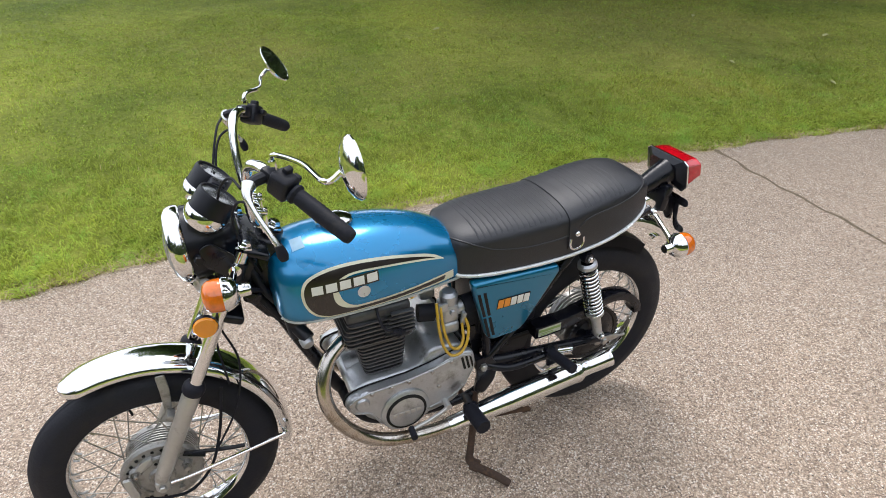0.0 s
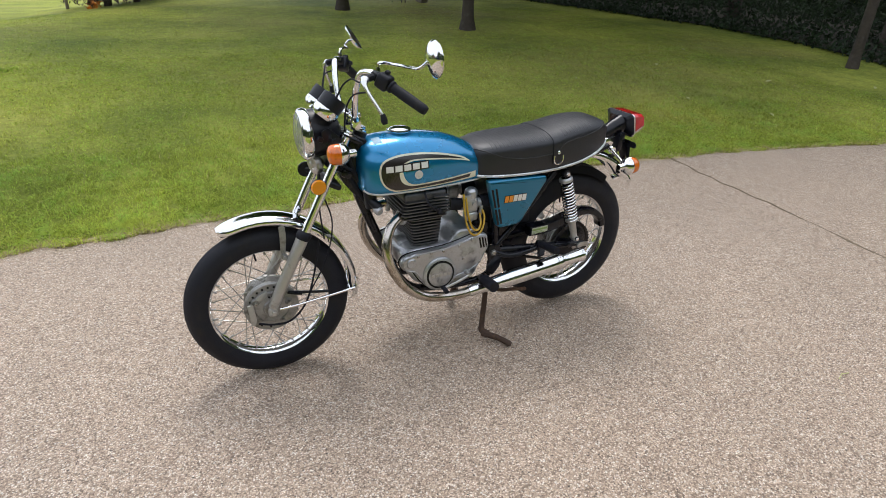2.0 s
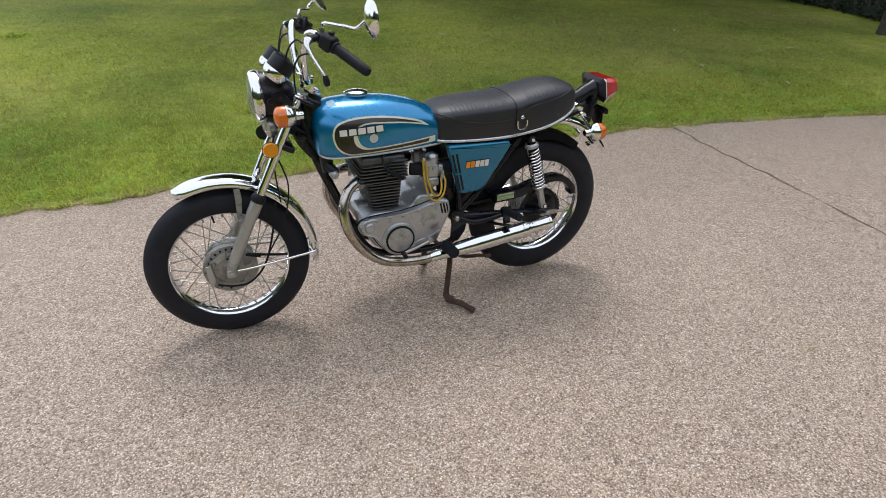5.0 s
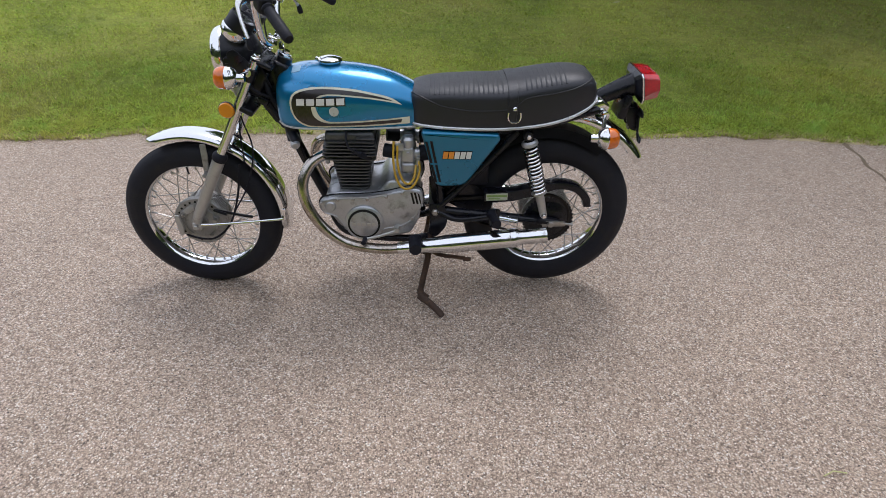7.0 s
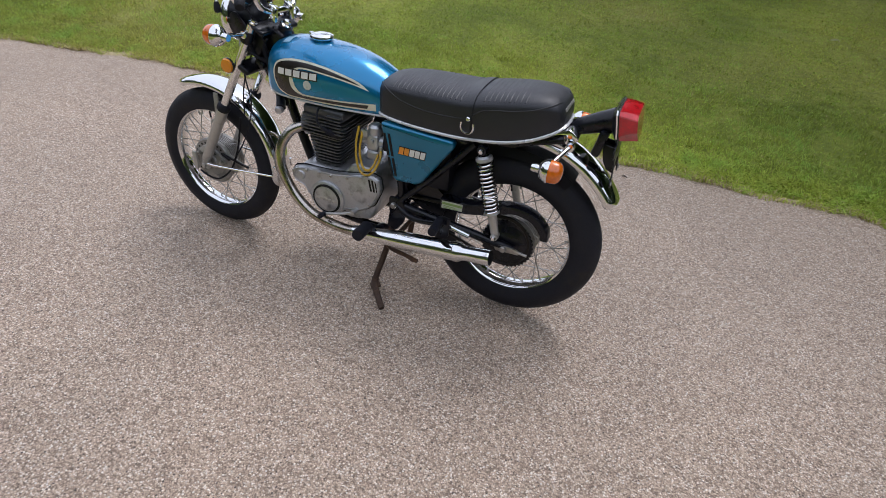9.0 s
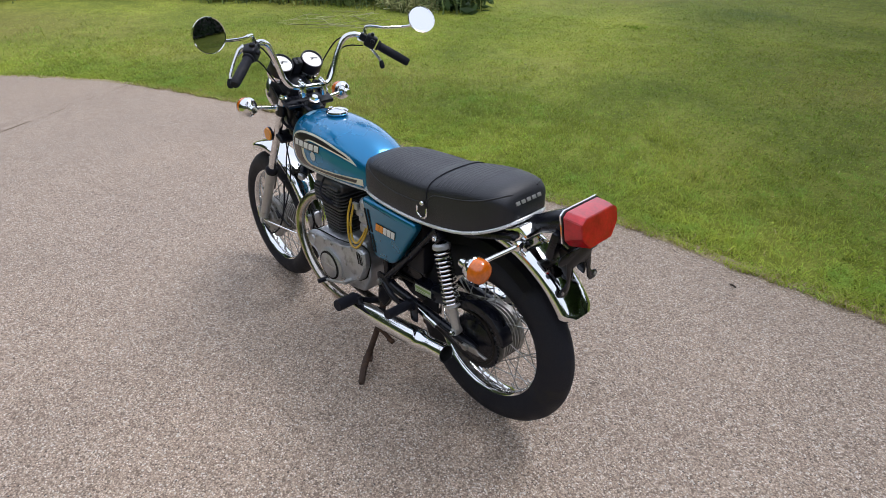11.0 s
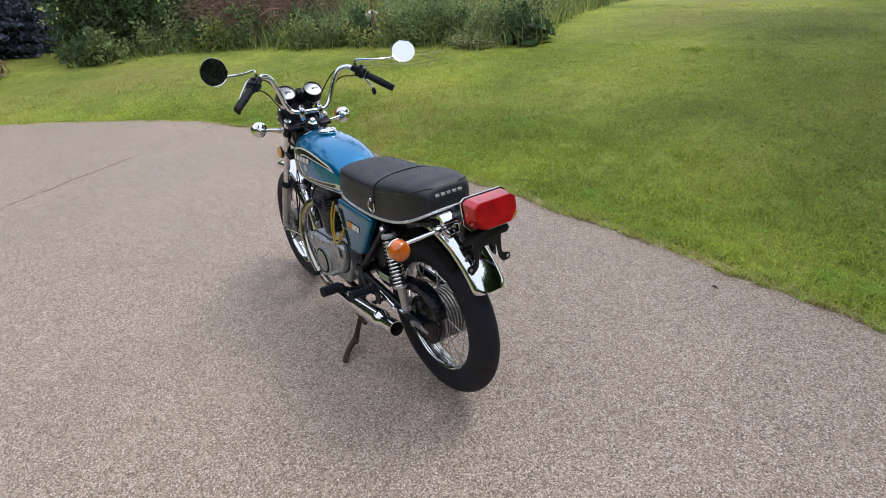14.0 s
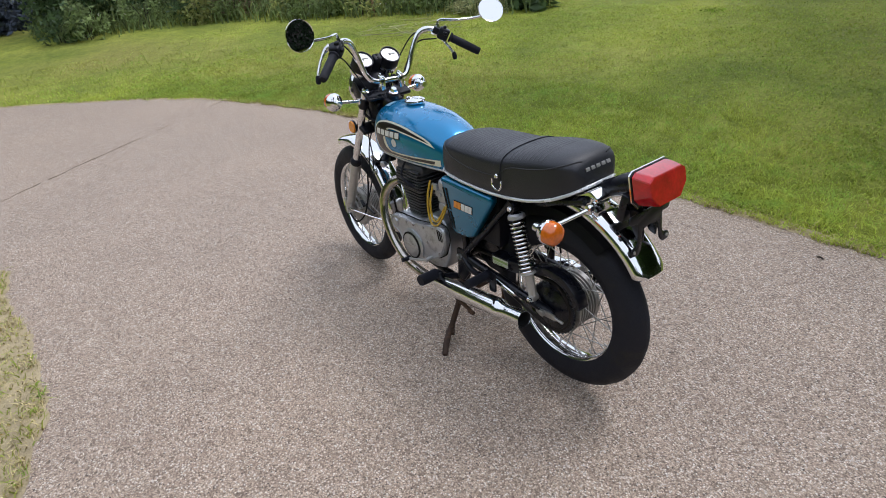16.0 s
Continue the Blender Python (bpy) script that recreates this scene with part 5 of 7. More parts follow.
fpart("cable_guide", bm, M_STEEL, front_fender)

# ---- headlamp
lamp_at, lamp_dir = Vector((-0.456, -0.004, 0.944)), Vector((-1, 0, -0.06))
bm = bmesh.new()
lathe(bm, [(0, -0.105), (0.028, -0.103), (0.058, -0.088), (0.076, -0.060), (0.084, -0.025), (0.086, 0.010), (0, 0.010)], lamp_at, lamp_dir, 48)
for s in (-1, 1):
    bolt(bm, lamp_at + Vector((0.012, s * 0.086, 0.0)), (0, s, 0), 0.012, 0.016)
headlamp = fpart("headlamp", bm, M_BLACK, bike, "round headlamp in a black shell with a chromed rim")
bm = bmesh.new()
lathe(bm, [(0.086, 0.006), (0.090, 0.010), (0.092, 0.020), (0.090, 0.034), (0.083, 0.042), (0.079, 0.040), (0.082, 0.030)], lamp_at, lamp_dir, 56)
fpart("rim", bm, M_CHROME, headlamp, "chromed headlamp rim")
bm = bmesh.new()
lathe(bm, [(0, 0.058), (0.025, 0.056), (0.050, 0.050), (0.070, 0.042), (0.081, 0.036)], lamp_at, lamp_dir, 48)
fpart("lens", bm, M_GLASS, headlamp, "fluted clear glass lens")
bm = bmesh.new()
for k in range(-4, 5):
    y = k * 0.016
    h = math.sqrt(max(0.0, 0.074 ** 2 - y * y))
    path = [lamp_at + Vector((-0.040 - 0.018 * (1 - (y * y + z * z) / 0.0066), y, z)) for z in np.linspace(-h, h, 9)]
    tube(bm, path, 0.0014, 6)
fpart("lens_flutes", bm, M_GLASS, headlamp)
bm = bmesh.new()
lathe(bm, [(0, 0.016), (0.012, 0.018), (0.020, 0.012), (0.034, 0.010), (0.037, 0.004), (0.036, -0.012), (0.015, -0.030), (0, -0.030)], (-0.455, -0.02, 0.835), (-0.9, -0.3, -0.15), 32)
fpart("horn", bm, M_STEEL, bike, "small round grey horn under the headlamp")

# ---- gauges
for s in (-1, 1):
    ax = Vector((0.64, 0, 0.77)).normalized()
    c = Vector((-0.376, s * 0.066, 1.074))
    bm = bmesh.new()
    lathe(bm, [(0, -0.078), (0.030, -0.078), (0.037, -0.066), (0.041, -0.050), (0.0445, -0.046), (0.0445, -0.004), (0.043, 0.002), (0.0395, 0.002), (0.038, -0.004)], c, ax, 40)
    gauge = fpart("gauge", bm, M_PLASTIC, bike, "round black instrument with a chromed lower cup")
    bm = bmesh.new()
    lathe(bm, [(0.0, -0.082), (0.036, -0.080), (0.046, -0.066), (0.0475, -0.050), (0.0455, -0.044), (0.044, -0.050)], c, ax, 40)
    fpart("cup", bm, M_CHROME, gauge, "chromed gauge cup")
    bm = bmesh.new()
    lathe(bm, [(0, -0.002), (0.0385, -0.003)], c, ax, 40)
    fpart("dial", bm, M_GAUGE, gauge, "pale glazed dial")
    bm = bmesh.new()
    q = ax.to_track_quat("Z", "Y").to_matrix().to_4x4()
    block(bm, (0.0016, 0.030, 0.0012), Matrix.Translation(c + ax * -0.0005) @ q @ pose(0.010, 0.004, 0, 0, 0, 80))
    lathe(bm, [(0, 0.001), (0.003, 0.0005), (0.003, -0.002)], c, ax, 12)
    fpart("needle", bm, M_DARK, gauge)
bm = bmesh.new()
block(bm, (0.034, 0.036, 0.085), Matrix.Translation((-0.398, 0.0, 1.044)) @ Matrix.Rotation(radians(39), 4, "Y"), 0.006)
warn = fpart("warning_lamp_panel", bm, M_PLASTIC, bike, "black warning lamp panel between the gauges")
for k in (-1, 1):
    bm = bmesh.new()
    lathe(bm, [(0, 0.003), (0.005, 0.002), (0.006, 0)], Vector((-0.398, 0, 1.044)) + Vector((0.629, 0, 0.777)) * 0.0425 + Vector((0.777, 0, -0.629)) * 0.008 * k, (0.629, 0, 0.777), 10)
    fpart("warning_lamp", bm, M_DARK, warn)

# ---- handlebar, controls and mirrors
bar = spline([(-0.248, -0.268, 1.134), (-0.278, -0.228, 1.160), (-0.297, -0.198, 1.167), (-0.312, -0.165, 1.152), (-0.320, -0.135, 1.095), (-0.318, -0.105, 1.020), (-0.306, -0.070, 0.990), (-0.300, 0, 0.988),
              (-0.306, 0.070, 0.990), (-0.318, 0.105, 1.020), (-0.320, 0.135, 1.095), (-0.312, 0.165, 1.152), (-0.297, 0.198, 1.167), (-0.278, 0.228, 1.160), (-0.248, 0.268, 1.134)], 8)
bm = bmesh.new()
tube(bm, bar, 0.0112, 16)
handlebar = bpart("handlebar", bm, M_CHROME, bike, "high chromed handlebar with black rubber grips")
for s in (-1, 1):
    bm = bmesh.new()
    block(bm, (0.036, 0.024, 0.052), pose(-0.302, s * 0.045, 0.976), 0.007)
    block(bm, (0.034, 0.022, 0.010), pose(-0.298, s * 0.045, 1.004, 0, 20, 0), 0.004)
    for dx in (-0.011, 0.011):
        bolt(bm, (-0.298 + dx, s * 0.045, 1.007 - 0.36 * dx), (0.34, 0, 0.94), 0.0055, 0.006)
    bpart("bar_clamp", bm, M_CHROME, handlebar, "chromed handlebar clamp")
for s in (-1, 1):
    a, b = Vector((-0.248, s * 0.268, 1.134)), Vector((-0.166, s * 0.369, 1.066))
    d = (b - a).normalized()
    bm = bmesh.new()
    path, rad = [], []
    for k in range(25):
        t = k / 24
        path.append(a + d * (0.010 + t * ((b - a).length - 0.010)))
        rad.append((0.0156 if t > 0.08 else 0.020) + (0.0006 if k % 2 else 0) + (0.0012 * math.sin(t * math.pi)))
    tube(bm, path + [b + d * 0.006], rad + [0.013], 18)
    bpart("grip", bm, M_RUBBER, handlebar, "ribbed black rubber grip")
    bm = bmesh.new()
    q = d.to_track_quat("X", "Z").to_matrix().to_4x4()
    block(bm, (0.046, 0.044, 0.050), Matrix.Translation(a - d * 0.018) @ q, 0.009, 3)
    block(bm, (0.014, 0.020, 0.016), Matrix.Translation(a - d * 0.018 + Vector((0.012, 0, 0.026))) @ q, 0.004)
    block(bm, (0.018, 0.014, 0.014), Matrix.Translation(a - d * 0.018 + Vector((0.028, s * -0.012, 0.004))) @ q, 0.004)
    bpart("switch_housing", bm, M_PLASTIC, handlebar, "black switch housing")
    # lever perch and lever
    pv = a - d * 0.052
    bm = bmesh.new()
    block(bm, (0.030, 0.032, 0.028), Matrix.Translation(pv) @ q, 0.006)
    tube(bm, [pv, pv + Vector((-0.030, s * 0.012, -0.004)), pv + Vector((-0.048, s * 0.022, -0.010))], [0.012, 0.012, 0.010], 10)
    bpart("lever_perch", bm, M_PLASTIC if s < 0 else M_BLACK, handlebar)
    bm = bmesh.new()
    l0 = pv + Vector((-0.042, s * 0.016, -0.008))
    lev = spline([l0, l0 + Vector((-0.008, s * 0.022, -0.014)), l0 + Vector((0.002, s * 0.048, -0.044)), l0 + Vector((0.020, s * 0.074, -0.082)), l0 + Vector((0.030, s * 0.084, -0.106))], 6)
    n = len(lev)
    tube(bm, lev, [0.0150 - 0.0093 * min(1, 2.6 * k / n) for k in range(n)], 12)
    bpart("lever", bm, M_LEVER, handlebar, "pale alloy hand lever")
    bm = bmesh.new()
    lathe(bm, [(0, 0.022), (0.008, 0.020), (0.011, 0.010), (0.010, 0), (0.007, -0.012), (0, -0.012)], lev[-1], (0.2, s * 0.1, -1), 14)
    bpart("lever_tip", bm, M_RUBBER, handlebar, "black rubber lever tip")
    # mirror on a bent chromed stem
    mc = Vector((-0.163, s * 0.437, 1.2245))
    base = pv + Vector((0.006, s * 0.004, 0.016))
    bm = bmesh.new()
    tube(bm, spline([base + Vector((0, 0, -0.02)), base + Vector((0, 0, 0.014)), base + Vector((0.010, s * 0.014, 0.026)), base + Vector((0.048, s * 0.070, 0.022)), mc + Vector((-0.042, s * -0.024, -0.026)), mc + Vector((-0.014, s * -0.006, -0.004))], 7), 0.0052, 10)
    lathe(bm, [(0, 0.012), (0.008, 0.011), (0.009, 0), (0.009, -0.012), (0, -0.012)], base, (0, 0, 1), 6)
    mirror = bpart("mirror", bm, M_CHROME, handlebar, "round mirror on a bent chromed stem")
    nm = (Vector((0.97, 0.06, 0.04)) if s < 0 else Vector((0.77, -0.314, 0.55))).normalized()
    bm = bmesh.new()
    lathe(bm, [(0, -0.020), (0.014, -0.019), (0.036, -0.013), (0.051, -0.004), (0.0555, 0.003), (0.0550, 0.006), (0.0525, 0.005)], mc, nm, 40)
    bpart("mirror_shell", bm, M_CHROME, mirror, "chromed mirror back")
    bm = bmesh.new()
    lathe(bm, [(0, 0.0045), (0.0528, 0.0045)], mc, nm, 40)
    bpart("mirror_glass", bm, M_MIRROR, mirror, "mirror glass")
# cables looping from the controls to the fork and engine
for k, pts in enumerate((
        [(-0.335, -0.225, 1.148), (-0.350, -0.170, 1.150), (-0.374, -0.118, 1.105), (-0.392, -0.055, 1.000), (-0.385, -0.040, 0.900), (-0.330, -0.040, 0.790)],
        [(-0.315, -0.250, 1.122), (-0.345, -0.180, 1.100), (-0.360, -0.130, 1.040), (-0.350, -0.075, 0.940), (-0.320, -0.05, 0.84)],
        [(-0.335, 0.225, 1.148), (-0.352, 0.172, 1.138), (-0.376, 0.122, 1.070), (-0.395, 0.060, 0.965), (-0.430, 0.02, 0.860), (-0.455, -0.045, 0.700), (-0.450, -0.068, 0.560)],
        [(-0.300, 0.262, 1.115), (-0.352, 0.195, 1.105), (-0.372, 0.140, 1.020), (-0.340, 0.080, 0.920), (-0.300, 0.06, 0.82)],
        [(-0.372, 0.055, 0.98), (-0.43, 0.0, 0.90), (-0.445, -0.050, 0.76), (-0.415, -0.062, 0.62), (-0.45, -0.075, 0.48), (-0.52, -0.08, 0.36)])):
    bm = bmesh.new()
    tube(bm, spline(pts, 8), 0.0029, 8)
    fpart("control_cable", bm, M_RUBBER, handlebar, "black control cable")

# ---- turn signals
def turn_signal(c, facing, root, mover, name):
    ax = Vector((facing, 0, 0))
    bm = bmesh.new()
    lathe(bm, [(0, -0.050), (0.012, -0.050), (0.0135, -0.047), (0.0140, -0.027), (0.026, -0.021), (0.0335, -0.011), (0.0365, -0.002), (0.0380, 0.002), (0.0360, 0.006), (0, 0.006)], c, ax, 36)
    sgn = mover(name, bm, M_CHROME, bike, "chromed turn signal with an amber lens")
    bm = bmesh.new()
    lathe(bm, [(0.0355, 0.005), (0.0355, 0.018), (0.0335, 0.032), (0.027, 0.041), (0.014, 0.046), (0, 0.047)], c, ax, 36)
    mover("lens", bm, M_AMBER, sgn, "amber lens")
    bm = bmesh.new()
    s = -1 if c[1] < 0 else 1
    rod(bm, Vector(c) + Vector((-facing * 0.010, 0, 0)), root, 0.0075, 12)
    lathe(bm, [(0, 0.012), (0.014, 0.010), (0.016, 0), (0.014, -0.010), (0, -0.012)], root, (0, 1, 0), 12)
    mover("stem", bm, M_CHROME, sgn, "chromed stem")


for s in (-1, 1):
    turn_signal((-0.404, s * 0.215, 0.920), -1, (-0.378, s * 0.105, 0.908), fpart, "front_turn_signal")
    turn_signal((0.811, s * 0.230, 0.744), 1, (0.842, s * 0.085, 0.772), part, "rear_turn_signal")

# ---- fuel tank
TX = [-0.310, -0.302, -0.284, -0.250, -0.195, -0.10, 0.0, 0.08, 0.14, 0.185, 0.208]
TW = [0.052, 0.088, 0.110, 0.126, 0.135, 0.138, 0.133, 0.120, 0.107, 0.094, 0.078]
TB = [0.762, 0.732, 0.717, 0.7115, 0.7105, 0.711, 0.712, 0.7125, 0.713, 0.715, 0.724]
TT = [0.845, 0.878, 0.897, 0.910, 0.918, 0.918, 0.909, 0.891, 0.867, 0.838, 0.795]


def tank_section(x):
    w, zb, zt = cubic(TX, TW, x), cubic(TX, TB, x), cubic(TX, TT, x)
    return w, zb, zb + 0.40 * (zt - zb), zt


def tank_side(x, z):
    w, zb, zc, zt = tank_section(x)
    h, p = (zt - zc, 2.35) if z > zc else (zc - zb, 4.5)
    return w * max(0.0, 1 - min(1.0, abs(z - zc) / h) ** p) ** (1 / p)


bm = bmesh.new()
rings, n = [], 56
for i in range(61):
    u = i / 60
    x = TX[0] + (TX[-1] - TX[0]) * (0.5 - 0.5 * math.cos(u * math.pi)) ** 1.0
    w, zb, zc, zt = tank_section(x)
    ring = []
    for k in range(n):
        a = 2 * math.pi * k / n
        c, s = math.cos(a), math.sin(a)
        h, p = (zt - zc, 2.35) if s > 0 else (zc - zb, 4.5)
        ring.append(bm.verts.new((x, w * math.copysign(abs(c) ** (2 / p), c), zc + h * math.copysign(abs(s) ** (2 / p), s))))
    rings.append(ring)
for a, b in zip(rings, rings[1:]):
    for k in range(n):
        bm.faces.new((a[k], a[(k + 1) % n], b[(k + 1) % n], b[k]))
bm.faces.new(rings[0][::-1])
bm.faces.new(rings[-1])
tank = part("fuel_tank", bm, M_TEAL, bike, "metallic blue fuel tank with black panels and cream stripes", sharp=70)
bm = bmesh.new()
lathe(bm, [(0.034, -0.012), (0.034, 0.002), (0, 0.002)], (-0.122, 0, 0.918), (0, 0, 1), 36)
part("filler_neck", bm, M_TEAL, tank)
bm = bmesh.new()
lathe(bm, [(0.028, 0.0), (0.040, 0.004), (0.043, 0.009), (0.041, 0.015), (0.032, 0.020), (0.014, 0.023), (0, 0.023)], (-0.122, 0, 0.918), (0, 0, 1), 36)
block(bm, (0.022, 0.020, 0.012), pose(-0.162, 0, 0.930, 0, 10, 0), 0.004)
part("filler_cap", bm, M_CHROME, tank, "chromed filler cap")


def skin(bm, outline, side, lift, fn, step=0.010):
    """Lays an outline in x and z onto a flank."""
    f = bm.faces.new([bm.verts.new((x, 0, z)) for x, z in outline])
    xs, zs = [p[0] for p in outline], [p[1] for p in outline]
    for lo, hi, axis in ((min(xs), max(xs), 0), (min(zs), max(zs), 2)):
        for q in np.arange(lo + step, hi, step):
            co, no = [0, 0, 0], [0, 0, 0]
            co[axis], no[axis] = q, 1
            bmesh.ops.bisect_plane(bm, geom=bm.verts[:] + bm.edges[:] + bm.faces[:], plane_co=co, plane_no=no)
    for v in bm.verts:
        v.co.y = side * (fn(v.co.x, v.co.z) + lift)
    return bm


def flow(points, steps=5):
    return [(p.x, p.y) for p in spline([(x, z, 0) for x, z in points], steps)]


def shifted(line, d):
    """A polyline moved sideways by d (a number or a function of the way along)."""
    out, n = [], len(line)
    for i, (x, z) in enumerate(line):
        a, b = line[max(0, i - 1)], line[min(n - 1, i + 1)]
        t = Vector((b[0] - a[0], b[1] - a[1])).normalized()
        k = d(i / (n - 1)) if callable(d) else d
        out.append((x + t.y * k, z - t.x * k))
    return out


outer = flow([(0.156, 0.741), (0.0, 0.736), (-0.165, 0.731), (-0.205, 0.738), (-0.233, 0.758), (-0.248, 0.790), (-0.248, 0.826), (-0.229, 0.852), (-0.180, 0.867), (-0.110, 0.870), (-0.030, 0.863), (0.042, 0.848), (0.095, 0.831), (0.130, 0.808)])
inner = flow([(0.130, 0.808), (0.075, 0.822), (0.010, 0.834), (-0.060, 0.841), (-0.115, 0.843), (-0.146, 0.836), (-0.162, 0.816), (-0.158, 0.790), (-0.148, 0.772), (-0.130, 0.759), (-0.100, 0.755), (0.030, 0.760), (0.155, 0.766)])
black_outer = shifted(outer, 0.0065)
black_inner = shifted(inner, lambda t: 0.0055 + 0.012 * math.exp(-((t - 0.60) / 0.13) ** 2))
for s in (-1, 1):
    bm = bmesh.new()
    skin(bm, outer + inner[1:], s, 0.0010, tank_side)
    part("stripe", bm, M_CREAM, tank, "cream tank stripe")
    bm = bmesh.new()
    keep = [p for p in black_outer if p[0] < (0.149 if p[1] < 0.775 else 0.104)]
    skin(bm, keep + [p for p in black_inner if p[0] < (0.149 if p[1] < 0.775 else 0.098)], s, 0.0018, tank_side)
    part("panel", bm, M_DECAL, tank, "dark tank panel")
    bm = bmesh.new()
    skin(bm, [(-0.101 + 0.0165 * math.cos(a), 0.791 + 0.0165 * math.sin(a)) for a in np.linspace(0, 2 * math.pi, 24, endpoint=False)], s, 0.0016, tank_side)
    part("dot", bm, M_SILVER, tank, "silver dot")
    for k in range(5):
        bm = bmesh.new()
        x0 = -0.228 + 0.0338 * k
        z0 = 0.806 + 0.0012 * k
        skin(bm, [(x0 + 0.002, z0 + 0.003), (x0 + 0.029, z0 + 0.004), (x0 + 0.0295, z0 + 0.026), (x0 + 0.0025, z0 + 0.025)], s, 0.0026, tank_side)
        bar_part = part("emblem_bar", bm, M_WHITE, tank, "white emblem bar")
        bm = bmesh.new()
        skin(bm, [(x0 - 0.0015, z0 - 0.001), (x0 + 0.0322, z0), (x0 + 0.0327, z0 + 0.030), (x0 - 0.001, z0 + 0.029)], s, 0.0022, tank_side)
        part("emblem_edge", bm, M_DECAL, bar_part)
    # chromed trim along the seam
    bm = bmesh.new()
    tube(bm, [(x, s * (tank_side(x, cubic(TX, TB, x) + 0.013) + 0.0005), cubic(TX, TB, x) + 0.012) for x in np.linspace(-0.298, 0.200, 40)], 0.0045, 8)
    part("seam_trim", bm, M_SILVER, tank, "pale bright seam trim")
bm = bmesh.new()
grid = []
for i in range(7):
    x = -0.246 + 0.005 * i
    w, zb, zc, zt = tank_section(x)
    grid.append([bm.verts.new((x, y, 0.0008 + zc + (zt - zc) * (1 - (abs(y) / w) ** 2.35) ** (1 / 2.35))) for y in np.linspace(-0.066, -0.026, 7)])
for a, b in zip(grid, grid[1:]):
    for k in range(6):
        bm.faces.new((a[k], a[k + 1], b[k + 1], b[k]))
part("label", bm, mat("faded_blue_label", (0.25, 0.42, 0.55), 0.4), tank, "faded warning label")
bm = bmesh.new()
rod(bm, (-0.272, -0.06, 0.735), (-0.262, -0.065, 0.66), 0.024, 16)
rod(bm, (-0.268, -0.07, 0.69), (-0.245, -0.105, 0.665), 0.018, 14)
coil = part("ignition_coil", bm, M_PLASTIC, bike, "black ignition coil below the tank")
bm = bmesh.new()
lathe(bm, [(0, 0.016), (0.013, 0.014), (0.017, 0.006), (0.015, -0.012), (0, -0.014)], (-0.252, -0.105, 0.659), (0.3, -1, -0.3), 16)
part("cap", bm, M_ALU, coil)

# ---- seat
SX = [0.150, 0.160, 0.185, 0.25, 0.36, 0.46, 0.505, 0.55, 0.64, 0.715, 0.765, 0.792, 0.806]
SW = [0.060, 0.088, 0.112, 0.130, 0.138, 0.140, 0.140, 0.139, 0.135, 0.126, 0.110, 0.092, 0.068]
SB = [0.744, 0.741, 0.739, 0.737, 0.734, 0.735, 0.738, 0.742, 0.756, 0.778, 0.800, 0.815, 0.824]
ST = [0.826, 0.846, 0.858, 0.869, 0.876, 0.880, 0.885, 0.895, 0.911, 0.917, 0.912, 0.894, 0.862]


def seat_point(x, a):
    """A point of the seat's skin: a runs from the left lower rim (0) over the top to the right one (1)."""
    w, zb, zt = cubic(SX, SW, x), cubic(SX, SB, x), cubic(SX, ST, x)
    h = zt - zb
    t = a * 2 - 1
    s = math.copysign(1, t)
    t = abs(t)
    if t > 0.62:
        k = (t - 0.62) / 0.38
        y, z = w * (0.985 + 0.035 * math.sin(k * math.pi * 0.8) - 0.035 * k), zb + h * 0.60 * (1 - k)
    else:
        q = t / 0.62
        y, z = w * 0.985 * math.sin(q * math.pi / 2) ** 0.80, zb + h * (0.60 + 0.40 * math.cos(q * math.pi / 2) ** 0.62)
    return Vector((x, s * y, z))


bm = bmesh.new()
rings, n = [], 48
for i in range(91):
    u = i / 90
    x = SX[0] + (SX[-1] - SX[0]) * (0.5 - 0.5 * math.cos(u * math.pi))
    rings.append([bm.verts.new(seat_point(x, k / n)) for k in range(n + 1)])
for a, b in zip(rings, rings[1:]):
    for k in range(n):
        bm.faces.new((a[k], a[k + 1], b[k + 1], b[k]))
    bm.faces.new((a[n], a[0], b[0], b[n]))
bm.faces.new(rings[0])
bm.faces.new(rings[-1][::-1])
seat = part("seat", bm, M_VINYL, bike, "long black vinyl seat with pleated top and a strap", sharp=70)
# pleats across the top
for x in list(np.arange(0.225, 0.485, 0.0165)) + list(np.arange(0.552, 0.700, 0.0165)):
    bm = bmesh.new()
    path = [seat_point(x, a) + Vector((0, 0, -0.0034)) for a in np.linspace(0.29, 0.71, 25)]
    tube(bm, path, 0.0042, 8)
    part("pleat", bm, M_VINYL, seat)
for s in (0, 1):
    for pts in ([(0.157, 0.36), (0.185, 0.285), (0.235, 0.20), (0.34, 0.150), (0.44, 0.145), (0.495, 0.150)], [(0.512, 0.160), (0.535, 0.190), (0.575, 0.205), (0.66, 0.205), (0.725, 0.225), (0.765, 0.29), (0.785, 0.40)]):
        bm = bmesh.new()
        tube(bm, [seat_point(p.x, p.y if s == 0 else 1 - p.y) for p in spline([(x, a, 0) for x, a in pts], 8)], 0.0026, 8)
        part("piping", bm, M_STITCH, seat, "raised piping seam")
bm = bmesh.new()
rings = []
for k in range(49):
    a = 0.06 + 0.88 * k / 48
    ring = []
    for dx, lift in ((-0.0165, 0.0005), (-0.0150, 0.0042), (0.0, 0.0052), (0.0150, 0.0042), (0.0165, 0.0005)):
        p = seat_point(0.506 + dx, a)
        c = Vector((0.506, 0, 0.80))
        ring.append(bm.verts.new(p + (p - c).normalized() * lift))
    rings.append(ring)
for a, b in zip(rings, rings[1:]):
    for k in range(4):
        bm.faces.new((a[k], a[k + 1], b[k + 1], b[k]))
strap = part("strap", bm, M_VINYL, seat, "black passenger strap")
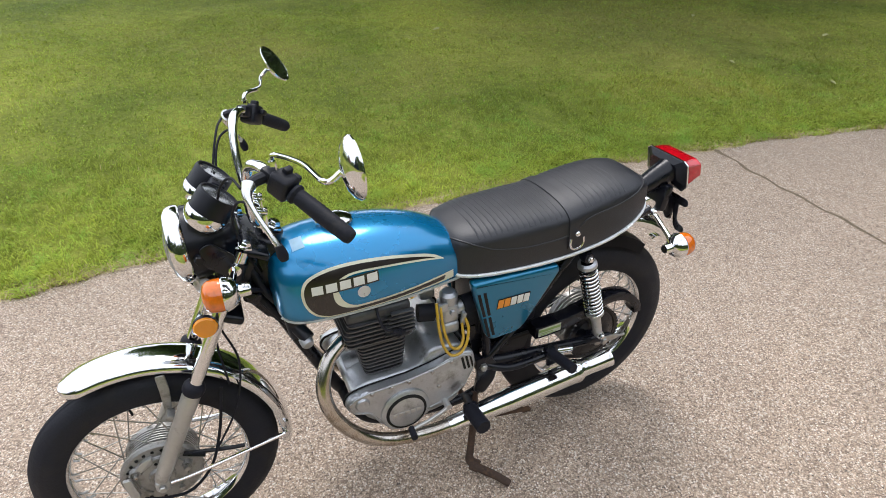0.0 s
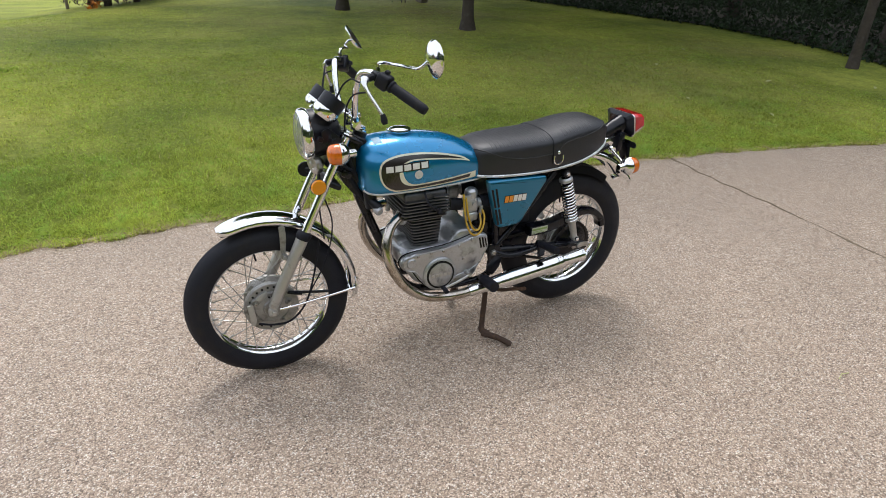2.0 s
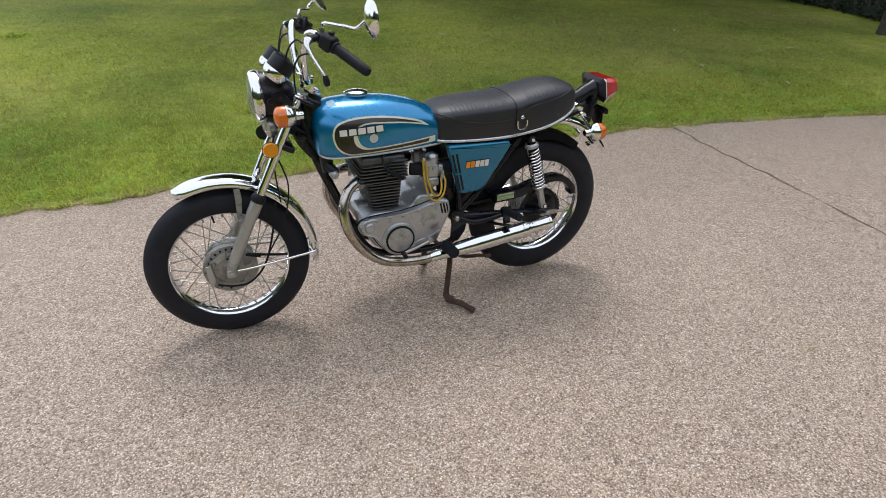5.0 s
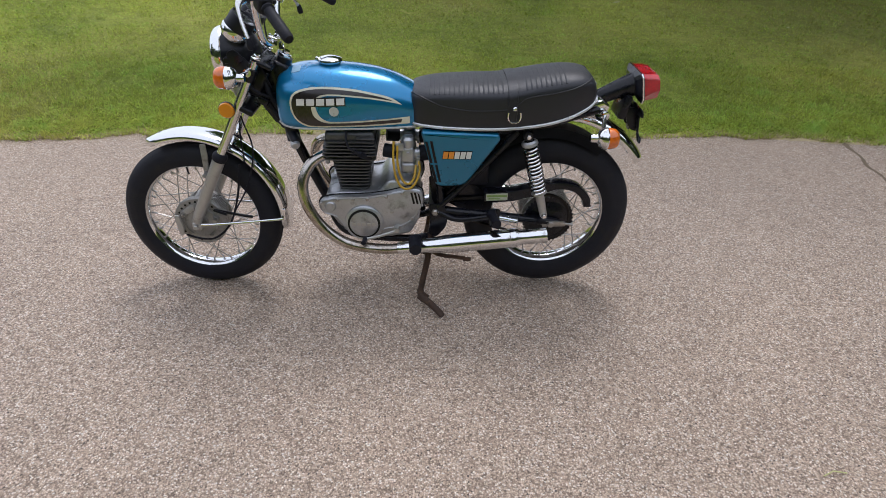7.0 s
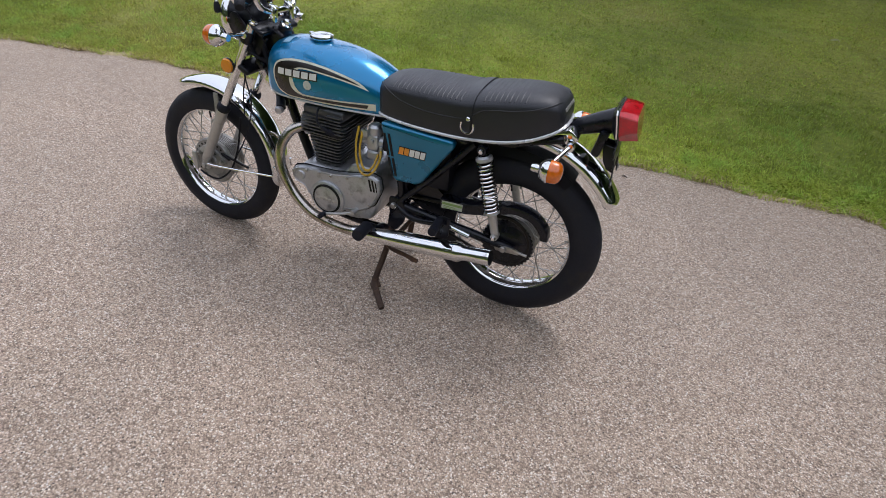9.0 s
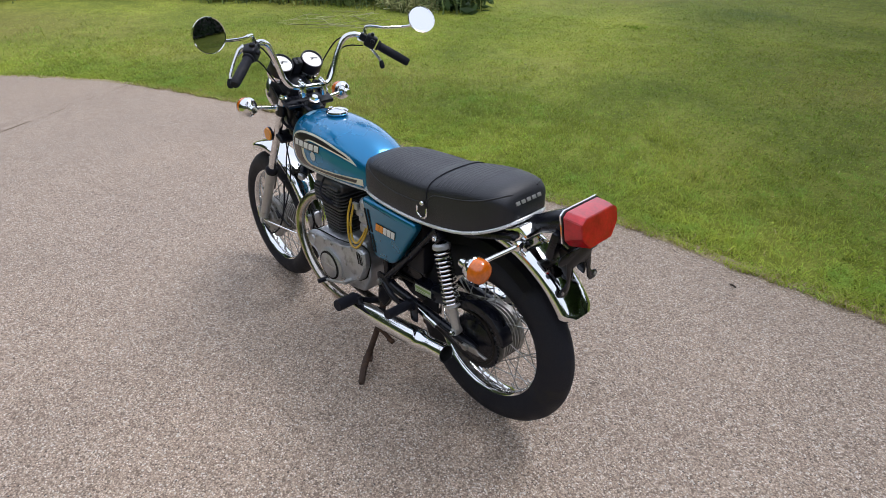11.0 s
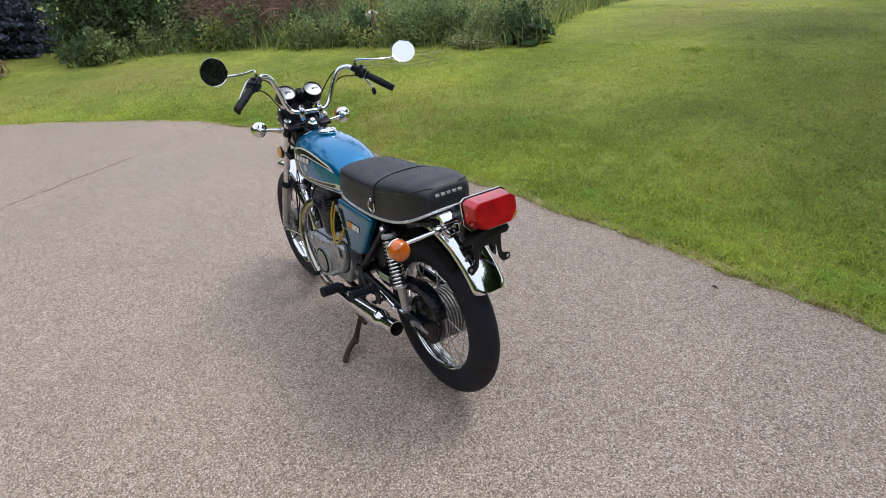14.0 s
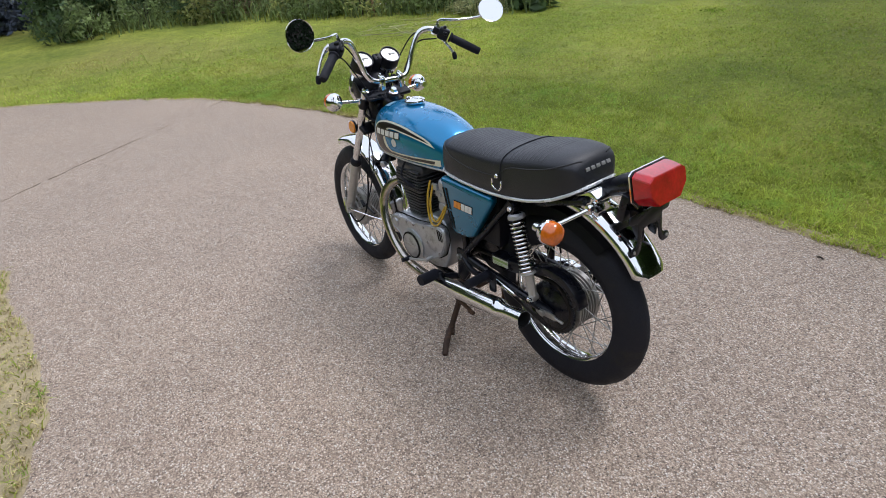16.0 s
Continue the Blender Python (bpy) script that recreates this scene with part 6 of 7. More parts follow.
for s in (-1, 1):
    bm = bmesh.new()
    lathe(bm, [(0, 0.006), (0.005, 0.005), (0.008, 0.001), (0.008, -0.003)], (0.513, s * 0.150, 0.812), (0, s, 0.1), 14)
    part("stud", bm, M_CHROME, strap, "chromed strap stud")
    bm = bmesh.new()
    tube(bm, spline([(0.490 + u, s * v, 0.012 + w) for u, v, w in ((0.002, 0.150, 0.788), (0.001, 0.151, 0.770), (0.009, 0.150, 0.756), (0.023, 0.149, 0.751), (0.037, 0.150, 0.756), (0.044, 0.151, 0.770), (0.043, 0.150, 0.788))], 5), 0.0032, 8)
    part("buckle", bm, M_CHROME, strap, "chromed D-shaped buckle")
# bright trim round the lower rim
path = [seat_point(x, 0.004) + Vector((0, -0.002, -0.002)) for x in np.linspace(0.160, 0.806, 40)]
back = [Vector((0.812, -0.045, 0.826)), Vector((0.815, 0, 0.828)), Vector((0.812, 0.045, 0.826))]
path = path + back + [Vector((p.x, -p.y, p.z)) for p in path[::-1]]
bm = bmesh.new()
tube(bm, path, 0.0055, 10)
part("seat_trim", bm, mat("white_bright_trim", (0.75, 0.76, 0.77), 0.25, 0.4, var=0.05), seat, "bright pale trim strip round the seat base")
for k in range(5):
    bm = bmesh.new()
    y = -0.058 + 0.0235 * k
    m = Matrix.Translation((0.802, y + 0.010, 0.876)) @ Matrix.Rotation(radians(-28), 4, "Y")
    block(bm, (0.003, 0.0165, 0.011), m, 0.001)
    part("emblem_bar", bm, M_FORK, seat, "silver emblem bar")
bm = bmesh.new()
tube(bm, [(0.21, -0.088, 0.722), (0.5, -0.095, 0.718), (0.70, -0.09, 0.757), (0.82, -0.08, 0.79)], 0.013, 10)
tube(bm, [(0.21, 0.088, 0.722), (0.5, 0.095, 0.718), (0.70, 0.09, 0.757), (0.82, 0.08, 0.79)], 0.013, 10)
plate(bm, [(0.20, 0.732), (0.50, 0.726), (0.68, 0.755), (0.80, 0.80), (0.78, 0.775), (0.66, 0.725), (0.50, 0.708), (0.24, 0.712)], -0.088, 0.088, 0.0)
frame_rail = part("frame", bm, M_BLACK, bike, "black tubular steel frame")

# ---- frame tubes
for pts, r in (([(-0.315, 0, 0.76), (-0.268, 0, 0.624), (-0.181, 0, 0.412), (-0.160, 0, 0.372)], 0.0185),
               ([(-0.165, 0, 0.385), (-0.140, -0.045, 0.320), (-0.08, -0.075, 0.278), (0.08, -0.088, 0.262), (0.22, -0.095, 0.275), (0.268, -0.100, 0.345), (0.262, -0.100, 0.52), (0.235, -0.095, 0.73)], 0.0145),
               ([(-0.165, 0, 0.385), (-0.140, 0.045, 0.320), (-0.08, 0.075, 0.278), (0.08, 0.088, 0.262), (0.22, 0.095, 0.275), (0.268, 0.100, 0.345), (0.262, 0.100, 0.52), (0.235, 0.095, 0.73)], 0.0145),
               ([(0.265, -0.108, 0.415), (0.40, -0.110, 0.560), (0.535, -0.105, 0.715)], 0.0125),
               ([(0.265, 0.108, 0.415), (0.40, 0.110, 0.560), (0.535, 0.105, 0.715)], 0.0125),
               ([(-0.29, 0, 0.80), (-0.1, 0, 0.745), (0.2, 0, 0.735)], 0.022),
               ([(0.255, -0.112, 0.395), (0.33, -0.130, 0.372), (0.43, -0.150, 0.392), (0.475, -0.158, 0.415)], 0.0115)):
    bm = bmesh.new()
    tube(bm, spline(pts, 6), r, 14)
    part("frame_tube", bm, M_BLACK, frame_rail)
for s in (-1, 1):
    bm = bmesh.new()
    plate(bm, rounded([(0.225, 0.43), (0.275, 0.43), (0.300, 0.385), (0.290, 0.330), (0.255, 0.285), (0.222, 0.300), (0.230, 0.36)], 0.012), s * 0.108, s * 0.120, 0.003)
    part("pivot_plate", bm, M_BLACK, frame_rail)
bm = bmesh.new()
lathe(bm, [(0, 0.012), (0.009, 0.012), (0.013, 0.009), (0.014, 0), (0, 0)], (0.248, -0.121, 0.398), (0, -1, 0), 6)
part("pivot_bolt", bm, M_STEEL, frame_rail, "bright pivot bolt")
for s in (-1, 1):
    bm = bmesh.new()
    plate(bm, rounded([(0.222, 0.520), (0.350, 0.525), (0.445, 0.450), (0.425, 0.370), (0.360, 0.372), (0.300, 0.410), (0.240, 0.405)], 0.012), s * 0.062, s * 0.068, 0.002)
    part("frame_gusset", bm, M_BLACK, frame_rail)
bm = bmesh.new()
plate(bm, rounded([(-0.318, 0.938), (-0.262, 0.912), (-0.258, 0.740), (-0.280, 0.672), (-0.318, 0.705), (-0.366, 0.768), (-0.372, 0.820), (-0.345, 0.880)], 0.012), -0.040, 0.040, 0.010, 3)
part("head_gusset", bm, M_BLACK, frame_rail, "black steering head gusset")
bm = bmesh.new()
block(bm, (0.070, 0.120, 0.105), pose(-0.372, 0, 0.862, 0, 28, 0), 0.016, 3)
block(bm, (0.040, 0.150, 0.030), pose(-0.352, 0, 0.800, 0, 28, 0), 0.008)
fpart("horn_bracket", bm, M_BLACK, fork, "black bracket and junction box behind the headlamp")
for k in range(7):
    q = -0.055 + 0.018 * k
    bm = bmesh.new()
    tube(bm, spline([(-0.415, q, 0.925 + 0.01 * math.sin(5 * k)), (-0.400, q * 1.5, 0.870 + 0.012 * math.sin(3 * k)), (-0.365, q * 1.6, 0.825 + 0.014 * math.cos(4 * k)), (-0.318, q * 0.9, 0.800 + 0.02 * math.sin(2 * k)), (-0.285, q * 0.6, 0.770)], 6), 0.0058 + 0.0012 * (k % 3), 8)
    fpart("wiring", bm, M_RUBBER, fork, "black wiring behind the headlamp")
for k, pts in enumerate(([(-0.350, -0.045, 0.900), (-0.330, -0.055, 0.820), (-0.300, -0.050, 0.760), (-0.262, -0.045, 0.720)], [(-0.365, -0.030, 0.880), (-0.345, -0.040, 0.800), (-0.305, -0.040, 0.720), (-0.270, -0.035, 0.660)], [(-0.340, 0.040, 0.900), (-0.320, 0.050, 0.800), (-0.270, 0.045, 0.720)])):
    bm = bmesh.new()
    tube(bm, spline(pts, 6), 0.009, 10)
    part("wiring_loom", bm, M_RUBBER, frame_rail, "black taped wiring loom")
# dark filling behind the side covers: battery box and air filter
bm = bmesh.new()
block(bm, (0.200, 0.170, 0.230), pose(0.345, 0, 0.605), 0.012)
part("airbox", bm, M_PLASTIC, frame_rail, "black air filter box")
bm = bmesh.new()
lathe(bm, [(0.30, -0.055), (0.335, -0.045), (0.340, 0.0), (0.335, 0.045), (0.30, 0.055)], (0.66, 0, 0.372), (0, 1, 0), 64)
for v in [v for v in bm.verts if (v.co.x > 0.90 or v.co.z < 0.60) and not (v.co.x < 0.50 and v.co.z > 0.38)]:
    bm.verts.remove(v)
bmesh.ops.solidify(bm, geom=bm.faces[:], thickness=0.003)
part("inner_fender", bm, M_PLASTIC, frame_rail, "black inner rear fender")

# ---- side covers
cover_line = rounded([(0.192, 0.727), (0.468, 0.719), (0.474, 0.697), (0.364, 0.532), (0.340, 0.518), (0.262, 0.514), (0.245, 0.528)], 0.016, 4)
for s in (-1, 1):
    bm = bmesh.new()
    plate(bm, cover_line, s * 0.108, s * 0.146, 0.012, 4)
    cover = part("side_cover", bm, M_COVER, bike, "metallic blue side cover with black vents and badge")
    for k, (x0, z0, x1, z1) in enumerate(((0.2080, 0.690, 0.2270, 0.611), (0.2255, 0.692, 0.2425, 0.611), (0.2285, 0.603, 0.2450, 0.534), (0.2440, 0.603, 0.2590, 0.536))):
        bm = bmesh.new()
        plate(bm, [(x0, z0), (x0 + 0.009, z0), (x1 + 0.009, z1), (x1, z1)], s * 0.1455, s * 0.1475, 0.0)
        part("vent_slot", bm, M_DARK, cover)
    for k in range(5):
        bm = bmesh.new()
        x0, z0 = 0.270 + 0.0205 * k, 0.628
        plate(bm, [(x0 - 0.0012, z0 - 0.0025), (x0 + 0.0202, z0 - 0.0025), (x0 + 0.0242, z0 + 0.0285), (x0 + 0.003, z0 + 0.0285)], s * 0.1462, s * 0.1478)
        badge = part("badge_plate", bm, M_DARK, cover)
        bm = bmesh.new()
        plate(bm, [(x0 + 0.001, z0), (x0 + 0.0180, z0), (x0 + 0.0217, z0 + 0.026), (x0 + 0.0045, z0 + 0.026)], s * 0.1478, s * 0.1492, 0.0)
        part("badge_bar", bm, M_ORANGEINK if k < 2 else M_WHITE, badge, "orange badge bar" if k < 2 else "white badge bar")

# ---- engine
def epart(name, bm, material, parent, label="", **kw):
    """A part of the crankcase or the cylinders, which sit a little ahead of the carburettors."""
    bmesh.ops.translate(bm, verts=bm.verts, vec=(-0.024, 0, 0.004))
    return part(name, bm, material, parent, label, **kw)


case = [(-0.140, 0.455), (-0.128, 0.400), (-0.092, 0.335), (-0.035, 0.298), (0.100, 0.284), (0.180, 0.302), (0.214, 0.370), (0.218, 0.455), (0.196, 0.520), (0.100, 0.528), (0.060, 0.476), (-0.100, 0.476)]
bm = bmesh.new()
plate(bm, rounded(case, 0.02), -0.128, 0.128, 0.012, 3)
engine = epart("engine", bm, M_ALU, bike, "air-cooled twin engine with dull aluminium cases and dark fins")
left = [(-0.160, 0.432), (-0.146, 0.458), (-0.104, 0.468), (0.030, 0.474), (0.096, 0.486), (0.186, 0.510), (0.222, 0.500), (0.230, 0.450), (0.198, 0.378), (0.150, 0.345), (0.082, 0.330), (0.052, 0.306), (0.008, 0.294), (-0.042, 0.308), (-0.078, 0.350), (-0.100, 0.388), (-0.146, 0.404)]
for s in (-1, 1):
    bm = bmesh.new()
    plate(bm, rounded(left, 0.014), s * 0.124, s * 0.156, 0.010, 4)
    cov = epart("engine_cover", bm, M_ALU, engine, "cast aluminium engine cover")
    # dark gasket plate, which also paints the shadow line along the cover's lip
    bm = bmesh.new()
    plate(bm, rounded([(x + 0.0035 * (1 if x > 0.05 else -1), z + 0.0035 * (1 if z > 0.42 else -1)) for x, z in left], 0.014), s * 0.1285, s * 0.1315)
    epart("gasket", bm, M_DARK, cov, "dark gasket line that also draws the rim's shadow")
    bm = bmesh.new()
    lip = [Vector((x * 0.955 + 0.0025, s * 0.1555, 0.42 + (z - 0.42) * 0.90)) for x, z in rounded(left, 0.014)]
    tube(bm, lip + [lip[0]], 0.0028, 8)
    epart("raised_lip", bm, M_ALU, cov, "raised cast lip")
    bm = bmesh.new()
    lathe(bm, [(0.072, -0.004), (0.072, 0.006), (0.066, 0.011), (0.060, 0.012), (0.0585, 0.008), (0.0565, 0.008), (0.055, 0.014), (0.050, 0.0165), (0, 0.0175)], (0.007, s * 0.155, 0.366), (0, s, 0), 48)
    epart("alternator_cover", bm, M_ALU, cov, "round alternator cover")
    bm = bmesh.new()
    lathe(bm, [(0.0525, 0.0165), (0.0535, 0.0172), (0.0600, 0.0145), (0.0605, 0.0110)], (0.007, s * 0.155, 0.366), (0, s, 0), 48)
    epart("groove", bm, M_DARK, cov)
    for k in range(5):
        bm = bmesh.new()
        block(bm, (0.0135, 0.002, 0.0125), pose(-0.029 + 0.018 * k, s * 0.1725, 0.366), 0.0006)
        epart("emblem_bar", bm, M_FORK, cov)
    for k in range(3):
        bm = bmesh.new()
        x = 0.180 + 0.0130 * k
        plate(bm, [(x, 0.492), (x + 0.007, 0.493), (x + 0.017, 0.447), (x + 0.010, 0.446)], s * 0.155, s * 0.1575)
        epart("slot", bm, M_DARK, cov)
    for x, z in ((-0.146, 0.444), (-0.085, 0.458), (0.022, 0.463), (0.092, 0.472), (0.128, 0.350), (0.070, 0.330), (-0.050, 0.330), (0.186, 0.384), (0.150, 0.488), (0.112, 0.412), (-0.030, 0.461)):
        bm = bmesh.new()
        bolt(bm, (x, s * 0.156, z), (0, s, 0), 0.0065, 0.005)
        epart("cover_screw", bm, M_STEEL, cov)
    bm = bmesh.new()
    lathe(bm, [(0, 0.010), (0.016, 0.009), (0.021, 0.004), (0.022, 0)], (-0.114, s * 0.152, 0.432), (0, s, 0), 24)
    epart("boss", bm, M_ALU, cov)
    bm = bmesh.new()
    lathe(bm, [(0, 0.006), (0.024, 0.005), (0.046, 0.0)], (0.146, s * 0.155, 0.424), (0, s, 0), 32)
    epart("boss", bm, M_ALU, cov)
# cylinders and head: each fin a plate of its own
def fin(z, x0, x1, y, t, name, mtl, r=0.020):
    bm = bmesh.new()
    out = rounded([(x0, -y), (x1, -y), (x1, y), (x0, y)], r, 4)
    lo = [bm.verts.new((px, py, z)) for px, py in out]
    f = bm.faces.new(lo)
    g = bmesh.ops.extrude_face_region(bm, geom=[f])
    for v in g["geom"]:
        if isinstance(v, bmesh.types.BMVert):
            v.co.z += t
    epart(name, bm, mtl, engine, smooth=False)


bm = bmesh.new()
block(bm, (0.092, 0.178, 0.220), pose(-0.030, 0, 0.570), 0.02)
epart("cylinder_block", bm, M_BLACK, engine, "dark cylinder block")
for k in range(9):
    fin(0.482 + 0.0132 * k, -0.084 - 0.0022 * k, 0.029 + 0.0012 * k, 0.106 + 0.001 * k, 0.0042, "cylinder_fin", M_FIN)
for k in range(6):
    fin(0.600 + 0.0132 * k, -0.134 + 0.0012 * (k - 2) ** 2, 0.060 - 0.0010 * (k - 2) ** 2, 0.122, 0.0042, "head_fin", M_FIN)
bm = bmesh.new()
block(bm, (0.176, 0.225, 0.040), pose(-0.034, 0, 0.684), 0.014, 3)
block(bm, (0.060, 0.080, 0.026), pose(-0.060, -0.06, 0.702), 0.008)
block(bm, (0.060, 0.080, 0.026), pose(-0.060, 0.06, 0.702), 0.008)
epart("cam_cover", bm, M_FIN, engine, "dark cam cover")
for s in (-1, 1):
    for k in range(6):
        bm = bmesh.new()
        block(bm, (0.088 - 0.005 * k, 0.016, 0.0045), pose(-0.012 + 0.002 * k, s * 0.128, 0.628 + 0.0125 * k), 0.0015)
        part("side_fin", bm, M_FIN, engine)
    bm = bmesh.new()
    rod(bm, (0.012, s * 0.112, 0.612), (-0.022, s * 0.146, 0.640), 0.011, 12)
    rod(bm, (-0.018, s * 0.143, 0.637), (-0.040, s * 0.150, 0.652), 0.0075, 10)
    tube(bm, spline([(-0.038, s * 0.150, 0.651), (-0.062, s * 0.146, 0.672), (-0.066, s * 0.115, 0.715), (-0.03, s * 0.07, 0.745)], 6), 0.004, 8)
    part("plug_lead", bm, M_RUBBER, engine, "black spark plug lead")
    # carburettor between head and filter box
    bm = bmesh.new()
    block(bm, (0.050, 0.056, 0.060), pose(0.146, s * 0.085, 0.622), 0.010, 3)
    lathe(bm, [(0.024, 0.0), (0.027, 0.012), (0.026, 0.030), (0.018, 0.040), (0, 0.042)], (0.148, s * 0.088, 0.648), (0, 0, 1), 24)
    block(bm, (0.052, 0.050, 0.040), pose(0.148, s * 0.088, 0.572), 0.012, 3)
    rod(bm, (0.100, s * 0.085, 0.622), (0.195, s * 0.085, 0.622), 0.022, 20)
    bolt(bm, (0.148, s * 0.113, 0.63), (0, s, 0), 0.009, 0.008)
    bolt(bm, (0.148, s * 0.088, 0.552), (0, 0, -1), 0.010, 0.010)
    block(bm, (0.012, 0.014, 0.040), pose(0.183, s * 0.112, 0.598, 0, 8, 0), 0.003)
    block(bm, (0.030, 0.012, 0.028), pose(0.118, s * 0.116, 0.656), 0.004)
    carb = part("carburettor", bm, M_ALU, engine, "grey alloy carburettor")
    bm = bmesh.new()
    rod(bm, (0.060, s * 0.075, 0.628), (0.108, s * 0.083, 0.623), 0.025, 20)
    part("rubber_boot", bm, M_RUBBER, carb, "black rubber intake boot")
    bm = bmesh.new()
    rod(bm, (0.188, s * 0.085, 0.622), (0.250, s * 0.08, 0.625), 0.029, 20)
    part("rubber_boot", bm, M_RUBBER, carb, "black rubber intake boot")
for pts in ([(0.098, -0.120, 0.680), (0.096, -0.138, 0.620), (0.104, -0.148, 0.558), (0.124, -0.154, 0.518), (0.152, -0.154, 0.512), (0.176, -0.148, 0.534), (0.190, -0.132, 0.575), (0.186, -0.116, 0.602)],
            [(0.110, -0.118, 0.664), (0.112, -0.140, 0.595), (0.130, -0.150, 0.540), (0.154, -0.150, 0.530), (0.170, -0.140, 0.552), (0.176, -0.118, 0.588)],
            [(0.112, 0.122, 0.672), (0.108, 0.142, 0.620), (0.126, 0.156, 0.508), (0.180, 0.152, 0.512), (0.188, 0.122, 0.600)]):
    bm = bmesh.new()
    tube(bm, spline(pts, 8), 0.0042, 10)
    part("fuel_hose", bm, M_HOSE, engine, "translucent yellow fuel hose")
bm = bmesh.new()
rod(bm, (-0.145, 0.0, 0.445), (-0.070, 0.0, 0.455), 0.048, 28)
part("starter_housing", bm, M_ALU, engine)

# ---- exhausts
def exhaust(s):
    bm = bmesh.new()
    path = spline([(-0.125, s * 0.070, 0.603), (-0.160, s * 0.085, 0.608), (-0.206, s * 0.112, 0.582), (-0.233, s * 0.140, 0.522), (-0.224, s * 0.155, 0.445), (-0.182, s * 0.160, 0.365), (-0.124, s * 0.163, 0.307), (-0.052, s * 0.167, 0.274), (0.060, s * 0.173, 0.263), (0.150, s * 0.178, 0.276)], 9)
    tube(bm, path, 0.0195, 24)
    pipe = part("exhaust_pipe", bm, M_PIPE, bike, "heat-tinted chrome exhaust header")
    bm = bmesh.new()
    lathe(bm, [(0.0, 0), (0.030, 0), (0.032, 0.004), (0.030, 0.014), (0.0, 0.014)], (-0.140, s * 0.073, 0.604), (-0.95, s * 0.25, 0.1), 20)
    part("exhaust_flange", bm, M_ALU, pipe)
    ax = Vector((0.980, s * 0.022, 0.128)).normalized()
    a = Vector((0.120, s * 0.178, 0.271))
    stretch = 1.06
    prof = [(0.0, -0.012), (0.0215, -0.012), (0.0235, 0.0), (0.0235, 0.03), (0.030, 0.12), (0.0355, 0.18), (0.0360, 0.39), (0.0375, 0.392), (0.0375, 0.408), (0.033, 0.416), (0.0285, 0.424), (0.0275, 0.445), (0.0300, 0.505), (0.0305, 0.520), (0.0280, 0.520)]
    prof = [(r, h * stretch) for r, h in prof]
    bm = bmesh.new()
    lathe(bm, prof, a, ax, 36)
    muf = part("muffler", bm, M_CHROME, bike, "long chromed muffler with an open dark end")
    bm = bmesh.new()
    lathe(bm, [(0.0280, 0.520 * stretch), (0.0265, 0.530), (0.0255, 0.460), (0, 0.460)], a, ax, 32)
    part("muffler_bore", bm, M_DARK, muf)
    bm = bmesh.new()
    plate(bm, rounded([(0.448, 0.430), (0.490, 0.430), (0.488, 0.352), (0.455, 0.350)], 0.008), s * 0.150, s * 0.157, 0.002)
    part("muffler_bracket", bm, M_BLACK, muf)


exhaust(-1)
exhaust(1)

# ---- swinging arm, shocks, chain guard
bm = bmesh.new()
for s in (-1, 1):
    tube(bm, [(0.245, s * 0.095, 0.397), (0.330, s * 0.108, 0.392), (0.690, s * 0.112, 0.356), (0.725, s * 0.112, 0.352)], [0.018, 0.017, 0.0165, 0.012], 14)
rod(bm, (0.245, -0.115, 0.397), (0.245, 0.115, 0.397), 0.020, 16)
swing = part("swingarm", bm, M_BLACK, bike, "black swinging arm")
for s in (-1, 1):
    bm = bmesh.new()
    plate(bm, rounded([(0.655, 0.366), (0.745, 0.362), (0.752, 0.342), (0.660, 0.338)], 0.008), s * 0.120, s * 0.127, 0.002)
    rod(bm, (0.74, s * 0.123, 0.352), (0.778, s * 0.123, 0.348), 0.005)
    bolt(bm, (0.69, s * 0.127, 0.352), (0, s, 0), 0.013, 0.010)
    part("chain_adjuster", bm, M_STEEL, swing, "bright chain adjuster plate")
    top, low = Vector((0.570, s * 0.128, 0.712)), Vector((0.656, s * 0.134, 0.402))
    ax = (low - top).normalized()
    L = (low - top).length
    bm = bmesh.new()
    tube(bm, [top + ax * 0.02, top + ax * 0.16], 0.018, 16)
    lathe(bm, [(0, 0.02), (0.016, 0.018), (0.019, 0.0), (0.016, -0.018), (0, -0.02)], top, (0, 1, 0), 18)
    shock = part("shock_absorber", bm, M_BLACK, bike, "rear shock absorber with a bright coil spring")
    bm = bmesh.new()
    u = ax.orthogonal().normalized()
    v = ax.cross(u)
    turns, n = 13, 13 * 14
    coil_path = []
    for k in range(n + 1):
        t = k / n
        a = 2 * math.pi * turns * t
        coil_path.append(top + ax * (0.040 + 0.185 * t) + 0.0255 * (math.cos(a) * u + math.sin(a) * v))
    tube(bm, coil_path, 0.0040, 8)
    part("spring", bm, M_CHROME, shock, "bright coil spring")
    bm = bmesh.new()
    tube(bm, [top + ax * 0.225, top + ax * 0.232, top + ax * 0.240, top + ax * (L - 0.02), low], [0.027, 0.029, 0.0165, 0.0150, 0.014], 18)
    lathe(bm, [(0, 0.016), (0.013, 0.015), (0.015, 0.0), (0.013, -0.015), (0, -0.016)], low, (0, 1, 0), 16)
    part("shock_body", bm, M_FORK, shock, "pale alloy lower shock body")
    bm = bmesh.new()
    lathe(bm, [(0.021, 0.020), (0.029, 0.026), (0.030, 0.036), (0.026, 0.040), (0.012, 0.040)], top, ax, 20)
    part("spring_cap", bm, M_ALU, shock)
    for p in (top, low):
        bm = bmesh.new()
        lathe(bm, [(0, 0.014), (0.007, 0.014), (0.010, 0.010), (0.010, 0), (0, 0)], p + Vector((0, s * 0.014, 0)), (0, s, 0), 6)
        part("shock_bolt", bm, M_CHROME, shock)
bm = bmesh.new()
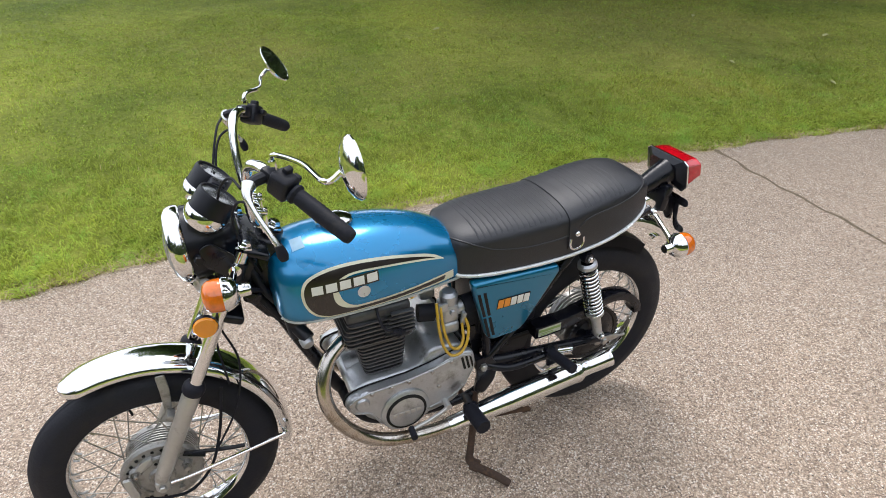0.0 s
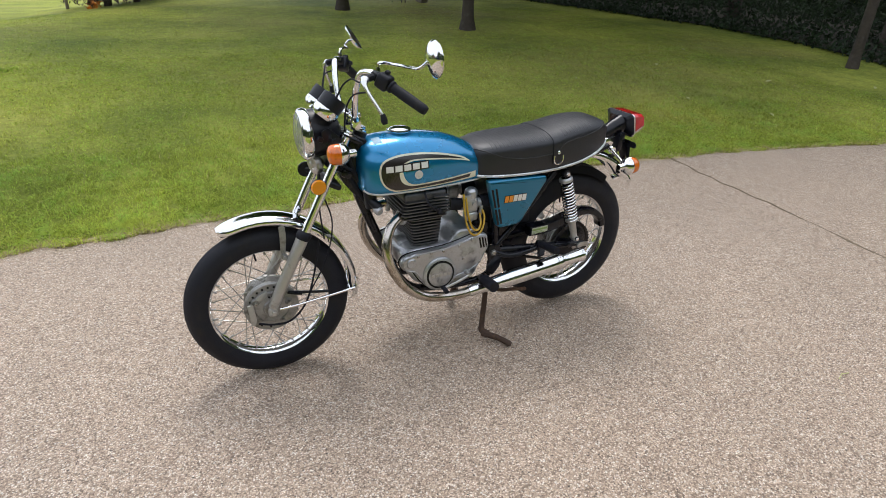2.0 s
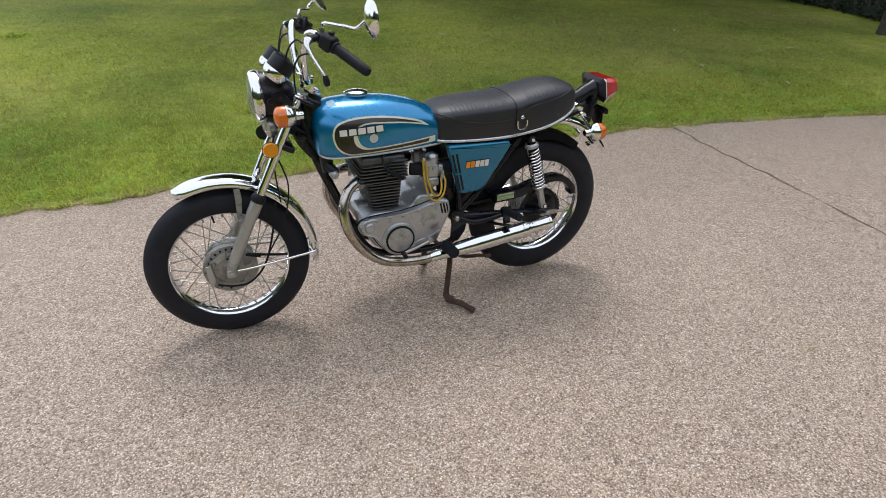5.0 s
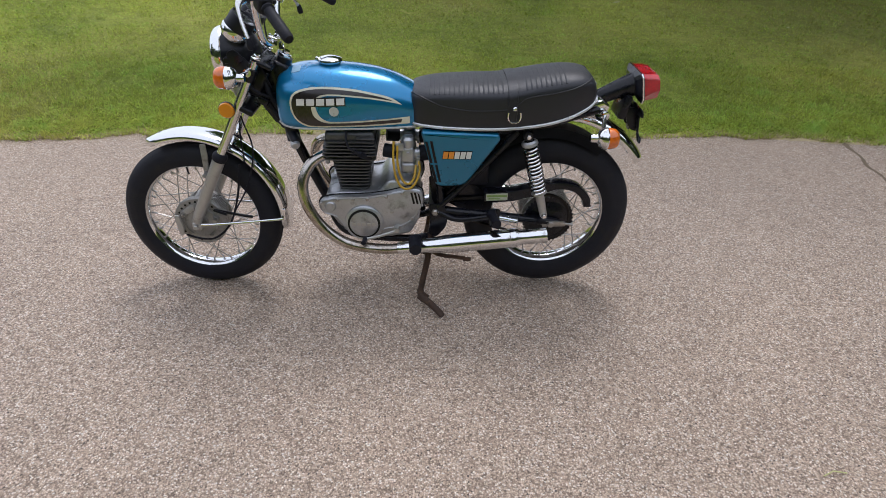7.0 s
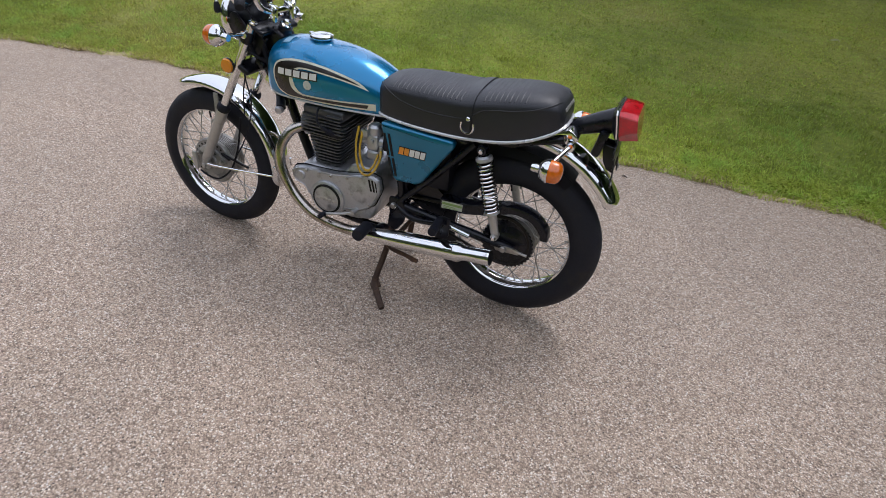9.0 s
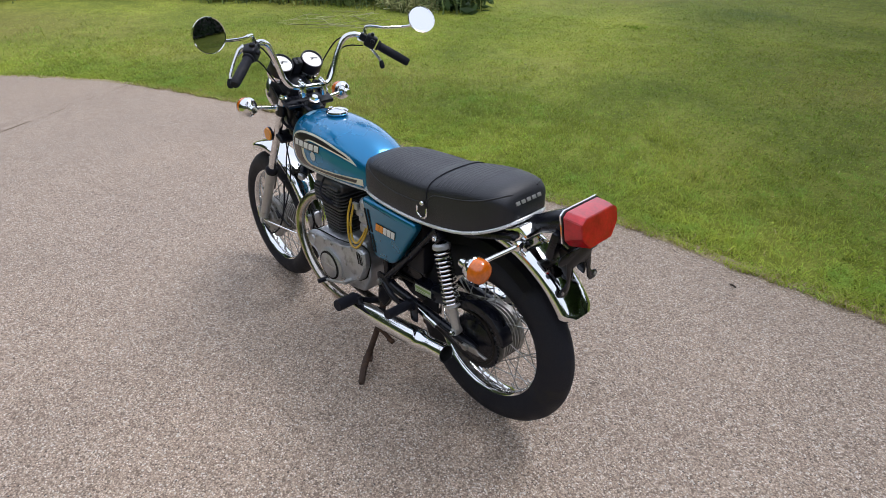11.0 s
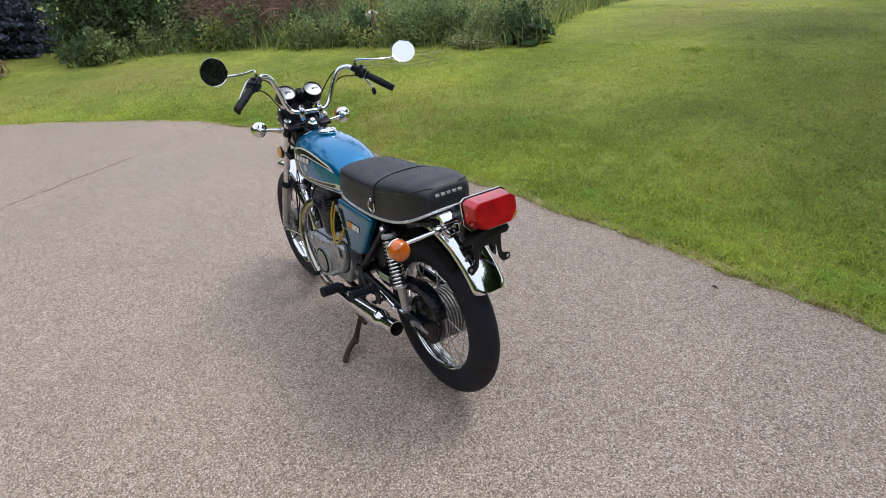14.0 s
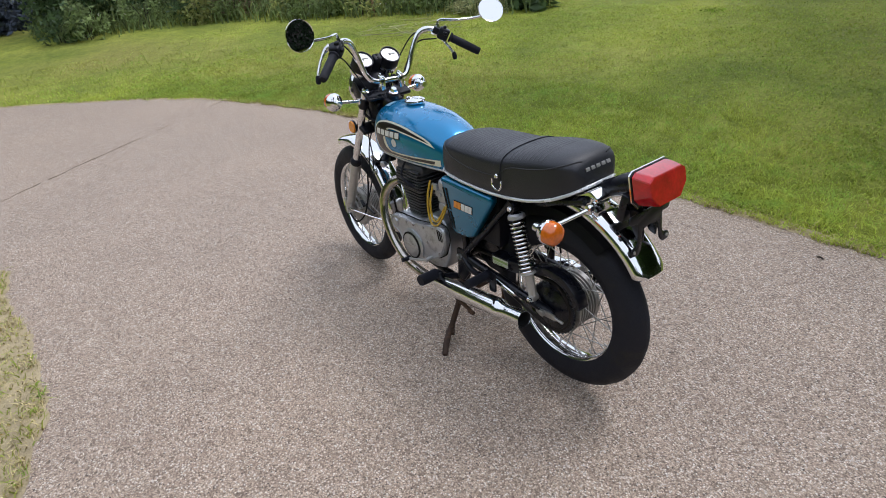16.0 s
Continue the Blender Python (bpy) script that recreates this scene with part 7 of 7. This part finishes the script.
guard = flow([(0.430, 0.478), (0.540, 0.486), (0.650, 0.512), (0.712, 0.524), (0.780, 0.508), (0.828, 0.462), (0.836, 0.436), (0.838, 0.422)], 6)
under = flow([(0.812, 0.420), (0.803, 0.448), (0.765, 0.484), (0.708, 0.494), (0.640, 0.476), (0.540, 0.444), (0.430, 0.438)], 6)
plate(bm, guard + under, -0.118, -0.070, 0.004)
chain_guard = part("chain_guard", bm, M_BLACK, bike, "black chain guard with a pale sticker")
bm = bmesh.new()
plate(bm, rounded([(0.438, 0.474), (0.518, 0.478), (0.518, 0.450), (0.438, 0.445)], 0.002), -0.1190, -0.1180)
sticker = part("sticker", bm, M_STICKER, chain_guard, "pale printed sticker")
bm = bmesh.new()
plate(bm, [(0.440, 0.4695), (0.516, 0.4715), (0.516, 0.4630), (0.440, 0.4610)], -0.1198, -0.1190)
plate(bm, [(0.446, 0.457), (0.490, 0.458), (0.490, 0.4555), (0.446, 0.4545)], -0.1198, -0.1190)
plate(bm, [(0.446, 0.451), (0.502, 0.452), (0.502, 0.4498), (0.446, 0.4488)], -0.1198, -0.1190)
part("print_bar", bm, M_GREENINK, sticker, "green print bars")
# sprocket, chain and its dusty inner disc
bm = bmesh.new()
n = 76
out = []
for k in range(n):
    a = 2 * math.pi * k / n
    r = 0.100 if k % 2 else 0.093
    out.append((RA.x + r * math.cos(a), RA.z + r * math.sin(a)))
plate(bm, out, -0.078, -0.071)
lathe(bm, [(0.0, -0.040), (0.040, -0.038), (0.060, -0.030), (0.078, -0.024), (0.080, 0)], RA + Vector((0, -0.055, 0)), (0, 1, 0), 40)
part("sprocket", bm, M_BLACK, rear_wheel, "black rear sprocket")
bm = bmesh.new()
top_run = [(0.672 - 0.098 * math.sin(a), -0.0745, 0.352 + 0.098 * math.cos(a)) for a in np.linspace(-math.pi, 0, 24)]
loop = [(0.27, -0.0745, 0.372)] + [(0.672 - 0.01, -0.0745, 0.254)] + top_run + [(0.27, -0.0745, 0.428)]
tube(bm, loop, 0.007, 6)
part("chain", bm, mat("oily_chain_steel", (0.022, 0.019, 0.017), 0.5, 0.5, var=0.3, scale=60), bike, "oily drive chain")
bm = bmesh.new()
rod(bm, (0.445, -0.128, 0.388), (0.560, -0.130, 0.366), 0.011, 12)
part("chrome_sleeve", bm, M_CHROME, swing, "chromed sleeve")

# ---- foot pegs, shift lever, stands
for s in (-1, 1):
    bm = bmesh.new()
    path = [Vector((0.172 + 0.004 * t, s * (0.188 + 0.084 * t), 0.318 + 0.004 * t)) for t in np.linspace(0, 1, 15)]
    tube(bm, path, [0.0215 + (0.0018 if k % 2 else 0) for k in range(15)], 14)
    peg = part("foot_peg", bm, M_RUBBER, bike, "ribbed black rubber foot peg")
    bm = bmesh.new()
    tube(bm, [(0.200, s * 0.110, 0.285), (0.190, s * 0.150, 0.295), (0.168, s * 0.196, 0.318)], 0.013, 12)
    block(bm, (0.045, 0.030, 0.050), pose(0.178, s * 0.182, 0.305), 0.01)
    part("peg_bracket", bm, M_BLACK, peg)
    bm = bmesh.new()
    path = [Vector((0.455 + 0.012 * t, s * (0.168 + 0.100 * t), 0.418 + 0.012 * t)) for t in np.linspace(0, 1, 13)]
    tube(bm, path, [0.0155 + (0.0014 if k % 2 else 0) for k in range(13)], 14)
    ppeg = part("passenger_peg", bm, M_RUBBER, bike, "black rubber passenger peg")
    bm = bmesh.new()
    block(bm, (0.034, 0.030, 0.036), pose(0.456, s * 0.160, 0.414), 0.008)
    part("peg_bracket", bm, M_BLACK, ppeg)
bm = bmesh.new()
tube(bm, spline([(0.105, -0.160, 0.352), (0.100, -0.184, 0.350), (0.040, -0.192, 0.332), (-0.012, -0.192, 0.318)], 6), 0.0055, 10)
rod(bm, (0.105, -0.155, 0.352), (0.105, -0.188, 0.352), 0.010)
shift = part("gear_lever", bm, M_FORK, bike, "bright gear lever with a rubber tip")
bm = bmesh.new()
rod(bm, (-0.012, -0.186, 0.318), (-0.016, -0.225, 0.320), 0.0095, 12)
part("lever_tip", bm, M_RUBBER, shift)
bm = bmesh.new()
for s in (-1, 1):
    tube(bm, spline([(0.232, s * 0.098, 0.290), (0.222, s * 0.120, 0.190), (0.200, s * 0.146, 0.085), (0.194, s * 0.157, 0.046), (0.210, s * 0.186, 0.034), (0.244, s * 0.226, 0.030), (0.282, s * 0.266, 0.012)], 6), [0.0120] * 16 + [0.0145] * 8 + [0.0135] * 6 + [0.0125] * 6 + [0.010], 12)
    block(bm, (0.030, 0.040, 0.012), pose(0.204, s * 0.172, 0.034, 10, 8, 45 * s), 0.003)
rod(bm, (0.226, -0.118, 0.205), (0.226, 0.118, 0.205), 0.010, 12)
part("centre_stand", bm, M_RUST, bike, "rusty brown centre stand, folded down")
bm = bmesh.new()
tube(bm, spline([(0.205, -0.140, 0.262), (0.26, -0.168, 0.238), (0.330, -0.178, 0.232), (0.365, -0.182, 0.228)], 5), 0.008, 10)
block(bm, (0.030, 0.016, 0.012), pose(0.372, -0.184, 0.226), 0.003)
part("side_stand", bm, M_RUST, bike, "rusty side stand, folded up")

# ---- tail: fender, bracket and lamp
bm = fender(bmesh.new(), Vector((0.680, 0, 0.372)), 0.396, 94, 32, 0.066, 0.016, 0.020, 60, lambda t: 1.0 - 0.22 * max(0.0, (t - 0.94) / 0.06) ** 2.2)
rear_fender = part("rear_fender", bm, M_CHROME, bike, "crowned chromed rear fender", sharp=60)
bm = bmesh.new()
plate(bm, rounded([(0.770, 0.800), (0.830, 0.822), (0.862, 0.800), (0.850, 0.775), (0.780, 0.765)], 0.01), -0.070, 0.070, 0.006)
part("tail_plate", bm, M_CHROME, rear_fender, "chromed tail plate")
bm = bmesh.new()
tube(bm, [(0.800, 0.005, 0.798), (0.842, 0.005, 0.812), (0.905, 0.006, 0.840), (0.955, 0.008, 0.857)], [0.022, 0.027, 0.034, 0.042], 20)
block(bm, (0.03, 0.110, 0.090), pose(0.925, 0.008, 0.785, 0, 12, 0), 0.01)
bracket = part("tail_lamp_bracket", bm, M_BLACK, bike, "black tail lamp bracket with a bare plate holder")
bm = bmesh.new()
hook = [(0.030, 0.786), (0.088, 0.786), (0.096, 0.776), (0.094, 0.764), (0.086, 0.758), (0.058, 0.757), (0.056, 0.700), (0.066, 0.688), (0.086, 0.686), (0.092, 0.674), (0.086, 0.662), (0.058, 0.660), (0.044, 0.676), (0.036, 0.730), (0.000, 0.738), (-0.036, 0.730), (-0.044, 0.676), (-0.058, 0.660), (-0.086, 0.662), (-0.092, 0.674), (-0.086, 0.686), (-0.066, 0.688), (-0.056, 0.700), (-0.058, 0.757), (-0.086, 0.758), (-0.094, 0.764), (-0.096, 0.776), (-0.088, 0.786), (-0.030, 0.786)]
plate(bm, rounded(hook, 0.006, 3), 0.0, 0.004, 0.0008)
for v in bm.verts:
    v.co = Vector((0.978 + v.co.y - 0.10 * (v.co.z - 0.76), 0.012 + v.co.x, v.co.z))
block(bm, (0.060, 0.030, 0.018), pose(0.950, 0.012, 0.762, 0, 10, 0), 0.003)
for y in (-0.022, 0.040):
    plate(bm, rounded([(0.932, 0.782), (0.976, 0.776), (0.988, 0.720), (0.986, 0.690), (0.962, 0.698), (0.946, 0.725)], 0.006), y, y + 0.004, 0.0008)
part("plate_holder", bm, M_BLACK, bracket, "bare black plate holder with hooked arms")
for y, z in ((0.090, 0.674), (-0.066, 0.674)):
    bm = bmesh.new()
    bolt(bm, (0.990, y, z), (1, 0, 0.1), 0.006, 0.004)
    part("holder_bolt", bm, M_STEEL, bracket)


def lamp_ring(x, y0, hw, z0, z1, cut_t, cut_b):
    lean = 0.012
    pts = [(-hw, z0 + cut_b), (-hw + cut_b * 0.9, z0), (hw - cut_b * 0.9, z0), (hw, z0 + cut_b), (hw, z1 - cut_t), (hw - cut_t * 1.6, z1), (-hw + cut_t * 1.6, z1), (-hw, z1 - cut_t)]
    return [Vector((0.012 + x - lean * (z - 0.82) / 0.06, y0 + y, 0.019 + z)) for y, z in pts]


def shell(bm, sections):
    rings = [[bm.verts.new(p) for p in s] for s in sections]
    for a, b in zip(rings, rings[1:]):
        for k in range(8):
            bm.faces.new((a[k], a[(k + 1) % 8], b[(k + 1) % 8], b[k]))
    bm.faces.new(rings[0][::-1])
    bm.faces.new(rings[-1])
    return bm


bm = shell(bmesh.new(), [lamp_ring(0.940, 0.020, 0.060, 0.806, 0.872, 0.008, 0.018), lamp_ring(0.954, 0.020, 0.088, 0.787, 0.890, 0.010, 0.022), lamp_ring(0.964, 0.020, 0.088, 0.787, 0.890, 0.010, 0.022)])
tail = part("tail_lamp", bm, M_BLACK, bike, "large red tail lamp on a bright base", smooth=False)
bm = shell(bmesh.new(), [lamp_ring(0.9635, 0.020, 0.086, 0.793, 0.889, 0.010, 0.022), lamp_ring(0.996, 0.020, 0.0855, 0.797, 0.889, 0.012, 0.034), lamp_ring(1.020, 0.020, 0.082, 0.801, 0.886, 0.012, 0.036)])
bmesh.ops.bevel(bm, geom=bm.edges[:], offset=0.0018, segments=2, affect="EDGES")
rim_bm = shell(bmesh.new(), [lamp_ring(0.9560, 0.020, 0.0900, 0.7850, 0.8920, 0.010, 0.022), lamp_ring(0.9610, 0.020, 0.0900, 0.7850, 0.8920, 0.010, 0.022)])
part("lamp_rim", rim_bm, M_CHROME, tail, "bright lamp rim", smooth=False)
part("lens", bm, M_RED, tail, "faceted red lens", sharp=14)
